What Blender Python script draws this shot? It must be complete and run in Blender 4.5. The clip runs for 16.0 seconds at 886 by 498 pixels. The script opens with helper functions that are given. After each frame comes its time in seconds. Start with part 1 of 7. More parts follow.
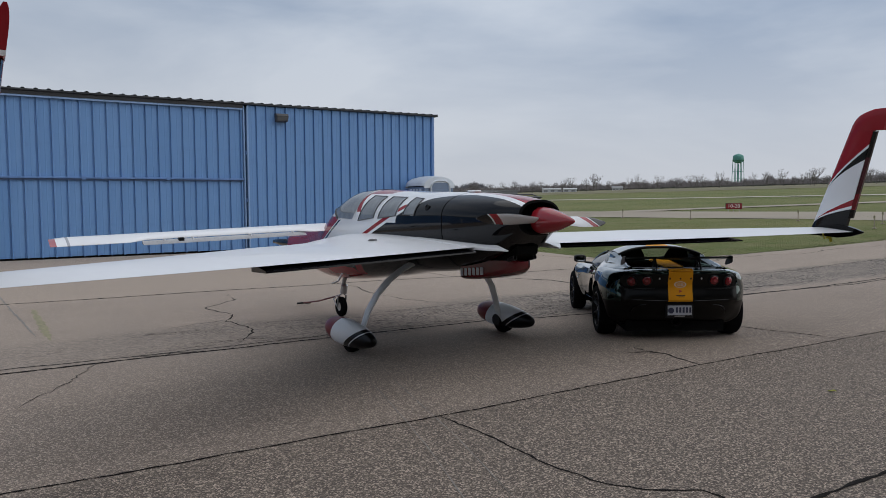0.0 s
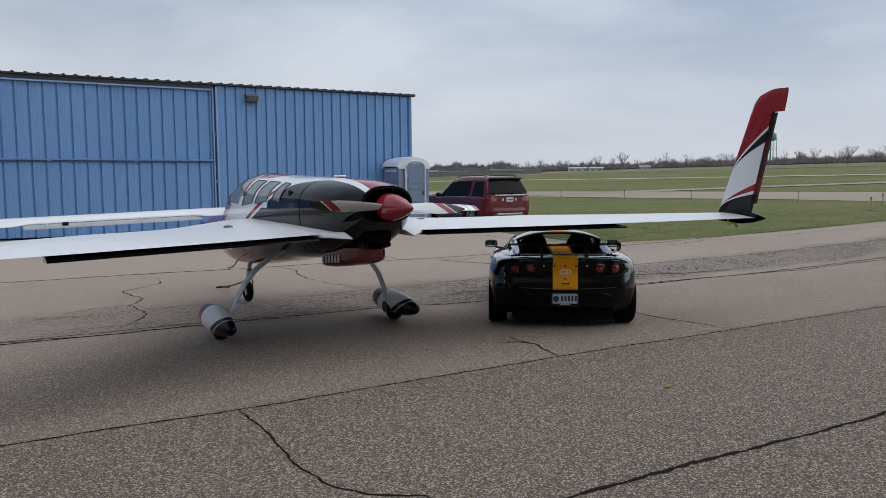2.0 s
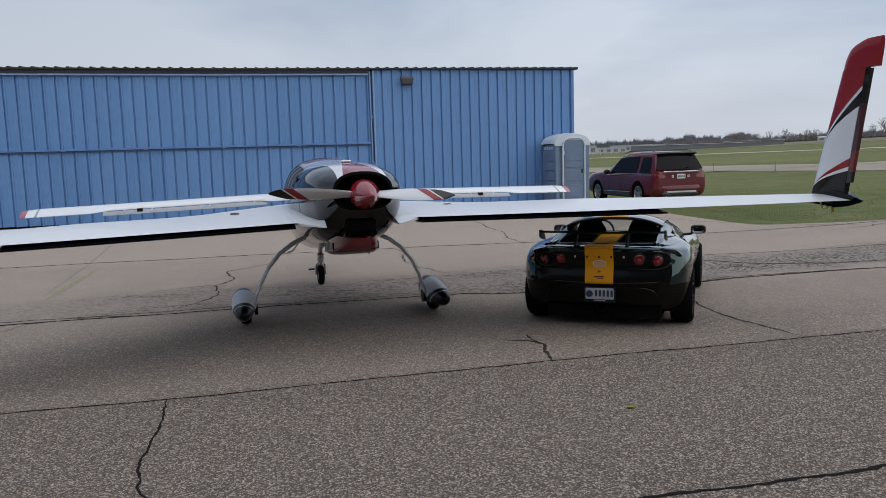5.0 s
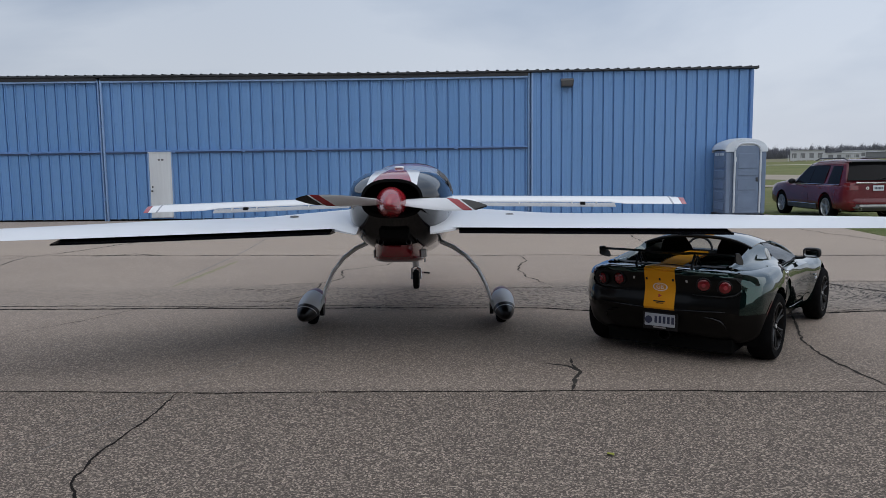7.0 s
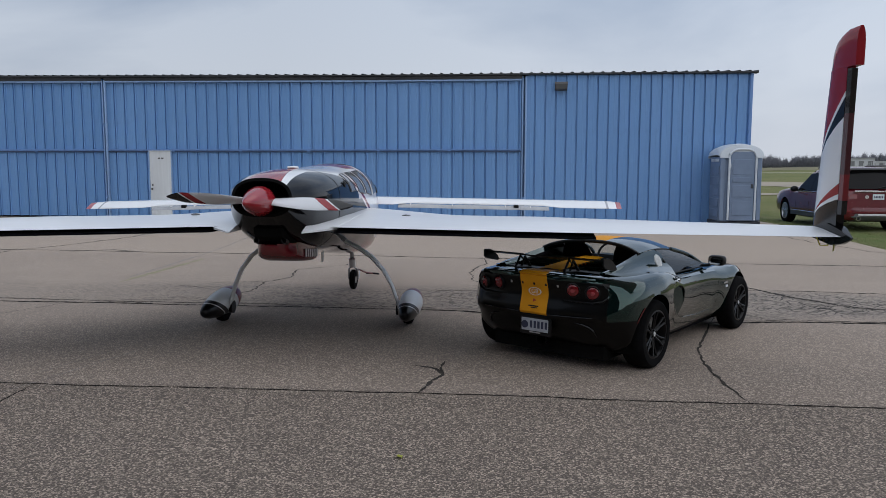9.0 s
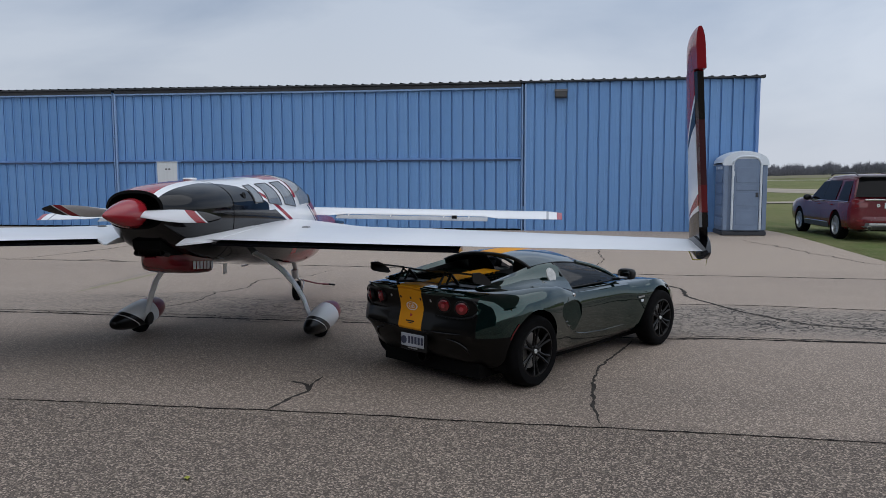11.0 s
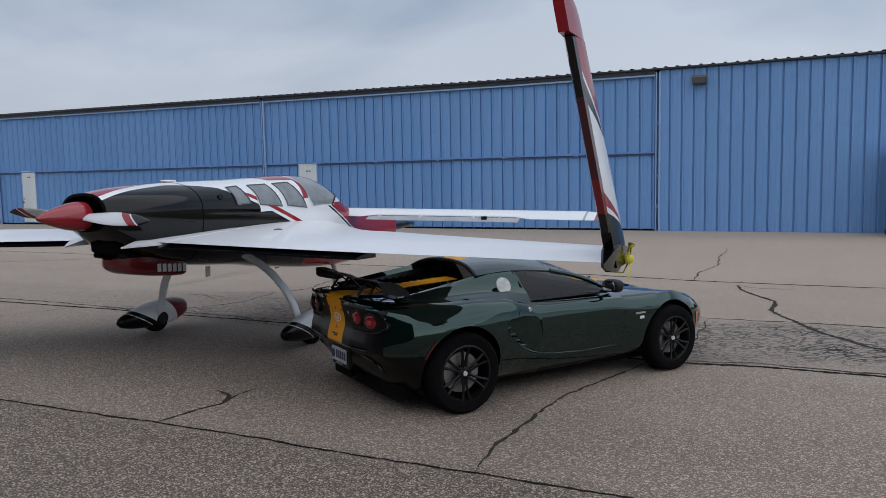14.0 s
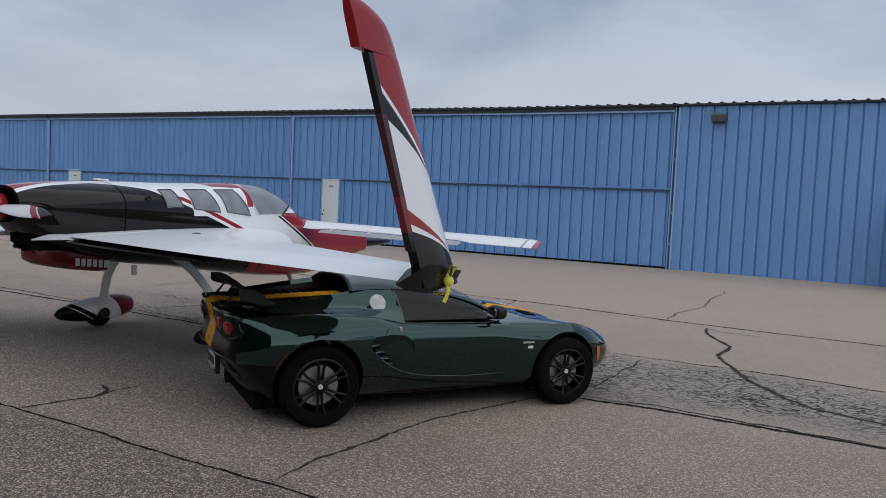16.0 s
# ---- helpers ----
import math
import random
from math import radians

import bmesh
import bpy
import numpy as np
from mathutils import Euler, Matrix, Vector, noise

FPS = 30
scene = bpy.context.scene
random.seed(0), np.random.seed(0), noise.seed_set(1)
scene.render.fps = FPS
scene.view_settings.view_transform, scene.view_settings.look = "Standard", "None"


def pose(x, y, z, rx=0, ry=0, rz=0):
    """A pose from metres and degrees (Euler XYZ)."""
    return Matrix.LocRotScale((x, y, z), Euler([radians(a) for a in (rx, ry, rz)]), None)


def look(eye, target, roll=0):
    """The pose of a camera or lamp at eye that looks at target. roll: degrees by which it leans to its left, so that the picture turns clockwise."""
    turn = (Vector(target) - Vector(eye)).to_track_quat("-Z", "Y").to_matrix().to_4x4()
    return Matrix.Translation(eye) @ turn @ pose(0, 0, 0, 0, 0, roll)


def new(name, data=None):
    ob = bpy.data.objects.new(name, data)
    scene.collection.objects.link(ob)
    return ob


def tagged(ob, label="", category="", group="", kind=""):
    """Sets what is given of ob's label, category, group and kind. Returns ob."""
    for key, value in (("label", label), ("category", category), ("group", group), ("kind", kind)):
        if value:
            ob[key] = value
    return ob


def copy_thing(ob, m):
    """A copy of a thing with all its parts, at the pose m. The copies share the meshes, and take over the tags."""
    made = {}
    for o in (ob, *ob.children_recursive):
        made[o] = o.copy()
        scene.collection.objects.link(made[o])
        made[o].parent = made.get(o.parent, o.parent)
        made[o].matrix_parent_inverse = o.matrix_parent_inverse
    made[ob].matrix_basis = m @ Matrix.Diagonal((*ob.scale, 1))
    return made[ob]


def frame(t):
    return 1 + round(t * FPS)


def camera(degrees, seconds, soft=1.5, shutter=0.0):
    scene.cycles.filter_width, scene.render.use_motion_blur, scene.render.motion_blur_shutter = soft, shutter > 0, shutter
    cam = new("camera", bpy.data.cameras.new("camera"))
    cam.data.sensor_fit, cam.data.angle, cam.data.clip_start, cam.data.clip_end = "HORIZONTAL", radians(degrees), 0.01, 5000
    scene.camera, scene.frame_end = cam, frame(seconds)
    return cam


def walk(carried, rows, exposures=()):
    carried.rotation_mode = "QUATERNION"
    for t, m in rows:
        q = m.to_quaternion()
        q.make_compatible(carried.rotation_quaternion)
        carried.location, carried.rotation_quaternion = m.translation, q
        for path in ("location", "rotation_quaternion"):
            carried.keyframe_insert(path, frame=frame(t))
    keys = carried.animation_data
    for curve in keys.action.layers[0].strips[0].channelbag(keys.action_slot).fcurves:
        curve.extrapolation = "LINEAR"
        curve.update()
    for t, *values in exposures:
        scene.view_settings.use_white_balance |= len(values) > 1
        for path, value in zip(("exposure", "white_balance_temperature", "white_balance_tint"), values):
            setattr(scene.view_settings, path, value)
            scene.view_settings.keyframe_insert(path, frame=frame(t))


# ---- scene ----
cam = camera(61.1, 16.0, soft=0.7)
PATH = [
    (0, (-0.7, 0.187, 1.7), (0.38, 1.866, 1.572), -0.4),
    (0.5, (-0.337, -0.017, 1.74), (0.735, 1.666, 1.606), -0.5),
    (1, (0.05, -0.211, 1.75), (1.109, 1.479, 1.603), -0.2),
    (1.5, (0.476, -0.358, 1.754), (1.529, 1.335, 1.592), -0.2),
    (2, (0.916, -0.554, 1.755), (1.93, 1.16, 1.572), -0.4),
    (2.5, (1.378, -0.646, 1.734), (2.355, 1.087, 1.531), -0.9),
    (3, (1.819, -0.768, 1.751), (2.675, 1.026, 1.533), -1.3),
    (5.3, (3.585, -0.889, 1.777), (3.976, 1.058, 1.544), -1.7),
    (5.5, (3.83, -0.815, 1.769), (4.158, 1.144, 1.537), -1.8),
    (6, (4.206, -0.812, 1.757), (4.256, 1.175, 1.54), -2.2),
    (6.5, (4.529, -0.772, 1.77), (4.532, 1.215, 1.55), -0.6),
    (7, (4.824, -0.746, 1.807), (4.751, 1.241, 1.589), -0.7),
    (7.5, (5.187, -0.758, 1.798), (5.047, 1.225, 1.582), -0.6),
    (8, (5.541, -0.72, 1.787), (5.381, 1.262, 1.572), -0.1),
    (8.5, (5.957, -0.696, 1.786), (5.786, 1.285, 1.575), -0.0),
    (9, (6.367, -0.648, 1.781), (6.185, 1.333, 1.571), 0.1),
    (9.5, (6.722, -0.609, 1.798), (6.539, 1.372, 1.59), 0.1),
    (10, (7.136, -0.558, 1.813), (6.948, 1.423, 1.614), 0.2),
    (10.2, (7.289, -0.507, 1.8), (7.093, 1.474, 1.603), 0.1),
    (12.3, (8.824, 0.208, 1.805), (8.267, 2.12, 1.625), -0.3),
    (12.5, (8.942, 0.288, 1.812), (8.364, 2.194, 1.629), -0.4),
    (13, (9.279, 0.527, 1.797), (8.611, 2.403, 1.609), -0.6),
    (13.5, (9.548, 0.844, 1.782), (8.839, 2.704, 1.586), -0.9),
    (14, (9.862, 1.078, 1.768), (9.043, 2.893, 1.583), -1.1),
    (14.5, (10.174, 1.307, 1.76), (9.293, 3.094, 1.587), -0.4),
    (15, (10.486, 1.512, 1.75), (9.563, 3.281, 1.61), 0.7),
    (15.5, (10.866, 1.603, 1.745), (9.912, 3.356, 1.62), 2.1),
    (16, (11.182, 1.75, 1.728), (10.22, 3.499, 1.606), 2.7),
]
walk(cam, [(t, look(eye, target, roll)) for t, eye, target, roll in PATH], [(0, -0.10, 6480, 10), (1, -0.06, 6480, 10), (2, 0.03, 6480, 10), (3, 0.0, 6450, 10), (6, 0.03, 6300, 10), (9.5, 0.03, 6270, 10), (13, 0.01, 6220, 10), (15, 0.0, 6270, 10), (16, -0.05, 6300, 10)])

# ---- light ----
world = bpy.data.worlds.new("overcast_sky")
scene.world = world
world.use_nodes = True
wt = world.node_tree
wt.nodes.clear()
w_out = wt.nodes.new("ShaderNodeOutputWorld")
w_bg = wt.nodes.new("ShaderNodeBackground")
w_sky = wt.nodes.new("ShaderNodeTexSky")
w_sky.sky_type = "NISHITA"
w_sky.sun_disc = False
w_sky.sun_elevation = radians(55)
w_sky.sun_rotation = radians(131)
w_sky.air_density, w_sky.dust_density = 1.0, 3.0
w_co = wt.nodes.new("ShaderNodeTexCoord")
w_map = wt.nodes.new("ShaderNodeMapping")
w_map.inputs["Scale"].default_value = (1.2, 1.2, 4.2)
w_n1 = wt.nodes.new("ShaderNodeTexNoise")
w_n1.inputs["Scale"].default_value = 1.5
w_n1.inputs["Detail"].default_value = 6
w_n1.inputs["Roughness"].default_value = 0.52
w_n1.inputs["Distortion"].default_value = 0.35
w_ramp = wt.nodes.new("ShaderNodeValToRGB")
w_ramp.color_ramp.elements[0].position = 0.37
w_ramp.color_ramp.elements[0].color = (3.15, 3.95, 5.25, 1)
w_ramp.color_ramp.elements[1].position = 0.63
w_ramp.color_ramp.elements[1].color = (5.9, 6.5, 7.4, 1)
w_mix = wt.nodes.new("ShaderNodeMixRGB")
w_mix.inputs["Fac"].default_value = 0.9
wt.links.new(w_co.outputs["Generated"], w_map.inputs["Vector"])
wt.links.new(w_map.outputs["Vector"], w_n1.inputs["Vector"])
wt.links.new(w_n1.outputs["Fac"], w_ramp.inputs["Fac"])
wt.links.new(w_sky.outputs["Color"], w_mix.inputs["Color1"])
w_sep = wt.nodes.new("ShaderNodeSeparateXYZ")
w_low = wt.nodes.new("ShaderNodeMapRange")
w_low.inputs[1].default_value, w_low.inputs[2].default_value = 0.0, 0.24
w_low.inputs[3].default_value, w_low.inputs[4].default_value = 0.75, 0.0
w_hor = wt.nodes.new("ShaderNodeMixRGB")
w_hor.inputs["Color2"].default_value = (6.9, 7.0, 7.3, 1)
wt.links.new(w_co.outputs["Generated"], w_sep.inputs[0])
wt.links.new(w_sep.outputs[2], w_low.inputs[0])
wt.links.new(w_low.outputs[0], w_hor.inputs["Fac"])
wt.links.new(w_ramp.outputs["Color"], w_hor.inputs["Color1"])
wt.links.new(w_hor.outputs["Color"], w_mix.inputs["Color2"])
wt.links.new(w_mix.outputs["Color"], w_bg.inputs["Color"])
# the cloud is thinner towards the open field
w_dot = wt.nodes.new("ShaderNodeVectorMath")
w_dot.operation = "DOT_PRODUCT"
w_dot.inputs[1].default_value = (0.87, 0.49, 0.0)
w_open = wt.nodes.new("ShaderNodeMapRange")
w_open.inputs[1].default_value, w_open.inputs[2].default_value = 0.2, 1.0
w_open.inputs[3].default_value, w_open.inputs[4].default_value = 0.090, 0.110
wt.links.new(w_co.outputs["Generated"], w_dot.inputs[0])
wt.links.new(w_dot.outputs["Value"], w_open.inputs[0])
wt.links.new(w_open.outputs[0], w_bg.inputs["Strength"])
wt.links.new(w_bg.outputs["Background"], w_out.inputs["Surface"])

sun_data = bpy.data.lights.new("sun", "SUN")
sun_data.energy, sun_data.angle, sun_data.color = 1.5, radians(120), (1.0, 0.96, 0.9)
sun = new("sun", sun_data)
sun.matrix_world = look((0, 0, 30), (-14, 12, 0))


# ---- material tools ----
class Nodes:
    """Short arithmetic on sockets of one node tree."""

    def __init__(self, name):
        self.mat = bpy.data.materials.new(name)
        self.mat.use_nodes = True
        self.t = self.mat.node_tree
        self.bsdf = self.t.nodes["Principled BSDF"]
        self.co = self.t.nodes.new("ShaderNodeTexCoord")

    def put(self, node, key, value):
        if isinstance(value, (int, float, tuple)):
            node.inputs[key].default_value = value
        else:
            self.t.links.new(value, node.inputs[key])

    def m(self, op, a, b=0.0, c=0.0):
        n = self.t.nodes.new("ShaderNodeMath")
        n.operation = op
        self.put(n, 0, a), self.put(n, 1, b), self.put(n, 2, c)
        return n.outputs[0]

    def add(self, a, b): return self.m("ADD", a, b)
    def sub(self, a, b): return self.m("SUBTRACT", a, b)
    def mul(self, a, b): return self.m("MULTIPLY", a, b)
    def gt(self, a, b): return self.m("GREATER_THAN", a, b)
    def lt(self, a, b): return self.m("LESS_THAN", a, b)
    def both(self, *s):
        r = s[0]
        for k in s[1:]:
            r = self.m("MULTIPLY", r, k)
        return r

    def xyz(self):
        n = self.t.nodes.new("ShaderNodeSeparateXYZ")
        self.t.links.new(self.co.outputs["Object"], n.inputs[0])
        return n.outputs[0], n.outputs[1], n.outputs[2]

    def mix(self, fac, a, b):
        n = self.t.nodes.new("ShaderNodeMixRGB")
        self.put(n, 0, fac)
        for k, v in ((1, a), (2, b)):
            self.put(n, k, (*v, 1) if isinstance(v, tuple) and len(v) == 3 else v)
        return n.outputs[0]

    def noise(self, scale, detail=4.0, rough=0.55, stretch=None, distort=0.0, coord="Object"):
        n = self.t.nodes.new("ShaderNodeTexNoise")
        n.inputs["Scale"].default_value = scale
        n.inputs["Detail"].default_value = detail
        n.inputs["Roughness"].default_value = rough
        n.inputs["Distortion"].default_value = distort
        src = self.co.outputs[coord]
        if stretch:
            mp = self.t.nodes.new("ShaderNodeMapping")
            mp.inputs["Scale"].default_value = stretch
            self.t.links.new(src, mp.inputs[0])
            src = mp.outputs[0]
        self.t.links.new(src, n.inputs["Vector"])
        return n.outputs["Fac"]

    def voronoi(self, scale, feature="F1", coord="Object"):
        n = self.t.nodes.new("ShaderNodeTexVoronoi")
        n.feature = feature
        n.inputs["Scale"].default_value = scale
        self.t.links.new(self.co.outputs[coord], n.inputs["Vector"])
        return n.outputs["Distance"]

    def ramp(self, fac, lo, hi, a=0.0, b=1.0):
        n = self.t.nodes.new("ShaderNodeMapRange")
        n.clamp = True
        for k, v in zip(range(5), (fac, lo, hi, a, b)):
            self.put(n, k, v)
        return n.outputs[0]

    def bump(self, height, strength, distance):
        n = self.t.nodes.new("ShaderNodeBump")
        n.inputs["Strength"].default_value = strength
        n.inputs["Distance"].default_value = distance
        self.t.links.new(height, n.inputs["Height"])
        self.t.links.new(n.outputs[0], self.bsdf.inputs["Normal"])

    def set(self, **kw):
        for k, v in kw.items():
            key = {"color": "Base Color", "rough": "Roughness", "metal": "Metallic", "coat": "Coat Weight", "ior": "IOR",
                   "trans": "Transmission Weight", "spec": "Specular IOR Level", "alpha": "Alpha", "coat_rough": "Coat Roughness"}[k]
            if k == "color" and isinstance(v, tuple) and len(v) == 3:
                v = (*v, 1)
            self.put(self.bsdf, key, v)
        return self.mat


def plain(name, color, rough=0.5, metal=0.0, coat=0.0, vary=0.12, scale=6.0, grain=0.0, spec=0.5):
    """A surface with faint mottling, uneven gloss and, where asked, grain."""
    n = Nodes(name)
    big = n.noise(scale, 5)
    dark = tuple(c * (1 - vary) for c in color)
    light = tuple(min(1, c * (1 + vary)) for c in color)
    n.set(color=n.mix(n.ramp(big, 0.3, 0.7), dark, light), rough=n.ramp(n.noise(scale * 7, 3), 0.3, 0.7, max(0.02, rough - 0.06), rough + 0.06), metal=metal, coat=coat, spec=spec)
    if coat:
        n.set(coat_rough=0.04)
    if grain:
        n.bump(n.noise(scale * 40, 2), grain, 0.002)
    return n.mat


def glass(name, tint, rough=0.02):
    """A thin pane: clear or tinted, with a mirror sheen."""
    n = Nodes(name)
    out = [k for k in n.t.nodes if k.bl_idname == "ShaderNodeOutputMaterial"][0]
    clear = n.t.nodes.new("ShaderNodeBsdfTransparent")
    clear.inputs["Color"].default_value = tint
    sheen = n.t.nodes.new("ShaderNodeBsdfGlossy")
    sheen.inputs["Roughness"].default_value = rough
    face = n.t.nodes.new("ShaderNodeLayerWeight")
    face.inputs["Blend"].default_value = 0.5
    sheen_share = n.add(0.035, n.mul(0.95, n.m("POWER", face.outputs["Facing"], 4.0)))
    both = n.t.nodes.new("ShaderNodeMixShader")
    n.t.links.new(sheen_share, both.inputs[0])
    n.t.links.new(clear.outputs[0], both.inputs[1])
    n.t.links.new(sheen.outputs[0], both.inputs[2])
    n.t.links.new(both.outputs[0], out.inputs["Surface"])
    return n.set()


# ---- materials ----
def asphalt_material():
    n = Nodes("worn_asphalt")
    x, y, z = n.xyz()
    big = n.noise(0.16, 5, 0.6)
    mid = n.noise(1.3, 6, 0.65)
    streak = n.noise(0.5, 5, 0.6, stretch=(0.35, 2.2, 1))
    grit = n.noise(130, 3, 0.7)
    tone = n.ramp(big, 0.32, 0.68)
    base = n.mix(tone, (0.160, 0.136, 0.117), (0.216, 0.187, 0.162))
    base = n.mix(n.ramp(streak, 0.35, 0.7, 0.0, 0.55), base, (0.130, 0.113, 0.100))
    base = n.mix(n.ramp(mid, 0.45, 0.75, 0.0, 0.35), base, (0.252, 0.218, 0.187))
    # brighter light beyond the second joint, put into the paving colour
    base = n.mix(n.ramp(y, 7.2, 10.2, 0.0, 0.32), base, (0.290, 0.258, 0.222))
    # older, paler paving by the hangar
    far = n.ramp(n.add(y, n.mul(n.sub(mid, 0.5), 1.2)), 13.9, 15.2)
    base = n.mix(n.mul(far, 0.42), base, (0.285, 0.250, 0.212))
    # exposed stone, each chip of its own tone, in a dark binder
    chips = n.t.nodes.new("ShaderNodeTexVoronoi")
    chips.inputs["Scale"].default_value = 88
    n.t.links.new(n.co.outputs["Object"], chips.inputs["Vector"])
    split = n.t.nodes.new("ShaderNodeSeparateColor")
    n.t.links.new(chips.outputs["Color"], split.inputs[0])
    chip = n.m("POWER", split.outputs[0], 1.7)
    tint = n.mix(chip, (0.040, 0.034, 0.029), (0.520, 0.450, 0.382))
    tint = n.mix(n.ramp(chips.outputs["Distance"], 0.52, 0.72), tint, (0.020, 0.018, 0.016))
    tint = n.mix(n.ramp(n.noise(34, 3, 0.7), 0.46, 0.60, 0.0, 0.62), tint, (0.034, 0.030, 0.027))
    large = n.t.nodes.new("ShaderNodeTexVoronoi")
    large.inputs["Scale"].default_value = 38
    n.t.links.new(n.co.outputs["Object"], large.inputs["Vector"])
    split2 = n.t.nodes.new("ShaderNodeSeparateColor")
    n.t.links.new(large.outputs["Color"], split2.inputs[0])
    tint = n.mix(n.both(n.gt(split2.outputs[1], 0.90), n.lt(large.outputs["Distance"], 0.36)), tint, (0.37, 0.32, 0.27))
    base = n.mix(n.add(n.ramp(y, 5.0, 5.25, 0.22, 0.0), n.ramp(y, 6.0, 9.0, 0.52, 0.28)), base, tint)
    # tone by bay: dark coarse one in front, paler ones behind the joints
    bay = n.add(n.ramp(y, 5.05, 5.3, 1.12, 1.46), n.ramp(y, 8.6, 9.1, 0.0, 0.06))
    lit = n.t.nodes.new("ShaderNodeVectorMath")
    lit.operation = "SCALE"
    n.put(lit, 0, base), n.put(lit, 3, bay)
    warm = n.t.nodes.new("ShaderNodeVectorMath")
    warm.operation = "MULTIPLY"
    warm.inputs[1].default_value = (1.15, 1.08, 1.03)
    n.t.links.new(lit.outputs[0], warm.inputs[0])
    base = warm.outputs[0]
    # crazed band
    edge = n.t.nodes.new("ShaderNodeTexVoronoi")
    edge.feature = "DISTANCE_TO_EDGE"
    edge.inputs["Scale"].default_value = 9.5
    warp = n.t.nodes.new("ShaderNodeMapping")
    warp.inputs["Scale"].default_value = (0.75, 1.5, 1)
    n.t.links.new(n.co.outputs["Object"], warp.inputs[0])
    wob = n.t.nodes.new("ShaderNodeVectorMath")
    wob.operation = "ADD"
    nz = n.t.nodes.new("ShaderNodeTexNoise")
    nz.inputs["Scale"].default_value = 3.0
    n.t.links.new(n.co.outputs["Object"], nz.inputs["Vector"])
    sc = n.t.nodes.new("ShaderNodeVectorMath")
    sc.operation = "SCALE"
    sc.inputs["Scale"].default_value = 0.35
    n.t.links.new(nz.outputs["Color"], sc.inputs[0])
    n.t.links.new(warp.outputs[0], wob.inputs[0])
    n.t.links.new(sc.outputs[0], wob.inputs[1])
    n.t.links.new(wob.outputs[0], edge.inputs["Vector"])
    yb = n.add(y, n.mul(n.sub(n.noise(0.6, 3), 0.5), 1.1))
    band = n.both(n.ramp(yb, 8.55, 8.95), n.ramp(yb, 10.9, 10.3), n.ramp(x, -1.0, 9.5, 0.25, 1.0))
    patchy = n.ramp(n.noise(1.1, 4), 0.38, 0.6)
    craze = n.both(n.ramp(edge.outputs["Distance"], 0.13, 0.04), band, n.ramp(patchy, 0, 1, 0.5, 1.0))
    base = n.mix(n.mul(band, 0.35), base, (0.205, 0.192, 0.175))
    base = n.mix(craze, base, (0.022, 0.020, 0.019))
    n.set(color=base, rough=n.ramp(mid, 0.3, 0.7, 0.82, 0.95), spec=0.3)
    n.bump(n.sub(n.add(n.mul(split.outputs[1], 0.5), n.mul(grit, 0.4)), n.mul(craze, 0.7)), 0.30, 0.005)
    return n.mat


def grass_material():
    n = Nodes("spring_grass")
    big = n.noise(0.07, 5, 0.6)
    mid = n.noise(0.8, 6, 0.7)
    c = n.mix(n.ramp(big, 0.35, 0.65), (0.118, 0.158, 0.050), (0.210, 0.212, 0.086))
    c = n.mix(n.ramp(mid, 0.42, 0.68, 0.0, 0.8), c, (0.245, 0.218, 0.115))
    c = n.mix(n.ramp(n.noise(14, 4, 0.7), 0.4, 0.7, 0.0, 0.5), c, (0.055, 0.082, 0.022))
    n.set(color=c, rough=0.95, spec=0.15)
    n.bump(n.noise(30, 4, 0.7), 0.8, 0.05)
    return n.mat


def painted_metal(name, color, chalk=0.10, rough=0.45):
    n = Nodes(name)
    streaks = n.noise(1.2, 5, 0.6, stretch=(5, 5, 0.25))
    stain = n.noise(0.5, 5, 0.6)
    c = n.mix(n.ramp(streaks, 0.35, 0.7), tuple(k * (1 - chalk) for k in color), tuple(min(1, k * (1 + chalk)) for k in color))
    c = n.mix(n.ramp(stain, 0.45, 0.75, 0.0, 0.35), c, tuple(0.75 * k + 0.06 for k in color))
    n.set(color=c, rough=n.ramp(n.noise(8, 4), 0.3, 0.7, rough - 0.08, rough + 0.12), metal=0.0, spec=0.4)
    n.bump(n.noise(2.5, 3), 0.15, 0.01)
    return n.mat


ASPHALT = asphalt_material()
GRASS = grass_material()
CONCRETE = plain("pale_concrete", (0.32, 0.275, 0.215), 0.9, vary=0.15, scale=0.08)
RUNWAY = plain("runway_concrete", (0.46, 0.42, 0.34), 0.9, vary=0.12, scale=0.05)
FARFIELD = plain("dry_field", (0.16, 0.145, 0.075), 0.95, vary=0.25, scale=0.02)
TAR = plain("crack_tar", (0.017, 0.015, 0.014), 0.95, vary=0.3, scale=12, grain=0.4, spec=0.08)
TARFADE = plain("worn_crack_filler", (0.050, 0.045, 0.041), 0.95, vary=0.3, scale=9, grain=0.4, spec=0.08)
YELLOWLINE = plain("faded_yellow_paint", (0.27, 0.245, 0.15), 0.85, vary=0.35, scale=18, grain=0.5)
SCUFF = plain("pale_scuff", (0.23, 0.21, 0.19), 0.9, vary=0.3, scale=10)
BLUE = painted_metal("blue_painted_steel", (0.135, 0.250, 0.505))
# darker copy of the blue steel, with the rail's shade in its colour
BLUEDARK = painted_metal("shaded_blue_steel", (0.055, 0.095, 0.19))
BLUEPOST = painted_metal("light_blue_steel_trim", (0.26, 0.40, 0.64))
ROOFEDGE = painted_metal("dark_roof_trim", (0.028, 0.030, 0.034))
DOORWHITE = painted_metal("off_white_door_paint", (0.66, 0.69, 0.71))
ALU = plain("aluminium", (0.55, 0.56, 0.58), 0.35, metal=0.9)
LAMPBODY = plain("bronze_lamp_housing", (0.06, 0.058, 0.058), 0.5)
LAMPGLASS = plain("lamp_lens", (0.10, 0.105, 0.11), 0.2)
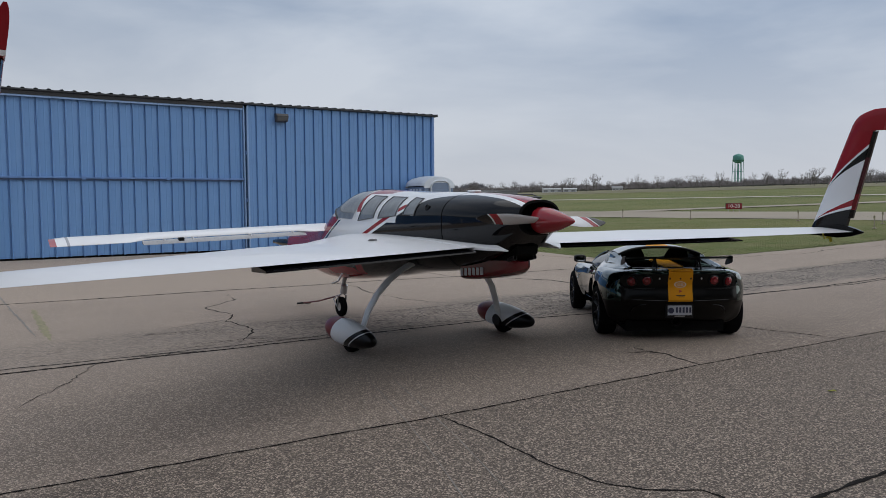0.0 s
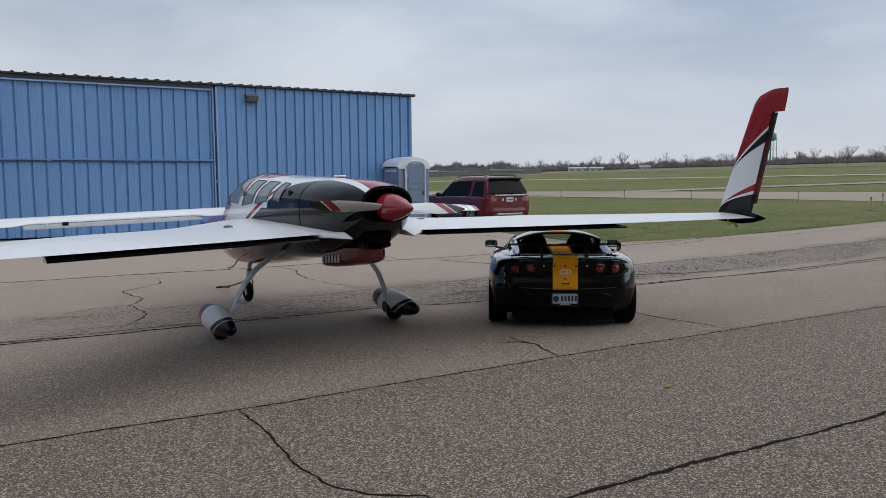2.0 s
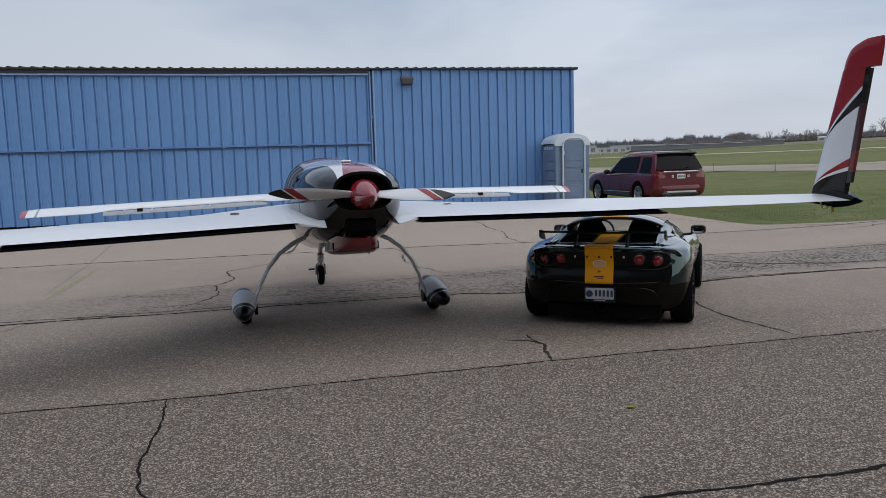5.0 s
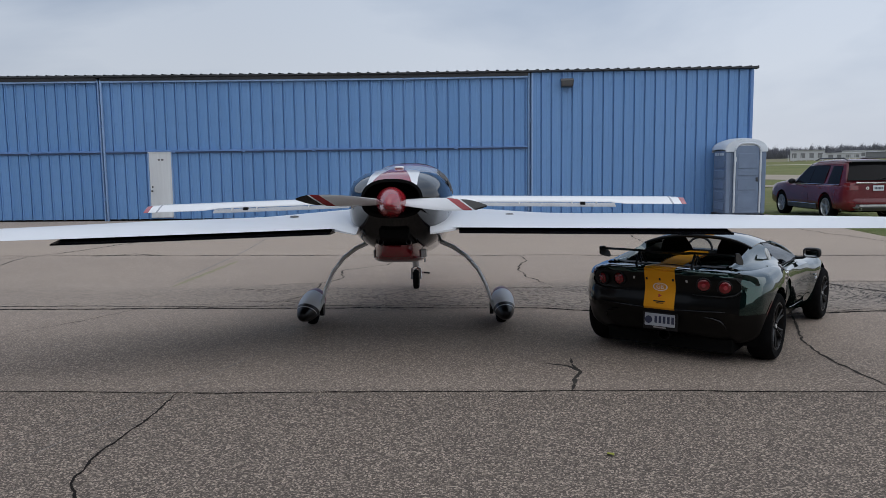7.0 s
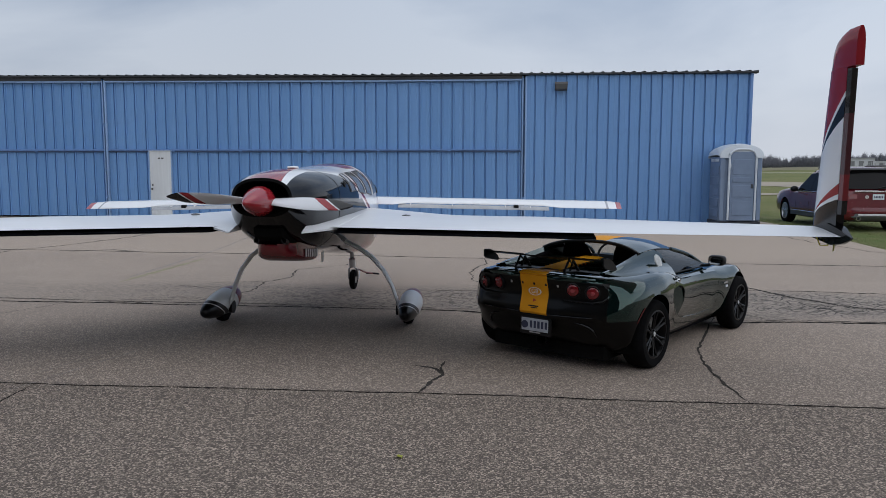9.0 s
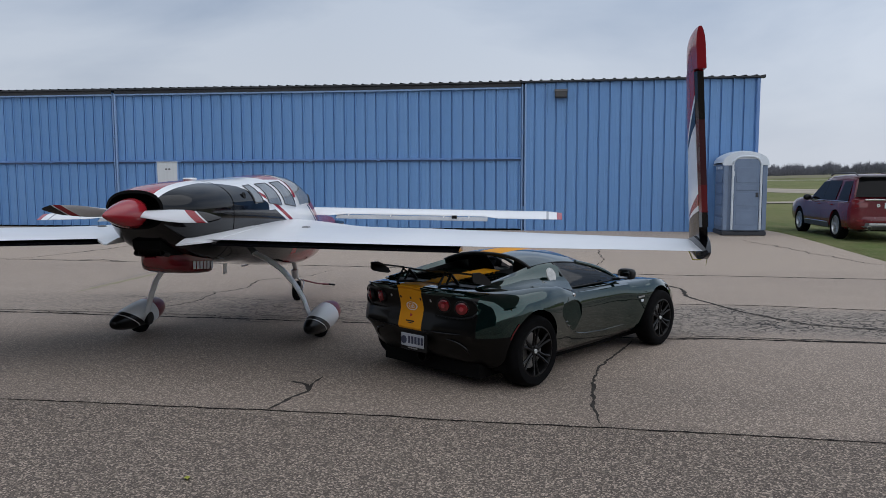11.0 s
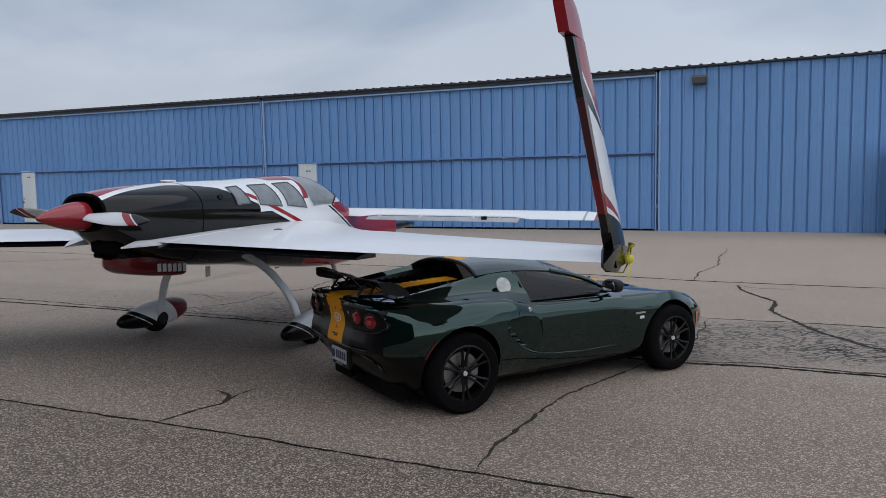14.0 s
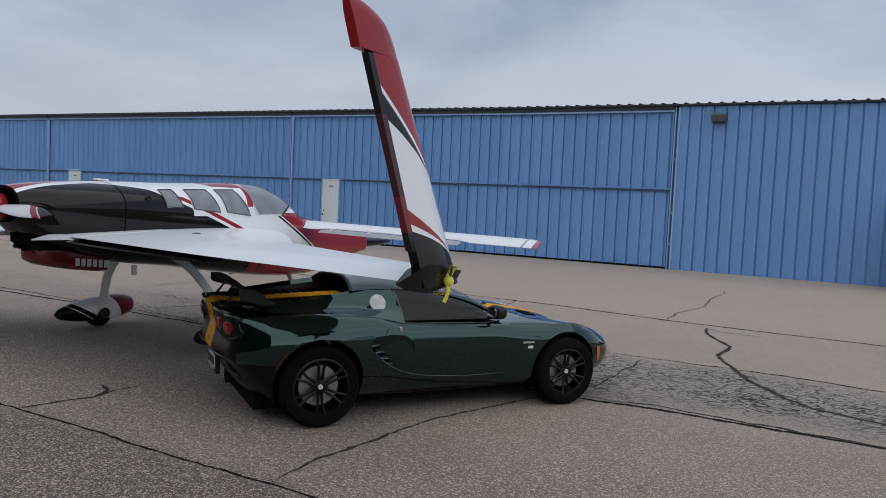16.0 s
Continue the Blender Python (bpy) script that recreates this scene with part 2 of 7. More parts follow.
TOILET = plain("blue_grey_plastic", (0.155, 0.21, 0.31), 0.5, vary=0.1, scale=3)
TOILETTRIM = plain("pale_grey_plastic", (0.58, 0.63, 0.69), 0.45, vary=0.06, scale=3)
TOILETDARK = plain("dark_vent", (0.03, 0.035, 0.045), 0.6)
WHITE = plain("gloss_white_paint", (0.82, 0.83, 0.85), 0.35, coat=0.25, vary=0.02, scale=2)
BLACK = plain("gloss_black_paint", (0.003, 0.003, 0.004), 0.14, coat=0.0, spec=0.28, vary=0.2, scale=2)
RED = plain("gloss_red_paint", (0.30, 0.016, 0.024), 0.2, coat=0.6, vary=0.08, scale=2)
DARKGAP = plain("dark_cavity", (0.004, 0.004, 0.004), 0.9, spec=0.1)
RUBBER = plain("tyre_rubber", (0.006, 0.006, 0.0065), 0.85, spec=0.05, vary=0.2, scale=20, grain=0.15)
STEEL = plain("brushed_steel", (0.42, 0.42, 0.43), 0.35, metal=0.9)
PANE = glass("tinted_canopy_glass", (0.60, 0.62, 0.64, 1))
# hull skin behind the panes; light seen through the cabin is in its grey
LINING = plain("grey_cabin_lining", (0.66, 0.665, 0.67), 0.8, vary=0.2)
YELLOW = plain("yellow_car_paint", (0.74, 0.33, 0.012), 0.75, coat=0.0, spec=0.06, vary=0.04, scale=3)
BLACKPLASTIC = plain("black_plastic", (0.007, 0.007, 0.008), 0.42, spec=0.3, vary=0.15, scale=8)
BLACKRIM = plain("satin_black_alloy", (0.004, 0.004, 0.0045), 0.32, spec=0.25)
DISC = plain("brake_disc_steel", (0.30, 0.295, 0.29), 0.4, metal=0.8)
LAMPRED = plain("red_lamp_lens", (0.15, 0.006, 0.009), 0.15, coat=0.4)
LAMPORANGE = plain("amber_lens", (0.55, 0.14, 0.02), 0.2, coat=0.5)
CARGLASS = glass("dark_car_glass", (0.10, 0.105, 0.12, 1))
CLEARGLASS = glass("clear_glass", (0.75, 0.80, 0.80, 1))
PLATE = plain("number_plate_white", (0.62, 0.65, 0.70), 0.4)
PLATEINK = plain("plate_ink", (0.03, 0.035, 0.07), 0.5)
CHROME = plain("chrome", (0.75, 0.76, 0.78), 0.12, metal=1.0)
MAROON = plain("maroon_car_paint", (0.115, 0.009, 0.016), 0.22, coat=0.35, vary=0.06, scale=2)
GREYPLASTIC = plain("grey_plastic", (0.10, 0.10, 0.105), 0.6)
ROUNDEL = plain("silver_white_badge", (0.55, 0.56, 0.55), 0.35, vary=0.25, scale=40)
YELLOWTAPE = plain("yellow_ribbon", (0.66, 0.60, 0.06), 0.6, vary=0.15, scale=30)
# bark and twigs lightened for the haze of distance
BARK = plain("grey_brown_bark", (0.150, 0.135, 0.128), 0.9, vary=0.25, scale=0.5)
TWIGS = plain("bare_twigs", (0.195, 0.178, 0.176), 0.95, vary=0.3, scale=0.3)
# blue-grey tone is distance haze put into the colour
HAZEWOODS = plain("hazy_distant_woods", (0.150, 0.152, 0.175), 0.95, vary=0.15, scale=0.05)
EVERGREEN = plain("dark_evergreen", (0.030, 0.040, 0.025), 0.95, vary=0.3, scale=0.5)
# tank green paled for distance haze
TOWERGREEN = painted_metal("teal_green_tank_paint", (0.085, 0.27, 0.23))
FARWHITE = painted_metal("white_sheet_building", (0.55, 0.56, 0.57))
FARDARK = painted_metal("dark_sheet_hangar", (0.026, 0.028, 0.032))
FARGREY = painted_metal("grey_sheet_building", (0.20, 0.205, 0.21))
SIGNRED = plain("red_sign_face", (0.22, 0.010, 0.012), 0.5)
SIGNWHITE = plain("white_sign_paint", (0.72, 0.70, 0.68), 0.6)


# ---- mesh tools ----
def part(name, bm, material, parent=None, label="", smooth=40, at=None):
    me = bpy.data.meshes.new(name)
    bmesh.ops.recalc_face_normals(bm, faces=bm.faces)
    bm.to_mesh(me)
    bm.free()
    for mt in material if isinstance(material, (list, tuple)) else [material]:
        me.materials.append(mt)
    if smooth:
        me.polygons.foreach_set("use_smooth", [True] * len(me.polygons))
        me.set_sharp_from_angle(angle=radians(smooth))
    ob = new(name, me)
    if parent:
        ob.parent = parent
    if at is not None:
        ob.matrix_basis = at
    if label:
        ob["label"] = label
    return ob


def thing(name, m, label, category, group="", kind=""):
    e = new(name)
    e.empty_display_size = 0.2
    e.matrix_world = m
    return tagged(e, label, category, group, kind)


def box(cx, cy, cz, sx, sy, sz, bevel=0.0, m=None, bm=None, seg=1):
    bm = bm or bmesh.new()
    mat = Matrix.Translation((cx, cy, cz)) @ Matrix.Diagonal((sx, sy, sz, 1))
    r = bmesh.ops.create_cube(bm, size=1.0, matrix=(m @ mat) if m else mat)
    if bevel:
        es = list({e for v in r["verts"] for e in v.link_edges})
        bmesh.ops.bevel(bm, geom=es, offset=bevel, segments=seg, affect="EDGES", profile=0.6)
    return bm


def grid(rows, closed=False, cap=False, bm=None):
    """Skin over equal-length rows of points."""
    bm = bm or bmesh.new()
    vs = [[bm.verts.new(p) for p in r] for r in rows]
    for a, b in zip(vs, vs[1:]):
        n = len(a)
        for i in range(n if closed else n - 1):
            j = (i + 1) % n
            q = [a[i], a[j], b[j], b[i]]
            bm.faces.new(q)
    if cap:
        bm.faces.new(vs[0][::-1])
        bm.faces.new(vs[-1])
    return bm


def clean(bm, dist=1e-4):
    bmesh.ops.remove_doubles(bm, verts=bm.verts, dist=dist)
    bmesh.ops.dissolve_degenerate(bm, dist=1e-5, edges=bm.edges)
    return bm


def lathe(profile, n=24, m=None, bm=None):
    """Turn (radius, height) about z."""
    rows = [[(r * math.cos(2 * math.pi * k / n), r * math.sin(2 * math.pi * k / n), h) for k in range(n)] for r, h in profile]
    if m:
        rows = [[m @ Vector(p) for p in r] for r in rows]
    bm = bm or bmesh.new()
    grid(rows, closed=True, bm=bm)
    return clean(bm, 1e-5)


def tube(points, r, n=8, bm=None, flat=1.0):
    """A round or flattened bar along points; r is one radius or one for each point."""
    pts = [Vector(p) for p in points]
    rs = r if isinstance(r, (list, tuple)) else [r] * len(pts)
    rows = []
    for i, p in enumerate(pts):
        d = (pts[min(i + 1, len(pts) - 1)] - pts[max(i - 1, 0)]).normalized()
        side = d.cross(Vector((0, 0, 1)) if abs(d.z) < 0.95 else Vector((0, 1, 0))).normalized()
        up = side.cross(d)
        rows.append([p + side * (math.cos(2 * math.pi * k / n) * rs[i]) + up * (math.sin(2 * math.pi * k / n) * rs[i] * flat) for k in range(n)])
    return grid(rows, closed=True, cap=True, bm=bm)


def curve(xs, ys):
    """A smooth curve through the points, without overshoot."""
    xs, ys = np.array(xs, float), np.array(ys, float)
    h = np.diff(xs)
    d = np.diff(ys) / h
    m = np.zeros(len(xs))
    m[0], m[-1] = d[0], d[-1]
    for i in range(1, len(xs) - 1):
        if d[i - 1] * d[i] > 0:
            w1, w2 = 2 * h[i] + h[i - 1], h[i] + 2 * h[i - 1]
            m[i] = (w1 + w2) / (w1 / d[i - 1] + w2 / d[i])

    def f(x):
        x = min(max(x, xs[0]), xs[-1])
        i = min(int(np.searchsorted(xs, x, "right")) - 1, len(xs) - 2)
        t = (x - xs[i]) / h[i]
        return float((2 * t**3 - 3 * t**2 + 1) * ys[i] + (t**3 - 2 * t**2 + t) * h[i] * m[i] + (3 * t**2 - 2 * t**3) * ys[i + 1] + (t**3 - t**2) * h[i] * m[i + 1])
    return f


def lerp(a, b, t):
    return tuple(p + (q - p) * t for p, q in zip(a, b))


def along(poly, t):
    """The point at share t along a polyline."""
    seg = [math.dist(a, b) for a, b in zip(poly, poly[1:])]
    s = t * sum(seg)
    for (a, b), l in zip(zip(poly, poly[1:]), seg):
        if s <= l or b is poly[-1]:
            return lerp(a, b, min(1, s / l if l else 0))
        s -= l


def sheet(surface, a, b, nu=12, nv=6, thick=0.0):
    """A patch of a surface between two lines a and b in the surface's own coordinates."""
    rows = [[surface(*lerp(along(a, i / nu), along(b, i / nu), j / nv)) for j in range(nv + 1)] for i in range(nu + 1)]
    bm = grid(rows)
    if thick:
        r = bmesh.ops.extrude_face_region(bm, geom=list(bm.faces))
        bm.normal_update()
        c = sum((v.co for v in bm.verts), Vector()) / len(bm.verts)
        for v in [g for g in r["geom"] if isinstance(g, bmesh.types.BMVert)]:
            v.co += Vector((c.x * 0 - v.co.x, 0, 0)).normalized() * thick if abs(v.co.x) > 0.05 else Vector((0, 0, -thick))
    return bm


def baked(ob):
    """Replace ob's mesh by the result of its modifiers."""
    dg = bpy.context.evaluated_depsgraph_get()
    me = bpy.data.meshes.new_from_object(ob.evaluated_get(dg))
    ob.modifiers.clear()
    ob.data = me
    return ob


def carve(ob, cutters):
    """Cut closed shapes out of ob."""
    bpy.context.view_layer.update()
    made = []
    for bm in cutters:
        me = bpy.data.meshes.new("cutter")
        bmesh.ops.recalc_face_normals(bm, faces=bm.faces)
        bm.to_mesh(me)
        bm.free()
        c = new("cutter", me)
        c.matrix_world = ob.matrix_world
        made.append(c)
        md = ob.modifiers.new("cut", "BOOLEAN")
        md.operation, md.object, md.solver = "DIFFERENCE", c, "EXACT"
    bpy.context.view_layer.update()
    baked(ob)
    for c in made:
        bpy.data.objects.remove(c)
    ob.data.polygons.foreach_set("use_smooth", [True] * len(ob.data.polygons))
    ob.data.set_sharp_from_angle(angle=radians(38))
    return ob


# ---- ground ----
def ramp01(t):
    t = min(1.0, max(0.0, t))
    return t * t * (3 - 2 * t)


def gz(x, y):
    """Height of the land: flat apron, a slight rise to the hangar, and a field that climbs gently beyond it."""
    s = x - 15.0
    s = math.log1p(math.exp(s)) if s < 30 else s
    dip = -0.035 * ramp01((2.3 - math.hypot(x - 7.62, y - 7.72)) / 0.85)
    return dip + (0.21 - 0.12 * ramp01((x - 13.7) / 2.0)) * ramp01((y - 14.0) / 8.5) * ramp01((90 - y) / 60) + 0.029 * s - 0.005 * max(0.0, s - 80.0) - 0.003 * max(0.0, y - 16.0) * s / (s + 20.0)


def spread(lo, hi, fine_lo, fine_hi, step, grow=1.16):
    out = list(np.arange(fine_lo, fine_hi + 1e-6, step))
    d = step
    while out[-1] < hi:
        d *= grow
        out.append(min(hi, out[-1] + d))
    d = step
    while out[0] > lo:
        d *= grow
        out.insert(0, max(lo, out[0] - d))
    return out


gx, gy = spread(-2600, 4200, -30, 60, 2.0), spread(-2600, 4200, -20, 60, 2.0)
ground = part("ground", grid([[(x, y, gz(x, y) - 0.03) for x in gx] for y in gy]), GRASS, smooth=180)
tagged(ground, "patchy spring grass field around the paved apron", "grass", kind="structure")


def apron_edge(x):
    k = 23.6 if x < 13.9 else 23.6 - 8.7 * ramp01((x - 13.9) / 0.9) - 1.9 * (1 - math.exp(-max(0.0, x - 14.8) / 4.0))
    return k + 0.10 * noise.noise((x * 1.3, 0, 3)) + 0.05 * noise.noise((x * 6, 2, 1))


ax = spread(-70, 160, -12, 13.6, 0.8, 1.15)
ax = sorted(set([x for x in ax if x < 13.6 or x > 17.2] + list(np.arange(13.6, 17.2, 0.06)) + list(np.arange(5.0, 10.4, 0.12))))
rows = []
for x in ax:
    top = apron_edge(x)
    ys = [-60, -30, -15, -5, 0, 3] + list(np.linspace(5.0, 10.4, 46)) + [12] + list(np.linspace(min(12.7, top - 0.2), top, 13))
    rows.append([(x, y, gz(x, y)) for y in ys] + [(x, top + 0.01, gz(x, top) - 0.1)])
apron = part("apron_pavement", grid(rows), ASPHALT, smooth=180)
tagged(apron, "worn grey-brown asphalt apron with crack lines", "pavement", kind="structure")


def strip_on_field(name, p, d, w0, w1, length, lift, material, label):
    """A long paved strip laid on the field beside the line p + s d."""
    dv = Vector((*d, 0)).normalized()
    nv = Vector((-dv.y, dv.x, 0))
    rows = []
    for k in range(161):
        s = -length + 2 * length * k / 160
        row = []
        for j in range(9):
            w = w0 + (w1 - w0) * j / 8
            w += (0.7 * noise.noise((s * 0.05, w0, 5)) if j in (0, 8) else 0)
            q = Vector((*p, 0)) + dv * s + nv * w
            row.append((q.x, q.y, gz(q.x, q.y) + lift))
        rows.append(row)
    return tagged(part(name, grid(rows), material, smooth=180), label, "taxiway", kind="structure")


strip_on_field("taxiway", (34.5, 28), (0.12, -0.99), 0, 8.5, 420, -0.005, CONCRETE, "pale concrete taxiway crossing the grass")
strip_on_field("runway", (34.5, 28), (0.12, -0.99), 50, 54.5, 900, 0.02, RUNWAY, "pale concrete runway beyond the grass")
strip_on_field("field_path", (41, 39), (0.90, -0.43), 0, 3.0, 60, 0.01, CONCRETE, "narrow pale side taxiway in the grass")
strip_on_field("far_field", (35, 31), (0.61, -0.79), 190, 700, 2500, 0.05, FARFIELD, "dull dry field below the far trees")


# ---- cracks and marks on the apron ----
crack_rng = random.Random(4)


def crack(points, width, material=TAR, wander=0.05, step=0.045, name="crack"):
    """A filled crack: an uneven ribbon 3 mm proud of the paving."""
    pts = []
    total = sum(math.dist(a, b) for a, b in zip(points, points[1:]))
    n = max(4, int(total / step))
    seed = crack_rng.random() * 50
    for i in range(n + 1):
        p = along(points, i / n)
        s = i * step
        pts.append((p[0] + wander * (noise.noise((s * 0.6, seed, 0)) + 0.5 * noise.noise((s * 3.1, seed, 2)) + 0.34 * noise.noise((s * 13, seed, 3))),
                    p[1] + wander * (noise.noise((s * 0.6, seed, 7)) + 0.5 * noise.noise((s * 3.1, seed, 9)) + 0.34 * noise.noise((s * 13, seed, 8)))))
    rows = []
    for i, p in enumerate(pts):
        a, b = Vector(pts[max(0, i - 1)]), Vector(pts[min(n, i + 1)])
        d = (b - a).normalized()
        q = Vector((-d.y, d.x))
        w = width * (0.56 + 0.6 * abs(noise.noise((i * 0.31, seed, 4))) + 0.8 * noise.noise((i * 1.1, seed, 5)))
        w *= min(1, 0.25 + 6 * i / n, 0.25 + 6 * (n - i) / n)
        w = max(0.003, 0.82 * w)
        rows.append([(p[0] + q.x * s * w / 2, p[1] + q.y * s * w / 2, gz(p[0], p[1]) + (0.003 if s else 0.004)) for s in (-1, 0, 1)])
    return part(name, grid(rows), material, apron, smooth=0)


crack([(-30, 5.4), (-3, 5.25), (2.43, 5.13), (5.65, 5.17), (8.2, 5.14), (14, 5.05), (40, 4.7)], 0.036, wander=0.035)
crack([(-30, 8.95), (-1.4, 8.83), (2.4, 8.8), (6.0, 8.7), (9.3, 8.42), (11.5, 8.4), (40, 7.8)], 0.085, wander=0.06)
crack([(-30, 9.15), (-1.4, 9.0), (3.0, 8.95), (6.2, 8.85)], 0.055, TARFADE, 0.08)
crack([(-34, 15.4), (-5.3, 14.95), (2.1, 14.65), (6.8, 14.4), (8.7, 14.1), (11.7, 14.0), (30, 13.2)], 0.095, wander=0.06)
crack([(-10, 2.75), (3.6, 2.55), (6.1, 2.5), (16, 2.4)], 0.05, wander=0.05)
crack([(2.43, 5.13), (2.46, 4.4), (2.42, 3.9), (2.48, 3.4), (2.62, 3.16), (2.86, 3.0), (2.9, 2.55)], 0.032, wander=0.05)
crack([(5.63, 5.17), (5.72, 5.55), (5.8, 5.72), (5.7, 5.93), (5.50, 6.02)], 0.062, TARFADE, 0.04, 0.06)
crack([(5.79, 5.68), (5.74, 5.95), (5.76, 6.2)], 0.04, TARFADE, 0.03, 0.06)
crack([(8.19, 5.17), (8.17, 5.75), (8.20, 6.4), (8.25, 6.9), (8.46, 7.55), (8.62, 7.95), (8.72, 8.4)], 0.048, TARFADE, 0.06, 0.05)
crack([(8.72, 8.4), (9.0, 9.0), (9.1, 10.6)], 0.03, TARFADE, 0.08, 0.08)
crack([(9.42, 13.55), (9.25, 13.75), (9.36, 13.2), (9.8, 12.3), (9.75, 11.5), (10.0, 10.9), (10.3, 10.2), (10.9, 9.4), (11.8, 9.0), (13.5, 9.0)], 0.10, TARFADE, 0.09, 0.06)
crack([(9.42, 13.55), (10.1, 13.5)], 0.03, TARFADE, 0.03)
crack([(8.62, 14.15), (8.55, 15.0), (8.8, 16.2), (8.7, 17.2), (8.72, 18.8)], 0.04, TARFADE, 0.12, 0.1)
crack([(8.4, 10.7), (9.4, 10.75), (10.6, 10.75), (12.5, 10.6), (25, 10.0)], 0.05, wander=0.09)
crack([(4.6, 10.35), (6.6, 10.4), (8.0, 10.5), (8.6, 10.7)], 0.03, TARFADE, 0.1)
crack([(8.9, 8.6), (10.2, 8.55), (11.4, 8.42), (14, 8.2), (25, 7.7)], 0.07, TARFADE, 0.08)
crack([(-4.3, 13.3), (-4.5, 14.2), (-4.55, 14.8)], 0.05, TARFADE)
crack([(-4.5, 14.85), (-3.9, 15.8), (-3.3, 17.4), (-2.7, 19.4)], 0.09, TARFADE, 0.12)
crack([(-9.5, 11.8), (-6.5, 13.4), (-4.6, 14.7)], 0.06, TARFADE, 0.12)
crack([(-3.2, 14.7), (-2.4, 15.1), (-1.6, 14.8)], 0.08, TARFADE, 0.1)
crack([(3.35, 13.9), (3.2, 13.1), (2.55, 12.3), (2.75, 11.4), (2.45, 10.8), (2.6, 10.0), (2.2, 9.1)], 0.04, TARFADE, 0.12, 0.08)
crack([(2.5, 10.9), (1.6, 10.6)], 0.02, TARFADE, 0.1, 0.08)
crack([(5.78, 14.4), (5.8, 13.5), (5.62, 12.6), (5.75, 11.4), (6.0, 10.6)], 0.04, TARFADE, 0.12, 0.08)
crack([(0.6, 9.0), (0.2, 8.2), (-0.3, 7.3)], 0.018, TARFADE, 0.12, 0.08)
crack([(12.5, 20.5), (14, 16.3), (16.5, 13.3)], 0.05, TARFADE, 0.25)
crack([(15.5, 13.0), (17.5, 13.3), (19.5, 12.6), (24, 12.3)], 0.05, TARFADE, 0.25)
for k in range(24):
    x0, y0 = crack_rng.uniform(0.5, 8.5), crack_rng.uniform(8.7, 10.4)
    crack([(x0, y0), (x0 + crack_rng.uniform(0.3, 0.9), y0 + crack_rng.uniform(-0.25, 0.25))], 0.022, TARFADE, 0.16, 0.05)
crack([(0.19, 10.6), (0.21, 12.2), (0.23, 13.9)], 0.15, YELLOWLINE, 0.015, 0.1, "yellow_line")
crack([(0.06, 11.0), (-0.08, 14.4), (-0.31, 18.9)], 0.05, SCUFF, 0.015, 0.1, "yellow_line")
crack([(1.45, 3.0), (1.98, 4.6), (2.55, 6.6)], 0.014, SCUFF, 0.01, 0.2, "scuff_line")
crack([(1.75, 3.0), (2.25, 4.6), (2.75, 6.5)], 0.014, SCUFF, 0.01, 0.2, "scuff_line")

# fallen leaf on the paving
leaf = thing("fallen_leaf", pose(5.69, 3.81, 0.006, 0, 0, 30), "small yellow-green leaf lying on asphalt", "leaf")
leaf_rows = [[(0.022 * math.sin(math.pi * k / 6) * s, 0.065 * (k / 6 - 0.5), 0.008 * abs(s) + 0.004 * math.sin(k)) for s in (-1, 0, 1)] for k in range(7)]
part("leaf_blade", clean(grid(leaf_rows), 1e-5), plain("yellow_green_leaf", (0.35, 0.36, 0.05), 0.6), leaf)

# ---- grass tufts beside the paving ----
tuft_rng = random.Random(9)
verts, faces = [], []
for k in range(40000):
    far = tuft_rng.random() ** 1.6
    if tuft_rng.random() < 0.35:
        x = tuft_rng.uniform(14.0, 15.2) + far * 3
        y = tuft_rng.uniform(15.5, 24.5)
    else:
        x = 14.3 + 26 * tuft_rng.random() ** 1.3
        y = apron_edge(x) + 0.02 + far * 12
    if y < apron_edge(x) + 0.01:
        continue
    if noise.noise((x * 0.5, y * 0.5, 0)) < -0.35:
        continue
    z, h = gz(x, y) - 0.03, tuft_rng.uniform(0.008, 0.026)
    a = tuft_rng.uniform(0, 6.28)
    w = tuft_rng.uniform(0.006, 0.016)
    i = len(verts)
    verts += [(x - w * math.cos(a), y - w * math.sin(a), z), (x + w * math.cos(a), y + w * math.sin(a), z),
              (x + tuft_rng.uniform(-0.04, 0.04), y + tuft_rng.uniform(-0.04, 0.04), z + h)]
    faces.append((i, i + 1, i + 2))
me = bpy.data.meshes.new("grass_tufts")
me.from_pydata(verts, [], faces)
n = Nodes("grass_blade")
g_rand = n.t.nodes.new("ShaderNodeNewGeometry").outputs["Random Per Island"]
n.set(color=n.mix(g_rand, (0.105, 0.155, 0.042), (0.235, 0.222, 0.100)), rough=0.85)
me.materials.append(n.mat)
tagged(new("grass_tufts", me), "short uneven green and straw grass blades beside the paving", "grass", kind="stuff")

# ---- hangar ----
WALL_Y = 22.8
BASE = 0.19


def eave(x):
    return 4.645 + 0.006 * max(0.0, 2.0 - x)


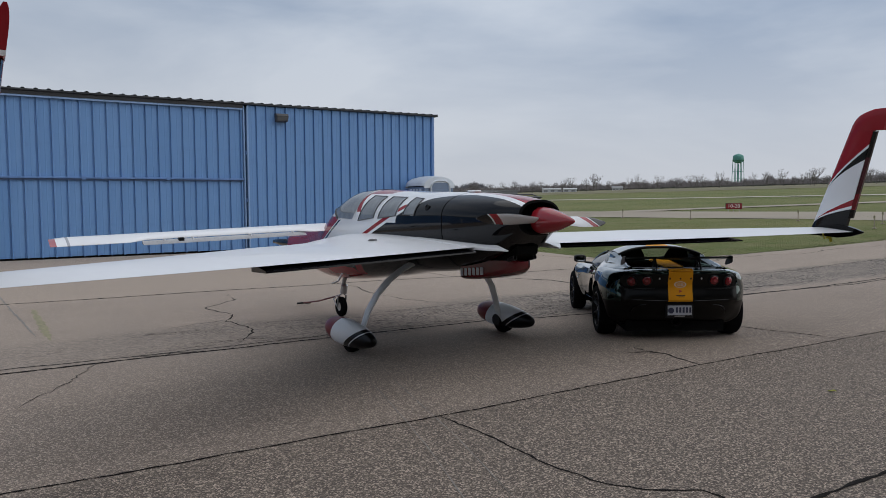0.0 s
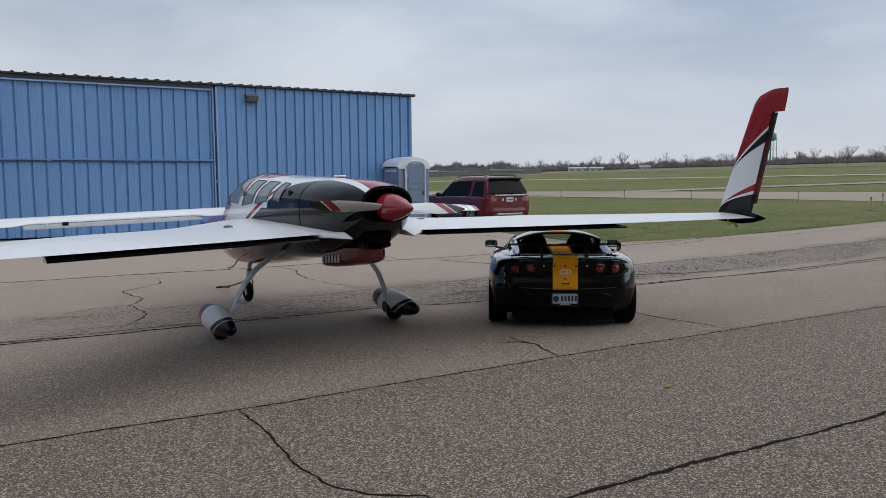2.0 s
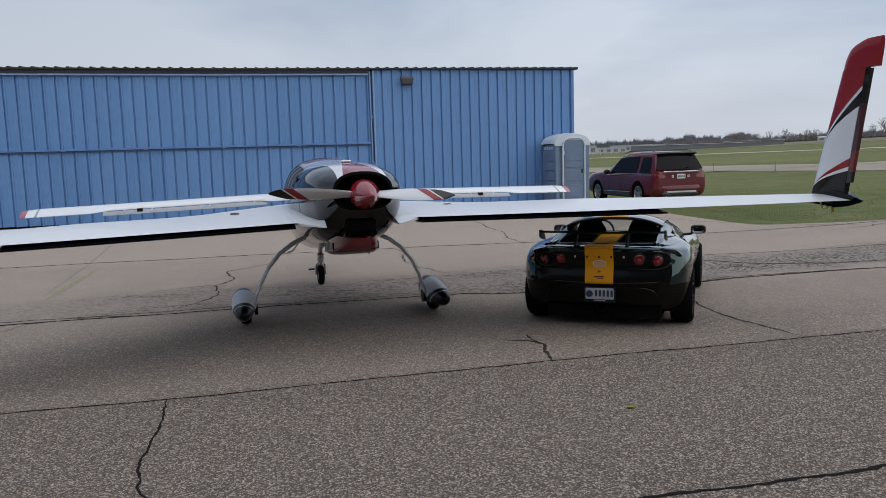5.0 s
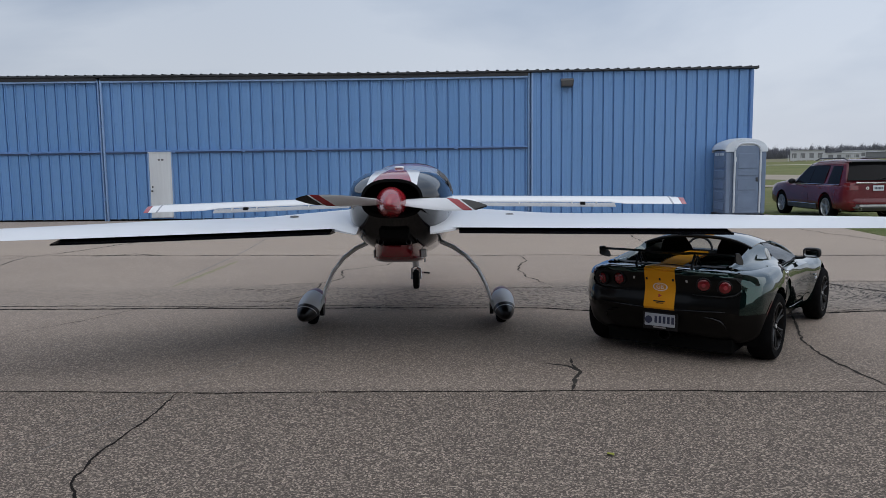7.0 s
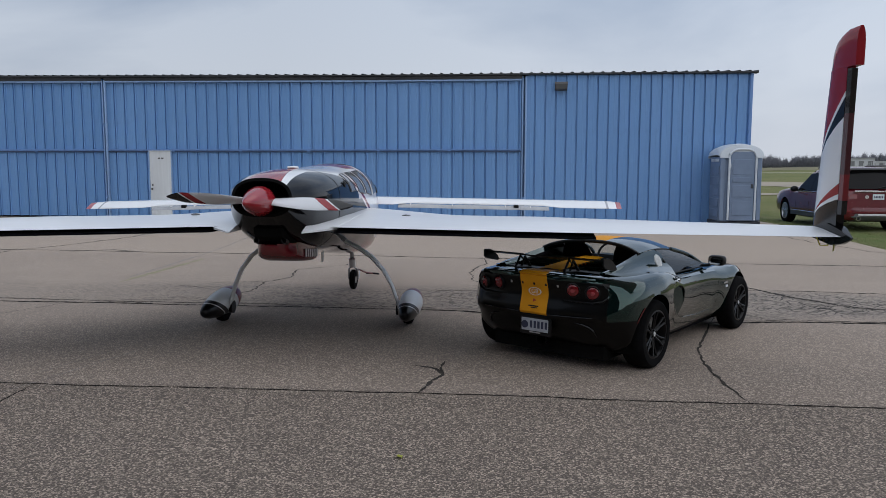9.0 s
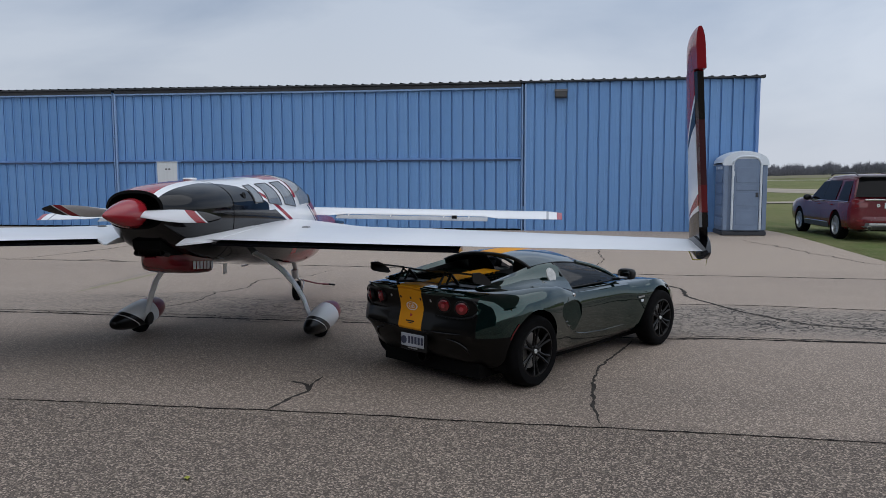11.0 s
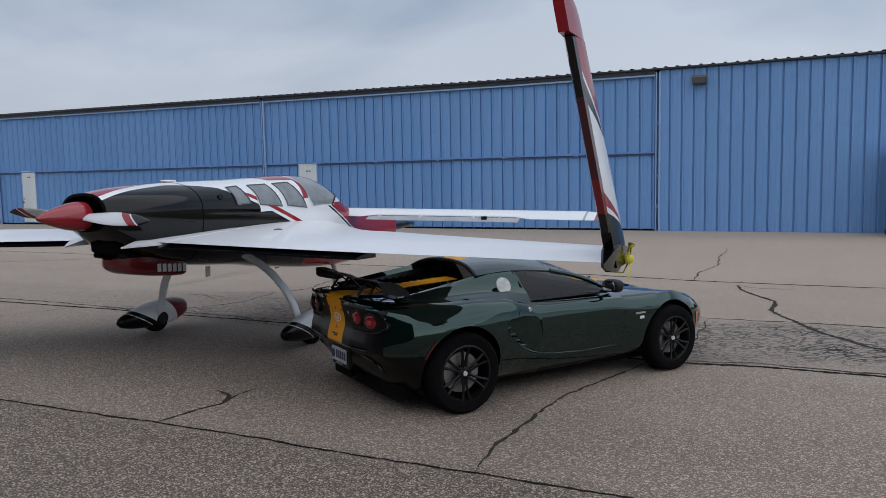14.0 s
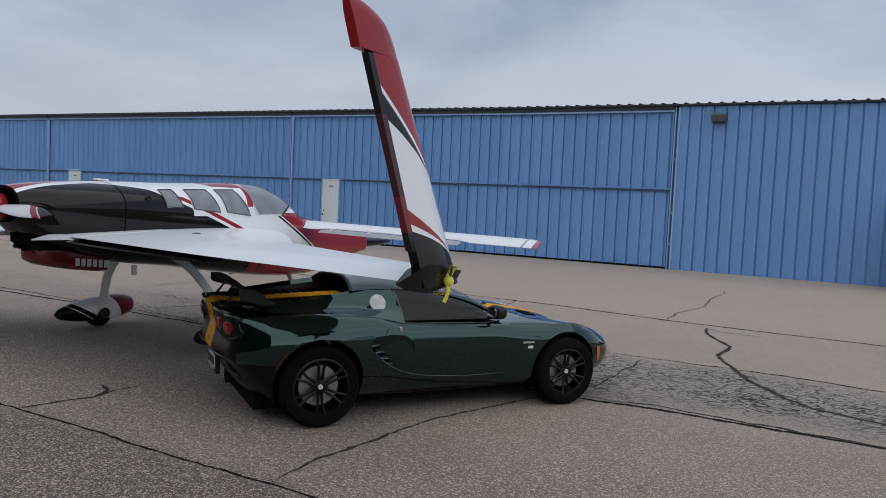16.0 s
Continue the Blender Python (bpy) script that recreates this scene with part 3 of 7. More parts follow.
def rib_panel_mesh(width, height, material):
    """One ribbed steel sheet, three ribs, facing -y, its lower left corner at the origin."""
    prof = []
    p = width / 3
    for k in range(3):
        o = k * p
        prof += [(o, 0.0), (o + p * 0.34, 0.0), (o + p * 0.38, -0.006), (o + p * 0.42, 0.0), (o + p * 0.70, 0.0), (o + p * 0.715, 0.042), (o + p * 0.835, 0.042), (o + p * 0.86, -0.028), (o + p * 0.96, -0.028), (o + p * 0.975, 0.0)]
    prof += [(width, 0.0)]
    bm = grid([[(x, y, z) for x, y in prof] for z in (0.0, height)])
    back = grid([[(0, 0.08, 0), (width, 0.08, 0)], [(0, 0.08, height), (width, 0.08, height)]], bm=bm)
    me = bpy.data.meshes.new("wall_panel")
    bmesh.ops.recalc_face_normals(back, faces=back.faces)
    back.to_mesh(me)
    back.free()
    me.materials.append(material)
    return me


hangar = thing("hangar", pose(0, 0, 0), "long low hangar of ribbed blue painted steel sheet", "hangar", kind="structure")
hbody = box(-16.17, WALL_Y + 7.6, 2.35, 59.0, 15.0, 4.5)
part("inner_wall", hbody, BLUE, hangar, smooth=0)
blue_n = Nodes("blue_ribbed_steel")
h_rand = blue_n.t.nodes.new("ShaderNodeObjectInfo").outputs["Random"]
h_streak = blue_n.noise(1.0, 5, 0.6, stretch=(6, 6, 0.3))
h_c = blue_n.mix(blue_n.ramp(h_rand, 0, 1), (0.130, 0.278, 0.545), (0.152, 0.308, 0.585))
h_c = blue_n.mix(blue_n.ramp(h_streak, 0.40, 0.75, 0.0, 0.5), h_c, (0.168, 0.312, 0.565))
h_c = blue_n.mix(blue_n.ramp(blue_n.noise(3.1, 5, 0.65), 0.55, 0.8, 0.0, 0.4), h_c, (0.108, 0.220, 0.435))
blue_n.set(color=h_c, rough=blue_n.ramp(blue_n.noise(7, 4), 0.3, 0.7, 0.38, 0.58), spec=0.45)
blue_n.bump(blue_n.noise(1.8, 3), 0.25, 0.02)
BLUERIB = blue_n.mat

RAIL_Z = 2.40
sections = [(6.78, 13.38, 7, False), (-6.68, 6.62, 13, True), (-20.70, -6.78, 14, True), (-34.7, -20.8, 14, True), (-45.5, -34.8, 10, False)]
for x0, x1, count, split in sections:
    w = (x1 - x0) / count
    if split:
        low, high = rib_panel_mesh(w, RAIL_Z - BASE - 0.08, BLUERIB), rib_panel_mesh(w, eave(x1) - RAIL_Z - 0.06, BLUERIB)
    else:
        full = rib_panel_mesh(w, eave(x1) - BASE + 0.02, BLUERIB)
    for k in range(count):
        x = x0 + k * w
        spots = [(low, BASE + 0.06), (high, RAIL_Z + 0.02)] if split else [(full, BASE - 0.03)]
        for me, z in spots:
            ob = new("wall_panel", me)
            ob.parent = hangar
            ob.matrix_basis = pose(x, WALL_Y if split else WALL_Y - 0.06, z)
    if split:
        part("door_rail", box((x0 + x1) / 2, WALL_Y - 0.045, RAIL_Z, x1 - x0, 0.09, 0.05, 0.008), BLUE, hangar)
        # strip in darker blue stands for the shade below the rail
        part("door_rail_shade_strip", box((x0 + x1) / 2, WALL_Y - 0.02, RAIL_Z - 0.047, x1 - x0, 0.07, 0.045), BLUEDARK, hangar)
        part("bottom_seal", box((x0 + x1) / 2, WALL_Y - 0.005, BASE + 0.03, x1 - x0, 0.04, 0.09), RUBBER, hangar)
        for k in range(1, 6):
            bx = x0 + (x1 - x0) * k / 6
            part("hinge_plate", box(bx, WALL_Y - 0.095, RAIL_Z - 0.01, 0.10, 0.012, 0.09, 0.003), BLUE, hangar)
    else:
        part("sill_strip", box((x0 + x1) / 2, WALL_Y - 0.02, BASE + 0.0, x1 - x0, 0.10, 0.06), BLUE, hangar)
for x in (6.70, -6.73, -20.75, -34.75):
    part("door_post", box(x - 0.045, WALL_Y - 0.055, 2.40, 0.035, 0.07, 4.44, 0.006), BLUEPOST, hangar)
    part("door_post", box(x + 0.055, WALL_Y - 0.085, 2.40, 0.05, 0.07, 4.44, 0.006), BLUEPOST, hangar)
    for z in (0.9, 1.75, 3.2):
        part("post_latch", box(x, WALL_Y - 0.10, z, 0.05, 0.04, 0.10, 0.006), BLUE, hangar)
part("corner_trim", box(13.39, WALL_Y - 0.06, 2.41, 0.09, 0.12, 4.46, 0.01), BLUE, hangar)

# roof: low ribbed sheet with its dark edge
roof_rows = []
p = 0.305
for k in range(int(59.6 / p) + 1):
    x = -45.8 + k * p
    for dx, dz in ((0, 0), (0.20, 0), (0.225, 0.032), (0.275, 0.032)):
        q = min(x + dx, 13.56)
        roof_rows.append([(q, WALL_Y - 0.16, eave(q) + 0.05 + dz), (q, WALL_Y + 7.5, eave(q) + 0.65 + dz), (q, WALL_Y + 15.2, eave(q) + 0.05 + dz)])
part("roof", clean(grid(roof_rows)), ROOFEDGE, hangar, smooth=30)
trim_rows = [[(x, WALL_Y - 0.175, eave(x) + 0.048), (x, WALL_Y - 0.175, eave(x) + 0.006), (x, WALL_Y - 0.13, eave(x) - 0.006), (x, WALL_Y + 0.05, eave(x) - 0.006)] for x in (-45.8, -30, -15, 2, 13.56)]
part("eave_trim", grid(trim_rows), ROOFEDGE, hangar, smooth=0)
for x0, x1, count, split in sections:
    if split:
        ends = [k for k in (x0, 2.0, x1) if x0 <= k <= x1]
        part("door_header", grid([[(x, WALL_Y - 0.120, eave(x) - 0.008), (x, WALL_Y - 0.120, eave(x) - 0.105), (x, WALL_Y - 0.0, eave(x) - 0.105)] for x in ends]), ROOFEDGE, hangar, smooth=0)
        part("door_top_trim", grid([[(x, WALL_Y - 0.10, eave(x) - 0.106), (x, WALL_Y - 0.105, eave(x) - 0.155), (x, WALL_Y - 0.06, eave(x) - 0.16)] for x in ends]), BLUEPOST, hangar, smooth=0)
part("side_wall", box(13.35, WALL_Y + 7.5, 2.4, 0.08, 14.9, 4.5), BLUE, hangar, smooth=0)


def person_door(x0, x1, top):
    d = thing("door", pose((x0 + x1) / 2, WALL_Y - 0.035, 0), "off-white steel side door with two small notices", "door", "side doors of the hangar", "structure")
    w, b = x1 - x0, BASE + 0.10
    part("door_leaf", box(0, -0.01, (top + b) / 2, w - 0.06, 0.05, top - b - 0.03, 0.006), DOORWHITE, d)
    for s in (-1, 1):
        part("door_jamb", box(s * (w / 2 - 0.012), -0.015, (top + b) / 2, 0.03, 0.07, top - b), BLUEPOST, d)
    part("door_head", box(0, -0.015, top, w, 0.07, 0.035), DOORWHITE, d)
    for s in (-1, 1):
        part("notice", box(s * 0.055 + 0.02, -0.037, top - 0.24, 0.075, 0.004, 0.05), GREYPLASTIC, d)
    part("door_handle", lathe([(0, 0), (0.012, 0), (0.014, 0.03), (0.03, 0.035), (0.033, 0.06), (0, 0.068)], 12, pose(-w / 2 + 0.11, -0.035, 1.15, 90)), LAMPBODY, d)
    part("lock_plate", box(-w / 2 + 0.11, -0.037, 1.28, 0.04, 0.006, 0.06, 0.002), LAMPBODY, d)
    return d


person_door(-5.31, -4.54, 2.37)
person_door(-19.28, -18.42, 2.42)

lamp = thing("wall_floodlight", pose(7.80, WALL_Y - 0.10, 4.30), "dark boxy wall floodlight under the eave", "wall lamp")
fl = grid([[(-0.19, 0, 0.13), (0.19, 0, 0.13)], [(-0.19, -0.16, 0.12), (0.19, -0.16, 0.12)], [(-0.19, -0.24, 0.05), (0.19, -0.24, 0.05)], [(-0.17, -0.20, -0.11), (0.17, -0.20, -0.11)], [(-0.17, 0, -0.13), (0.17, 0, -0.13)]])
bmesh.ops.contextual_create(fl, geom=[e for e in fl.edges if e.is_boundary and all(v.co.x < 0 for v in e.verts)])
bmesh.ops.contextual_create(fl, geom=[e for e in fl.edges if e.is_boundary and all(v.co.x > 0 for v in e.verts)])
part("housing", fl, LAMPBODY, lamp, smooth=0)
part("lens", grid([[(-0.16, -0.241, 0.03), (0.16, -0.241, 0.03)], [(-0.15, -0.212, -0.09), (0.15, -0.212, -0.09)]]), LAMPGLASS, lamp, smooth=0)
part("back_plate", box(0, 0.03, 0, 0.2, 0.06, 0.16, 0.01), LAMPBODY, lamp)

# ---- portable toilet ----
toilet = thing("portable_toilet", pose(12.81, 21.99, gz(13, 21.9) + 0.0, 0, 0, 1), "blue-grey plastic portable toilet with a pale domed roof", "portable toilet")
TW, TD, TH = 1.12, 1.08, 1.84
part("base_skid", box(0, 0, 0.06, TW + 0.06, TD + 0.06, 0.12, 0.02), TOILETDARK, toilet)
part("cabin", box(0, 0, 0.12 + TH / 2, TW, TD, TH, 0.03, seg=2), TOILET, toilet)
for s in (-1, 1):
    for k in range(5):
        part("side_rib", box(s * (TW / 2 + 0.008), 0.0, 0.34 + k * 0.31, 0.03, TD * 0.80, 0.24, 0.012), TOILET, toilet)
    for k in range(4):
        part("vent", box(s * (TW / 2 + 0.012), -0.30 + k * 0.20, 1.86, 0.02, 0.11, 0.08, 0.004), TOILETTRIM, toilet)
    part("corner_post", box(s * (TW / 2 - 0.05), -TD / 2 - 0.01, 1.04, 0.13, 0.05, 1.80, 0.015), TOILET, toilet)
tdoor = part("toilet_door", box(0.03, -TD / 2 - 0.04, 1.12, 0.70, 0.07, 1.98, 0.03), TOILET, toilet)
for k, (z, h) in enumerate(((0.50, 0.42), (0.98, 0.34), (1.30, 0.14), (1.66, 0.44))):
    part("door_rib", box(0.03, -TD / 2 - 0.078, z, 0.56, 0.02, h, 0.012), TOILET, tdoor)
frame_pts = [(-0.34, 0.16), (-0.34, 1.92), (-0.32, 2.03), (-0.25, 2.11), (-0.14, 2.155), (0.03, 2.165), (0.20, 2.155), (0.31, 2.11), (0.38, 2.03), (0.40, 1.92), (0.40, 0.16)]
part("door_frame", tube([(x, -TD / 2 - 0.075, z) for x, z in frame_pts], 0.030, 8), TOILETTRIM, toilet, "pale door surround")
part("latch", box(0.30, -TD / 2 - 0.085, 1.12, 0.07, 0.03, 0.12, 0.008), TOILETDARK, tdoor)
part("hinge", box(-0.31, -TD / 2 - 0.085, 1.7, 0.03, 0.02, 0.12, 0.004), TOILETTRIM, tdoor)
dome = []
for k in range(13):
    a = math.pi * k / 12
    x = -math.cos(a) * (TW / 2 + 0.05)
    z = 1.97 + 0.33 * math.sin(a) ** 0.9
    dome.append([(x, -TD / 2 - 0.06, z - 0.05), (x, -TD / 2 - 0.05, z), (x * 0.98, -TD / 4, z + 0.03), (x * 0.98, TD / 4, z + 0.03), (x, TD / 2 + 0.05, z), (x, TD / 2 + 0.06, z - 0.05)])
dm = grid(dome)
for sgn in (-1, 1):
    side = [e for e in dm.edges if e.is_boundary and all(v.co.y * sgn > TD / 2 + 0.055 for v in e.verts)]
    bmesh.ops.contextual_create(dm, geom=side)
part("roof", dm, TOILETTRIM, toilet, "pale domed plastic roof", 50)
part("roof_vent", lathe([(0.05, 0), (0.05, 0.10), (0.06, 0.11), (0, 0.13)], 12, pose(-0.38, 0.36, 2.12)), TOILETDARK, toilet)

# ---- distance ----
far_rng = random.Random(21)


def place(az, r):
    a = radians(az)
    x, y = 2 + r * math.sin(a), r * math.cos(a)
    return x, y, gz(x, y)


def bare_tree_mesh(seed, height, spread_k):
    """Trunk with forking bare limbs; the finest are thin blades."""
    rng = random.Random(seed)
    bm_t, verts, faces = bmesh.new(), [], []

    def grow(p, d, length, r, depth):
        q = p + d * length
        if depth <= 2:
            tube([p, (p + q) / 2 + Vector((rng.uniform(-1, 1), rng.uniform(-1, 1), 0)) * length * 0.04, q], [r, r * 0.85, r * 0.65], 5, bm_t)
        else:
            s = d.cross(Vector((rng.uniform(-1, 1), rng.uniform(-1, 1), 0.3))).normalized() * max(0.022, r)
            i = len(verts)
            verts.extend([p - s, p + s, q + s * 0.4, q - s * 0.4])
            faces.append((i, i + 1, i + 2, i + 3))
        if depth == 5:
            return
        for _ in range(rng.choice((2, 3, 3)) if depth else 4):
            tilt = Vector((rng.gauss(0, 1), rng.gauss(0, 1), 0)) * spread_k
            nd = (d + tilt * (0.6 if depth else 0.8) + Vector((0, 0, 0.18))).normalized()
            grow(p + d * length * rng.uniform(0.55, 1.0), nd, length * rng.uniform(0.58, 0.82), r * 0.55, depth + 1)

    grow(Vector((0, 0, -0.3)), Vector((0, 0, 1)), height * 0.30, height * 0.022, 0)
    return bm_t, verts, faces


tree_protos = []
for k in range(6):
    t = thing("bare_tree", pose(0, 0, -200), "leafless grey-brown tree on the far edge of the airfield", "tree", "bare trees across the airfield")
    h = (11, 13, 9, 12, 14, 10)[k]
    bt, vv, ff = bare_tree_mesh(50 + k, h, 0.55 + 0.08 * (k % 3))
    part("trunk", bt, BARK, t)
    me = bpy.data.meshes.new("crown")
    me.from_pydata(vv, [], ff)
    me.materials.append(TWIGS)
    cr = new("crown", me)
    cr.parent = t
    tree_protos.append(t)
spots = [(far_rng.uniform(34, 66), far_rng.uniform(430, 640)) for _ in range(95)] + [(33.8, 400), (34.6, 420), (58.8, 380), (59.6, 390), (60.6, 375), (61.4, 400), (62.5, 385), (43.3, 420), (41.5, 400), (57.6, 420), (56.9, 430), (28.6, 420)]
for k, (az, r) in enumerate(spots):
    x, y, z = place(az, r)
    s = far_rng.uniform(0.55, 1.2) * (0.8 if az < 33 else 1)
    src = tree_protos[k % 6]
    m = Matrix.Translation((x, y, z)) @ Matrix.Rotation(far_rng.uniform(0, 6.3), 4, "Z") @ Matrix.Diagonal((s * 1.1, s * 1.1, s, 1))
    if k < 6:
        src.matrix_basis = m
    else:
        c = copy_thing(src, Matrix.Translation((x, y, z)) @ Matrix.Rotation(far_rng.uniform(0, 6.3), 4, "Z"))
        c.scale = (s * 1.1, s * 1.1, s)


def woods(name, az0, az1, r0, r1, count, hmin, hmax, material, label):
    verts, faces = [], []
    for k in range(count):
        az, r = far_rng.uniform(az0, az1), far_rng.uniform(r0, r1)
        x, y, z = place(az, r)
        lump = 0.62 + 0.38 * (0.5 + noise.noise((az * 0.9, 1, 4))) + 0.3 * noise.noise((az * 4.0, 3, 4))
        h = far_rng.uniform(hmin, hmax) * max(0.35, lump)
        for _ in range(5):
            bx, by = x + far_rng.uniform(-1.6, 1.6), y + far_rng.uniform(-1.6, 1.6)
            b0 = z + h * far_rng.uniform(0, 0.75) - 0.5
            lean = (far_rng.uniform(-1.9, 1.9), far_rng.uniform(-1.9, 1.9))
            top = b0 + h * far_rng.uniform(0.25, 0.5)
            w = far_rng.uniform(0.08, 0.28)
            i = len(verts)
            a = far_rng.uniform(0, 6.28)
            verts.extend([(bx - w * math.cos(a), by - w * math.sin(a), b0), (bx + w * math.cos(a), by + w * math.sin(a), b0), (bx + lean[0], by + lean[1], top)])
            faces.append((i, i + 1, i + 2))
    me = bpy.data.meshes.new(name)
    me.from_pydata(verts, [], faces)
    me.materials.append(material)
    return tagged(new(name, me), label, "woods", kind="stuff")


woods("far_woods", 30, 76, 640, 760, 17000, 4.0, 8.5, TWIGS, "grey-brown leafless woods along the horizon")
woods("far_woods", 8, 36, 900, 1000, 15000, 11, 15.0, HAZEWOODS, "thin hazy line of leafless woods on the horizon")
woods("far_hedge", 33, 72, 600, 640, 4000, 0.8, 2.2, EVERGREEN, "dark scrub hedge below the far trees")

tower_x, tower_y, tower_z = place(54.05, 900)
tower = thing("water_tower", pose(tower_x, tower_y, tower_z), "teal-green water tower on tall slender legs", "water tower")
TT = 35.5
part("tank", lathe([(0, TT - 10.4), (2.9, TT - 10.0), (5.2, TT - 8.6), (5.7, TT - 7.0), (5.7, TT - 3.2), (5.1, TT - 1.8), (2.8, TT - 0.5), (0.4, TT), (0, TT + 0.6)], 28), TOWERGREEN, tower)
part("walkway", lathe([(5.7, TT - 7.1), (6.4, TT - 7.1), (6.4, TT - 6.3), (6.3, TT - 6.3), (6.3, TT - 7.0), (5.7, TT - 7.0)], 28), TOWERGREEN, tower)
part("riser", lathe([(0.9, 0), (0.9, TT - 10.6)], 12), TOWERGREEN, tower)
for k in range(6):
    a = 2 * math.pi * k / 6 + 0.2
    part("leg", tube([(6.6 * math.cos(a), 6.6 * math.sin(a), -1), (5.6 * math.cos(a), 5.6 * math.sin(a), TT - 7)], 0.30, 8), TOWERGREEN, tower)
for z in (8, 16):
    rr = 6.6 - 1.0 * z / (TT - 7)
    part("ring_brace", tube([(rr * math.cos(2 * math.pi * k / 6 + 0.2), rr * math.sin(2 * math.pi * k / 6 + 0.2), z) for k in range(7)], 0.16, 6), TOWERGREEN, tower)


def far_building(az, r, w, d, h, material, label, roofmat=FARGREY, windows=0, pitch=0.0):
    x, y, z = place(az, r)
    b = thing("far_building", pose(x, y, z - 0.2, 0, 0, -az), label, "building", "low buildings across the airfield")
    part("wall", box(0, 0, h / 2, w, d, h), material, b, smooth=0)
    part("roof", grid([[(-w / 2 - 0.3, -d / 2 - 0.4, h), (w / 2 + 0.3, -d / 2 - 0.4, h)], [(-w / 2 - 0.3, 0, h + 0.15 + pitch), (w / 2 + 0.3, 0, h + 0.15 + pitch)], [(-w / 2 - 0.3, d / 2 + 0.4, h), (w / 2 + 0.3, d / 2 + 0.4, h)]]), roofmat, b, smooth=0)
    for k in range(windows):
        wx = -w / 2 + w * (k + 0.5) / windows
        part("window", box(wx, -d / 2 - 0.02, h * 0.5, w / windows * 0.55, 0.08, h * 0.45), FARGREY, b, smooth=0)
    return b


far_building(24.2, 330, 12, 8, 4.0, FARWHITE, "small white flat-roofed airport building", windows=4)
far_building(26.1, 360, 16, 9, 2.6, FARWHITE, "low white shed across the airfield", FARWHITE, windows=5)
far_building(28.2, 380, 26, 12, 3.2, FARWHITE, "long white hangar row with grey doors", FARWHITE, windows=8)
far_building(32.2, 300, 46, 12, 2.0, FARGREY, "long low grey hangar row", FARWHITE, windows=12)
far_building(36.1, 330, 22, 12, 2.2, FARGREY, "long low grey hangar row", FARWHITE, windows=8)
far_building(41.3, 450, 20, 9, 1.9, FARWHITE, "long white farm shed", FARWHITE, 5, 0.5)
far_building(45.6, 520, 7, 6, 1.6, FARWHITE, "white farmhouse with a grey pitched roof", FARGREY, 3, 1.3)

# airfield sign and edge markers
sx, sy = 2 + 52 * math.sin(radians(52.0)), 52 * math.cos(radians(52.0))
sign = thing("airfield_sign", pose(sx, sy, gz(sx, sy), 0, 0, -50.0), "red airfield sign with white runway numbers on short legs", "sign")
part("panel", box(0, 0, 0.58, 1.72, 0.16, 0.62, 0.03), SIGNRED, sign)
part("face_frame", box(0, 0.0, 0.58, 1.80, 0.10, 0.70, 0.02), BLACKPLASTIC, sign)
for s in (-0.6, 0, 0.6):
    part("leg", box(s, 0, 0.12, 0.06, 0.06, 0.3), STEEL, sign)
txt = bpy.data.curves.new("sign_text", "FONT")
txt.body, txt.size, txt.align_x, txt.align_y, txt.extrude = "10-28", 0.58, "CENTER", "CENTER", 0.004
txt_ob = new("sign_text", txt)
bpy.context.view_layer.update()
txt_me = bpy.data.meshes.new_from_object(txt_ob.evaluated_get(bpy.context.evaluated_depsgraph_get()))
bpy.data.objects.remove(txt_ob)
txt_me.materials.append(SIGNWHITE)
tx = new("numerals", txt_me)
tx.parent = sign
tx.matrix_basis = pose(0, -0.09, 0.58, 90, 0, 0)
sign.scale = (0.58, 0.58, 0.58)

marker = thing("edge_marker", pose(0, 0, -100), "short white and yellow taxiway edge marker post", "marker post", "edge markers along the taxiway")
part("post", lathe([(0.02, 0), (0.02, 0.40), (0.016, 0.42), (0, 0.43)], 8), CONCRETE, marker)
part("cap", lathe([(0, 0.40), (0.04, 0.41), (0.04, 0.50), (0.025, 0.53), (0, 0.54)], 8), YELLOWLINE, marker)
part("foot", lathe([(0.09, 0), (0.09, 0.04), (0, 0.05)], 8), CONCRETE, marker)
for k, (az, r) in enumerate([(43.7, 45.4), (39.0, 50), (55.7, 38.3), (60.2, 33), (60.9, 36), (48.5, 42), (34.8, 55)]):
    x, y, z = place(az, r)
    if k:
        copy_thing(marker, pose(x, y, gz(x, y) - 0.02))
    else:
        marker.matrix_basis = pose(x, y, gz(x, y) - 0.02)
fence = thing("far_fence", pose(*place(25.2, 255)[:2], place(25.2, 255)[2], 0, 0, -25), "row of pale posts beside the far buildings", "fence")
for k in range(16):
    part("post", box(-9 + k * 1.2 + 0.3 * math.sin(k * 2.1), 0, 0.9, 0.13, 0.13, 1.9 + 0.35 * math.sin(k * 1.7)), FARWHITE, fence, smooth=0)
part("rail", box(0, 0.05, 0.8, 19, 0.06, 0.1), FARWHITE, fence, smooth=0)

# plain unseen building behind the camera, added to darken reflections and block sky
back = thing("rear_hangar", pose(-10, -5.2, 0), "plain dark hangar front, assumed out of view across the apron", "hangar", kind="structure")
part("wall", box(0, -6, 3.0, 50, 12, 6.0), FARDARK, back, smooth=0)
part("roof", grid([[(-25.4, -12.4, 6.0), (25.4, -12.4, 6.0)], [(-25.4, -6, 7.2), (25.4, -6, 7.2)], [(-25.4, 0.4, 6.0), (25.4, 0.4, 6.0)]]), ROOFEDGE, back, smooth=0)


# ---- canard aeroplane ----
PY = [-1.88, -1.5, -1.0, -0.5, 0, 0.5, 1.0, 1.4, 1.7, 1.95, 2.15, 2.5, 3.0, 3.6, 4.2]
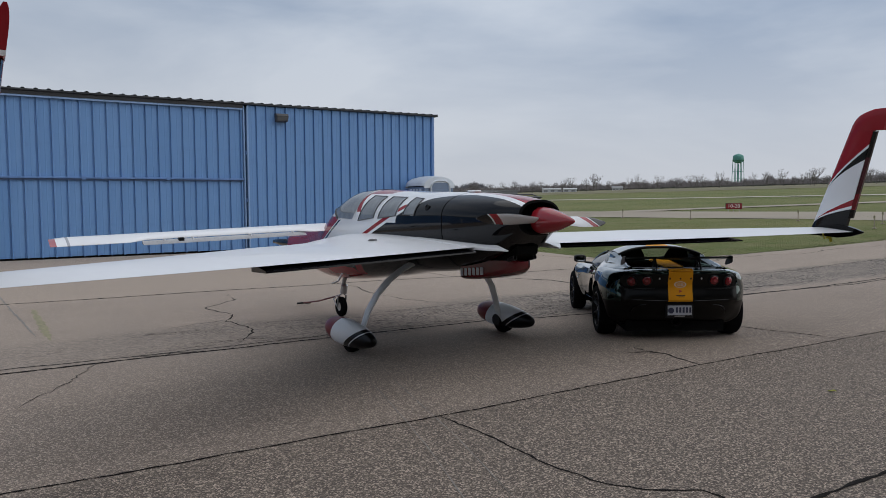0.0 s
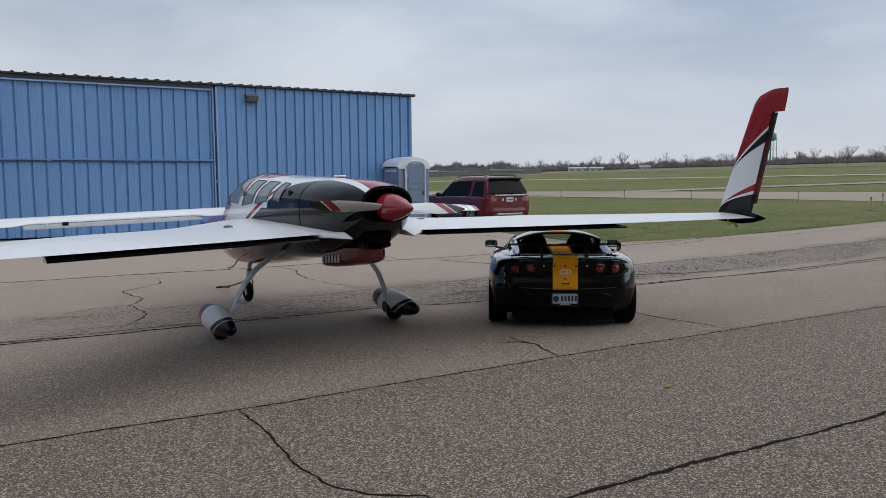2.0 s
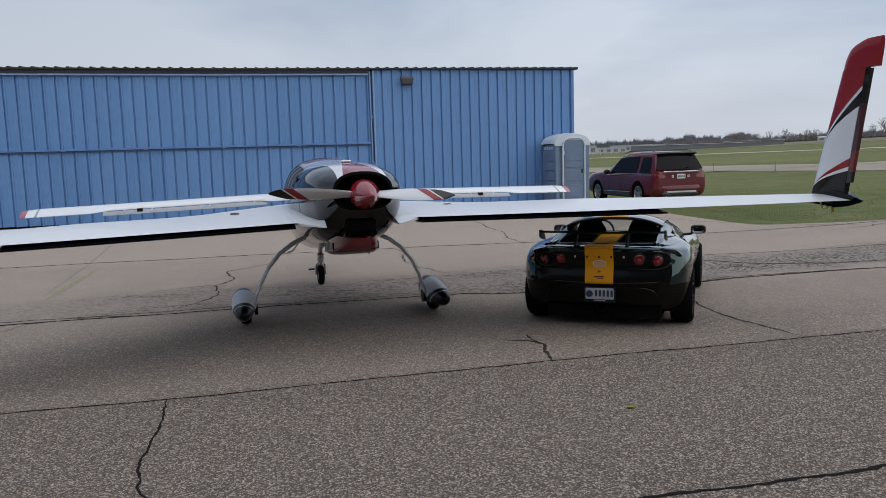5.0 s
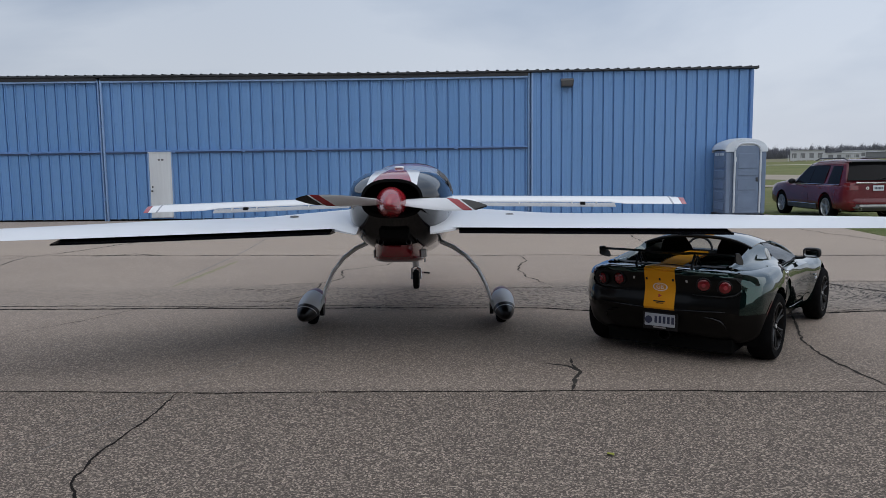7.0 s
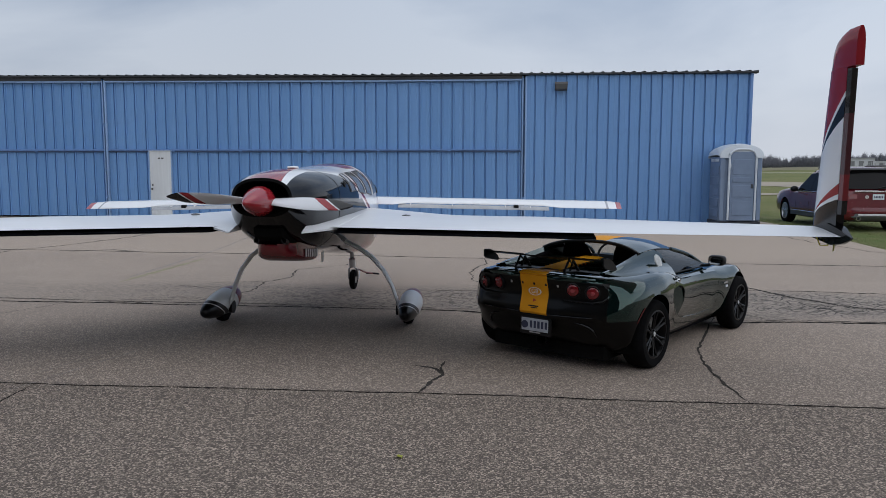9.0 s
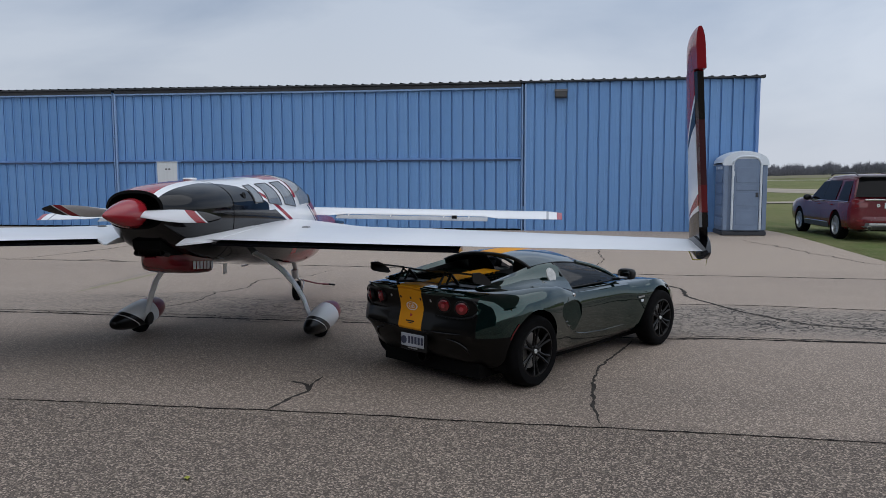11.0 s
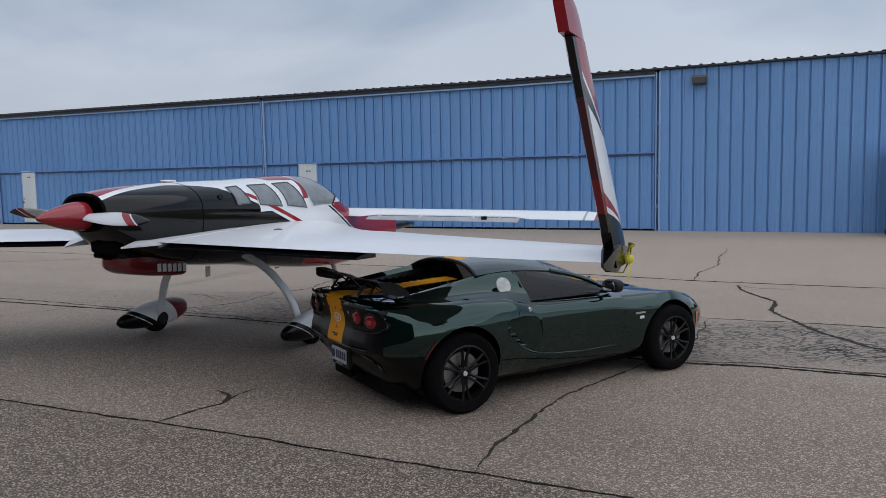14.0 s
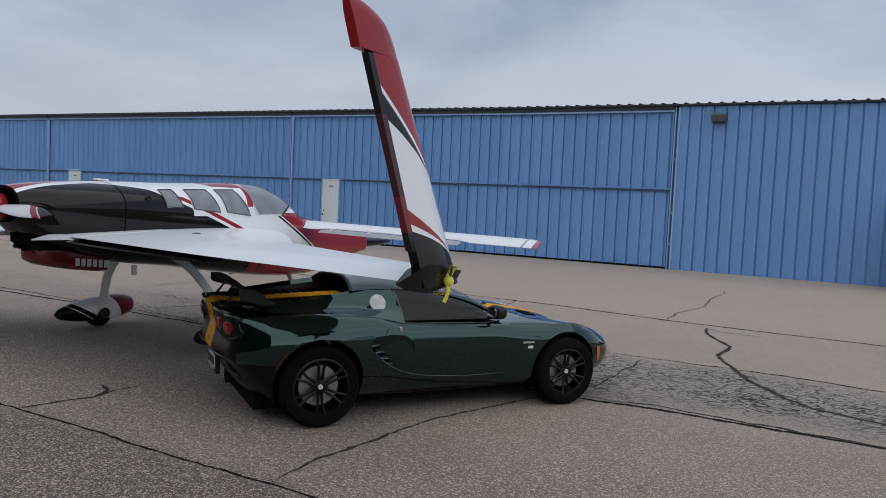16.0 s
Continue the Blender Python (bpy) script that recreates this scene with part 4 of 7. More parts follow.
F_W = curve(PY, [0.27, 0.42, 0.50, 0.53, 0.545, 0.545, 0.535, 0.52, 0.50, 0.475, 0.45, 0.38, 0.29, 0.20, 0.13])
F_T = curve(PY, [1.70, 1.75, 1.785, 1.80, 1.81, 1.83, 1.85, 1.84, 1.77, 1.65, 1.51, 1.44, 1.36, 1.25, 1.17])
F_B = curve(PY, [1.36, 1.12, 0.97, 0.90, 0.85, 0.775, 0.71, 0.66, 0.63, 0.61, 0.60, 0.60, 0.64, 0.78, 0.88])
F_M = curve(PY, [1.52, 1.50, 1.50, 1.48, 1.45, 1.42, 1.40, 1.35, 1.30, 1.25, 1.20, 1.12, 1.05, 1.02, 1.01])
UP, LOW = 2.4, 2.7


def hull(y, th, off=0.0):
    """A point of the fuselage skin: y along, th round it from the top."""
    s, c = math.sin(th), math.cos(th)
    k = UP if c >= 0 else LOW
    h = (F_T(y) - F_M(y)) if c >= 0 else (F_M(y) - F_B(y))
    return Vector(((F_W(y) + off) * math.copysign(abs(s) ** (2 / k), s), y, F_M(y) + (h + off) * math.copysign(abs(c) ** (2 / k), c)))


def hull_angle(y, z):
    """The angle on the right-hand side at which the skin has height z."""
    up = z >= F_M(y)
    h = (F_T(y) - F_M(y)) if up else (F_M(y) - F_B(y))
    k = UP if up else LOW
    c = min(1.0, abs(z - F_M(y)) / h) ** (k / 2)
    return math.acos(c if up else -c)


def plane_paint():
    n = Nodes("aeroplane_fuselage_paint")
    x, y, z = n.xyz()
    ax = n.m("ABSOLUTE", x)
    white, red, black = (0.82, 0.83, 0.85), (0.30, 0.016, 0.024), (0.003, 0.003, 0.004)
    c = n.mix(0.0, white, white)
    # dark cheeks over the engine, cut off on a slant
    g = n.sub(y, n.sub(0.26, n.mul(n.sub(z, 1.43), 2.68)))
    hip = n.add(0.225, n.mul(n.m("MAXIMUM", n.add(y, 1.1), 0.0), 0.29))
    cheek = n.both(n.lt(g, 0.0), n.m("MAXIMUM", n.gt(ax, hip), n.lt(z, 1.45)))
    c = n.mix(cheek, c, black)
    slash = n.both(n.gt(g, 0.10), n.lt(g, 0.23), n.lt(z, 1.66), n.gt(z, 1.2))
    c = n.mix(slash, c, red)
    # red spine
    spine = n.lt(ax, n.mul(n.m("MAXIMUM", n.sub(-0.45, y), 0.0), 0.125))
    c = n.mix(n.both(spine, n.gt(z, 1.5)), c, red)
    # red over the windscreen
    wt_ = n.both(n.gt(y, n.add(0.34, n.mul(ax, 0.6))), n.lt(y, 1.25), n.gt(z, 1.793))
    edge_ = n.m("ABSOLUTE", n.sub(y, n.add(0.93, n.mul(n.sub(z, 1.5), 0.30))))
    wt_ = n.m("MAXIMUM", wt_, n.both(n.lt(edge_, 0.055), n.gt(z, 1.57)))
    c = n.mix(wt_, c, red)
    # lower black with slanted bands
    e = n.sub(y, n.add(0.95, n.mul(n.sub(1.0, z), 0.5)))
    low = n.lt(z, 1.2)
    c = n.mix(n.both(low, n.lt(e, 0.0)), c, black)
    c = n.mix(n.both(low, n.gt(e, 0.05), n.lt(e, 0.22)), c, red)
    # nose
    d = n.sub(y, n.add(1.55, n.mul(n.sub(1.42, z), 2.0)))
    c = n.mix(n.both(n.gt(d, 0.0), n.lt(d, 0.06), n.lt(z, 1.46)), c, black)
    c = n.mix(n.both(n.gt(d, 0.10), n.lt(z, 1.50)), c, red)
    c = n.mix(n.both(n.gt(y, 1.3), n.lt(z, 0.83)), c, red)
    n.set(color=c, rough=n.ramp(n.noise(14, 3), 0.3, 0.7, 0.05, 0.09), spec=0.34, coat=0.04, coat_rough=0.02)
    n.bump(n.noise(2.2, 2), 0.05, 0.02)
    return n.mat


def winglet_paint():
    n = Nodes("winglet_paint")
    x, y, z = n.xyz()
    h = n.m("DIVIDE", n.sub(z, 1.33), 1.44)
    lead = n.sub(-1.93, n.mul(n.sub(z, 1.30), 0.456))
    chord = n.sub(0.56, n.mul(n.sub(z, 1.30), 0.165))
    f = n.m("MAXIMUM", n.m("DIVIDE", n.sub(lead, y), chord), 0.0)
    f6 = n.m("POWER", f, 0.6)
    white, red, black = (0.82, 0.83, 0.85), (0.30, 0.016, 0.024), (0.003, 0.003, 0.004)
    v = n.sub(h, n.add(0.33, n.mul(f6, 0.43)))
    c = n.mix(n.gt(v, 0.0), white, red)
    under = n.sub(-0.03, n.mul(f, 0.12))
    c = n.mix(n.both(n.lt(v, -0.03), n.gt(v, under)), c, black)
    q = n.sub(h, n.add(0.02, n.mul(f6, 0.25)))
    c = n.mix(n.both(n.lt(q, 0.0), n.gt(q, n.mul(f, -0.07))), c, red)
    c = n.mix(n.lt(q, n.sub(-0.008, n.mul(f, 0.095))), c, black)
    n.set(color=c, rough=n.ramp(n.noise(14, 3), 0.3, 0.7, 0.14, 0.22), spec=0.32)
    return n.mat


def banded(name, axis, bands, rest, coat=0.6):
    """Gloss paint in bands along |axis|: rows of (from, to, colour)."""
    n = Nodes(name)
    v = n.m("ABSOLUTE", n.xyz()[axis])
    c = n.mix(0.0, rest, rest)
    for lo, hi, col in bands:
        c = n.mix(n.both(n.gt(v, lo), n.lt(v, hi)), c, col)
    return n.set(color=c, rough=0.2, coat=coat, coat_rough=0.05, spec=0.3)


def blade_paint():
    """White blades with a slanting red band and a black tip."""
    n = Nodes("propeller_paint")
    x, y, z = n.xyz()
    g = n.m("ABSOLUTE", n.add(x, n.mul(z, 1.5)))
    c = n.mix(0.0, (0.66, 0.67, 0.70), (0.66, 0.67, 0.70))
    c = n.mix(n.both(n.gt(g, 0.565), n.lt(g, 0.655)), c, (0.28, 0.016, 0.024))
    c = n.mix(n.gt(g, 0.675), c, (0.006, 0.006, 0.007))
    return n.set(color=c, rough=0.25, coat=0.3, coat_rough=0.05)


def pant_paint():
    n = Nodes("wheel_pant_paint")
    x, y, z = n.xyz()
    c = n.mix(0.0, (0.82, 0.83, 0.85), (0.82, 0.83, 0.85))
    d = n.sub(n.add(-0.40, n.mul(n.sub(0.36, z), 1.75)), y)
    c = n.mix(n.gt(d, 0.0), c, (0.003, 0.003, 0.004))
    c = n.mix(n.both(n.gt(d, 0.10), n.lt(d, 0.122)), c, (0.70, 0.71, 0.73))
    c = n.mix(n.gt(y, n.add(0.24, n.mul(n.sub(0.3, z), 0.6))), c, (0.17, 0.010, 0.016))
    return n.set(color=c, rough=0.3, coat=0.05, spec=0.25)


plane = thing("canard_aeroplane", pose(4.08, 7.80, 0, 0, 0, 1.5), "white, black and red homebuilt canard aeroplane with a pusher propeller", "aeroplane")
FUSE, WLET, PANT, BLADE = plane_paint(), winglet_paint(), pant_paint(), blade_paint()
rows = []
NY, NT = 170, 150
for i in range(NY + 1):
    y = -1.88 + (4.2 + 1.88) * i / NY
    rows.append([hull(y, 2 * math.pi * k / NT) for k in range(NT)])
bm = grid(rows, closed=True)
WINDOWS = [
    [(-0.40, 1.722), (-0.21, 1.733), (-0.155, 1.545), (-0.385, 1.545)],
    [(-0.02, 1.738), (0.32, 1.748), (0.41, 1.494), (0.0, 1.53)],
    [(0.46, 1.752), (0.78, 1.765), (0.93, 1.458), (0.52, 1.50)],
]


def inside(poly, p):
    s = 0
    for a, b in zip(poly, poly[1:] + poly[:1]):
        if (a[1] > p[1]) != (b[1] > p[1]) and p[0] < a[0] + (p[1] - a[1]) / (b[1] - a[1]) * (b[0] - a[0]):
            s += 1
    return s % 2


for f in bm.faces:
    c = f.calc_center_median()
    f.material_index = 1 if any(inside(w, (c.y, c.z)) for w in WINDOWS) or (c.z > 1.47 and c.y > 1.03 and c.y < 2.1 - 0.9 * abs(c.x)) else 0
bm.faces.new([v for v in bm.verts][-NT:])
fus = part("fuselage", bm, [FUSE, LINING], plane, smooth=60)
# dark hollow of the cowl outlet
part("cowl_outlet", grid([[hull(-1.88, 2 * math.pi * k / 48, 0.006) for k in range(48)], [hull(-1.89, 2 * math.pi * k / 48, -0.02) for k in range(48)],
                          [hull(-1.70, 2 * math.pi * k / 48, -0.06) for k in range(48)], [Vector((0, -1.66, 1.5)) for k in range(48)]], closed=True), [DARKGAP], plane)


def hull_pane(poly, side):
    def s(y, z):
        p = hull(y, hull_angle(y, z), 0.009)
        return Vector((p.x * side, p.y, p.z))
    return sheet(s, [poly[0], poly[1]], [poly[3], poly[2]], 8, 6)


for side in (1, -1):
    for w in WINDOWS:
        part("side_window", hull_pane(w, side), PANE, plane, "grey tinted side window")
        rim = [hull(y, hull_angle(y, z), 0.008) for y, z in [lerp(a, b, k / 5) for a, b in zip(w, w[1:] + w[:1]) for k in range(5)]]
        rim = [Vector((p.x * side, p.y, p.z)) for p in rim]
        part("window_seal", tube(rim + rim[:1], 0.006, 5), GREYPLASTIC, plane)
wind_rows = []
for i in range(25):
    s = -1 + 2 * i / 24
    a_y, b_y = 1.16 - 0.19 * math.sin(math.pi * min(1.0, abs(s) * 0.75)) + 0.07 * abs(s) ** 3, 2.12 - 0.53 * abs(s) ** 2
    ta = hull_angle(a_y, 1.47) * s
    tb = hull_angle(b_y, 1.475) * s
    wind_rows.append([hull(a_y + (b_y - a_y) * k / 14, ta + (tb - ta) * k / 14, 0.010) for k in range(15)])
part("windscreen", grid(wind_rows), PANE, plane, "clear wraparound windscreen", smooth=70)
part("windscreen_edge", tube([r[-1] for r in wind_rows], 0.012, 6), BLACK, plane)
for y0 in (-0.90,):
    part("cowl_seam", grid([[hull(y0, math.pi * 2 * k / 60, 0.002), hull(y0 + 0.012, math.pi * 2 * k / 60, 0.002)] for k in range(61)]), DARKGAP, plane)
for side in (1, -1):
    ty = hull_angle(-0.60, 1.63)
    p = hull(-0.60, ty)
    part("air_vent", lathe([(0, 0.0), (0.034, 0.0), (0.036, 0.012), (0.026, 0.016), (0.02, 0.006), (0, 0.004)], 16, Matrix.Translation((p.x * side, p.y, p.z)) @ Matrix.Rotation(radians(75 * side), 4, "Y")), BLACKPLASTIC, plane)
part("nose_tip", lathe([(0.0, 0.95), (0.03, 0.90), (0.055, 0.6), (0.07, 0.3), (0.075, 0.0)], 20, pose(0, 4.20, 1.01, -90)), BLACK, plane, "pointed black nose tip")
part("roof_antenna", box(0, -0.80, 1.803, 0.09, 0.15, 0.026, 0.010), WHITE, plane)

# wings
WX = [0.40, 0.80, 1.20, 1.60, 1.90, 2.15, 2.40, 2.80, 3.30, 4.0, 4.78]
LEAD = curve(WX, [1.78, 1.38, 0.93, 0.45, 0.05, -0.32, -0.60, -0.86, -1.14, -1.53, -1.95])
TRAIL = curve([0.40, 4.78], [-1.52, -2.50])
THICK = curve(WX, [0.30, 0.27, 0.23, 0.19, 0.165, 0.145, 0.13, 0.12, 0.105, 0.09, 0.07])
MIDZ = curve([0.40, 2.4, 4.78], [1.275, 1.28, 1.30])


def wing_point(x, c, upper):
    lo, tr = LEAD(x), TRAIL(x)
    shape = 2.6 * (0.2969 * math.sqrt(c) - 0.126 * c - 0.3516 * c * c + 0.2843 * c**3 - 0.1015 * c**4) / 0.26 * 0.5
    z = MIDZ(x) - 0.035 * c**1.5 + (0.60 if upper else -0.40) * THICK(x) * shape * 1.0
    # the strake's leading edge droops
    z -= 0.085 * (1 - c) ** 1.5 * ramp01((2.6 - x) / 1.2)
    return (x, lo + (tr - lo) * c, z)


CS = [(k / 16) ** 1.6 for k in range(17)]
XS = [0.40 + (4.78 - 0.40) * k / 36 for k in range(37)]
for side in (1, -1):
    up = [[(side * p[0], p[1], p[2]) for p in (wing_point(x, c, True) for c in CS)] for x in XS]
    part("wing_upper_skin", grid(up), WHITE, plane, "gloss white upper wing skin", 60)
    dn = [[(side * p[0], p[1], p[2]) for p in (wing_point(x, c, False) for c in CS)] for x in XS]
    part("wing_lower_skin", grid(dn), banded("wing_underside", 0, [(0.0, 2.95, (0.003, 0.003, 0.004))], (0.70, 0.71, 0.73), 0.05), plane, "black and white wing underside", 60)
    ail = []
    for k in range(13):
        x = 0.60 + (2.94 - 0.60) * k / 12
        yt, zt = TRAIL(x), wing_point(x, 1.0, True)[2]
        ail.append([(side * x, yt + 0.24, zt + 0.008), (side * x, yt - 0.065, zt - 0.036), (side * x, yt - 0.067, zt - 0.050), (side * x, yt + 0.24, zt - 0.060)])
    part("aileron", grid(ail, closed=True, cap=True), BLACK, plane, "black drooped aileron", 30)
    # pointed root fairing beside the cowl
    def flush(x, y):
        """Height of the wing's upper skin there."""
        return wing_point(x, min(1.0, (LEAD(x) - y) / (LEAD(x) - TRAIL(x))), True)[2] + 0.003
    root = []
    for yy, xi, xo, ti, bo in ((-0.45, 0.40, 0.64, 0.004, 0.05), (-0.75, 0.38, 0.64, 0.008, 0.06), (-1.00, 0.36, 0.64, 0.010, 0.06), (-1.25, 0.35, 0.63, 0.012, 0.05), (-1.45, 0.34, 0.615, 0.010, 0.035)):
        zi, zo = flush(0.42, yy) + ti, flush(xo, yy)
        root.append([(side * xi, yy, zi), (side * xo, yy, zo), (side * xo, yy, zo - bo), (side * xi, yy, zi - bo - 0.02)])
    root += [[(side * 0.33, -1.62, 1.255), (side * 0.565, -1.57, 1.236), (side * 0.565, -1.57, 1.215), (side * 0.33, -1.62, 1.205)],
             [(side * 0.335, -1.80, 1.212), (side * 0.37, -1.79, 1.214), (side * 0.37, -1.79, 1.203), (side * 0.335, -1.80, 1.201)]]
    part("root_fairing", grid(root, closed=True, cap=True), WHITE, plane, "", 40)
    part("wing_bump", lathe([(0.05, 0), (0.04, 0.012), (0, 0.018)], 12, pose(side * 1.15, -0.55, wing_point(1.15, 0.6, True)[2] - 0.003)), GREYPLASTIC, plane)

    # winglet
    def lead_y(z):
        return -1.93 - 0.456 * (z - 1.30) - 2.6 * max(0, z - 2.60) ** 2 - 14 * max(0, z - 2.70) ** 2
    def tail_y(z):
        return -2.42 - 0.315 * (z - 1.36) if z < 2.525 else -2.91 - 0.28 * (z - 2.525)
    secs = []
    for z in [1.22, 1.30, 1.42, 1.7, 2.0, 2.3, 2.50, 2.5245, 2.5255, 2.56, 2.60, 2.64, 2.67, 2.70, 2.72, 2.74, 2.755, 2.77, 2.785]:
        xc = 4.80 - 0.122 * (z - 1.30)
        a, b = lead_y(z), tail_y(z)
        th = 0.040 * math.sqrt(max(0.06, 1 - (max(0.0, z - 2.66) / 0.13) ** 2))
        ring = []
        for c, s in ((0, 0), (0.04, 0.45), (0.15, 0.8), (0.35, 1.0), (0.65, 0.95), (1.0, 0.75)):
            ring.append((side * (xc + th * s), a + (b - a) * c, z))
        for c, s in ((1.0, 0.75), (0.65, 0.95), (0.35, 1.0), (0.15, 0.8), (0.04, 0.45)):
            ring.append((side * (xc - th * s), a + (b - a) * c, z))
        secs.append(ring)
    part("winglet", grid(secs, closed=True, cap=True), WLET, plane, "winglet with red top and black swoosh", 40)
    rud = []
    for z in (1.44, 1.8, 2.15, 2.515):
        xc, y0 = 4.80 - 0.122 * (z - 1.30), tail_y(z)
        rud.append([(side * (xc - 0.028), y0 - 0.004, z), (side * (xc + 0.034), y0 - 0.004, z), (side * (xc + 0.026), y0 - 0.045, z), (side * (xc - 0.016), y0 - 0.047, z)])
    part("rudder", grid(rud, closed=True, cap=True), banded("rudder_paint", 2, [(1.55, 1.75, (0.17, 0.014, 0.02)), (1.75, 2.2, (0.06, 0.014, 0.02))], (0.003, 0.003, 0.004)), plane, "narrow dark rudder", 30)
    fin = [[(side * 4.755, -1.90, 1.30), (side * 4.845, -1.90, 1.30), (side * 4.81, -1.93, 1.215), (side * 4.79, -1.93, 1.215)],
           [(side * 4.745, -2.30, 1.36), (side * 4.85, -2.30, 1.36), (side * 4.83, -2.30, 1.185), (side * 4.78, -2.30, 1.185)],
           [(side * 4.76, -2.46, 1.33), (side * 4.835, -2.46, 1.33), (side * 4.82, -2.46, 1.205), (side * 4.785, -2.46, 1.205)],
           [(side * 4.79, -2.63, 1.268), (side * 4.805, -2.63, 1.268), (side * 4.805, -2.61, 1.250), (side * 4.79, -2.61, 1.250)]]
    part("winglet_foot", grid(fin, closed=True, cap=True), BLACK, plane, "pointed black winglet foot", 40)

    # main gear
    leg_pts = [(0.40, -0.10, 0.97), (0.55, -0.10, 0.90), (0.70, -0.08, 0.79), (0.83, -0.04, 0.63), (0.92, 0.0, 0.45), (0.975, 0.02, 0.28), (1.00, 0.02, 0.17)]
    secs = []
    for i, p in enumerate(leg_pts):
        d = Vector(leg_pts[min(i + 1, 6)]) - Vector(leg_pts[max(i - 1, 0)])
        nrm = Vector((d.z, 0, -d.x)).normalized()
        w, t = 0.085 - 0.006 * i, 0.026 - 0.0015 * i
        ring = []
        for k in range(12):
            a = 2 * math.pi * k / 12
            q = Vector(p) + Vector((0, 1, 0)) * (math.cos(a) * w) + nrm * (math.sin(a) * t)
            ring.append((side * q.x, q.y, q.z))
        secs.append(ring)
    part("gear_leg", grid(secs, closed=True, cap=True), WHITE, plane, "bowed white landing gear leg", 50)
    pant = []
    for k in range(21):
        t = k / 20
        y = 0.60 - 1.13 * t
        rr = (math.sin(math.pi * min(1, t * 1.0) ** 0.76) ** 0.46) * (1 - 0.05 * t)
        hw, hu, hl = 0.138 * rr, 0.158 * rr, 0.16 * rr
        zc = 0.235 - 0.04 * t
        pant.append([(side * 1.12 + hw * math.cos(2 * math.pi * j / 20), y, max(0.065, zc + (hu if math.sin(2 * math.pi * j / 20) > 0 else hl) * math.sin(2 * math.pi * j / 20))) for j in range(20)])
    part("wheel_pant", clean(grid(pant, closed=True)), PANT, plane, "white, red and black wheel pant", 55)
    part("main_tyre", lathe([(0.07, -0.055), (0.14, -0.06), (0.168, -0.045), (0.175, 0), (0.168, 0.045), (0.14, 0.06), (0.07, 0.055)], 28, pose(side * 1.10, 0.06, 0.174, 0, 90)), RUBBER, plane)
    part("brake", lathe([(0, -0.02), (0.075, -0.02), (0.075, 0.02), (0, 0.02)], 16, pose(side * 0.985, 0.05, 0.17, 0, 90)), BLACKPLASTIC, plane)

# belly scoop with registration as plain bars
sc = []
for y, w, zt, zb in ((-1.64, 0.06, 1.075, 1.03), (-1.61, 0.11, 1.085, 0.985), (-1.5, 0.17, 1.085, 0.935), (-1.25, 0.225, 1.075, 0.885), (-1.0, 0.26, 1.06, 0.855), (-0.90, 0.265, 1.02, 0.85)):
    sc.append([(-w * 0.55, y, zb - 0.004), (-w * 0.82, y, zb + 0.006), (-w * 0.96, y, zb + 0.025), (-w, y, zb + 0.06), (-w * 0.98, y, zt), (w * 0.98, y, zt), (w, y, zb + 0.06), (w * 0.96, y, zb + 0.025), (w * 0.82, y, zb + 0.006), (w * 0.55, y, zb - 0.004)])
scoop = part("belly_scoop", grid(sc, closed=True, cap=True), plain("dark_red_gloss_paint", (0.12, 0.007, 0.011), 0.18, coat=0.5, vary=0.08, scale=2), plane, "dark red belly scoop", 55)
# solid black block stands for the shaded gap between cowl and scoop
part("exhaust_gap_plug", grid([[(-w, y, zb), (w, y, zb), (w * 1.15, y, zt), (-w * 1.15, y, zt)] for y, w, zb, zt in ((-1.70, 0.13, 1.16, 1.36), (-1.56, 0.15, 1.09, 1.30), (-1.2, 0.20, 1.05, 1.15), (-1.0, 0.22, 1.03, 1.08))], closed=True, cap=True), DARKGAP, plane)
for side in (1, -1):
    part("exhaust_pipe", lathe([(0.020, 0.0), (0.026, 0.0), (0.026, 0.10), (0.020, 0.10)], 14, pose(side * 0.13, -1.56, 1.10, 78)), BLACKPLASTIC, plane)
part("scoop_mouth", box(0, -0.888, 0.925, 0.46, 0.01, 0.10, 0.01), DARKGAP, plane)
for side in (1, -1):
    for k in range(6):
        yy = -1.235 + k * 0.062
        part("marking_bar", box(side * 0.267 - side * 0.034 * (5 - k) / 5, yy, 0.962 - 0.006 * k, 0.006, 0.045, 0.078), PLATE, scoop)

# spinner and propeller
SP = [(0.0, 0.43), (0.018, 0.415), (0.05, 0.34), (0.085, 0.24), (0.115, 0.13), (0.132, 0.04), (0.135, -0.02), (0.13, -0.05), (0, -0.05)]
part("spinner", lathe(SP, 36, pose(0, -1.94, 1.50, 90)), RED, plane, "pointed red spinner", 50)
for side in (1, -1):
    secs = []
    for k in range(15):
        t = k / 14
        r = 0.10 + 0.74 * t
        ch = 0.052 + 0.026 * math.sin(math.pi * min(1, t * 1.3)) if t < 0.75 else 0.058 * (1 - ((t - 0.75) / 0.25) ** 1.6 * 0.86)
        tw = radians(66 - 42 * t) * side
        th = 0.022 * (1 - 0.75 * t)
        ring = []
        for j in range(12):
            a = 2 * math.pi * j / 12
            u, v = ch * math.cos(a), th * math.sin(a)
            ring.append((side * (r - 0.5 * u * side * t), u * math.sin(tw) * 1.0 + v * math.cos(tw), u * math.cos(tw) - v * math.sin(tw)))
        secs.append(ring)
    part("propeller_blade", grid(secs, closed=True, cap=True), BLADE, plane, "white propeller blade with red and black tip", 60, pose(0, -1.955, 1.50, 0, 2.5, 0))

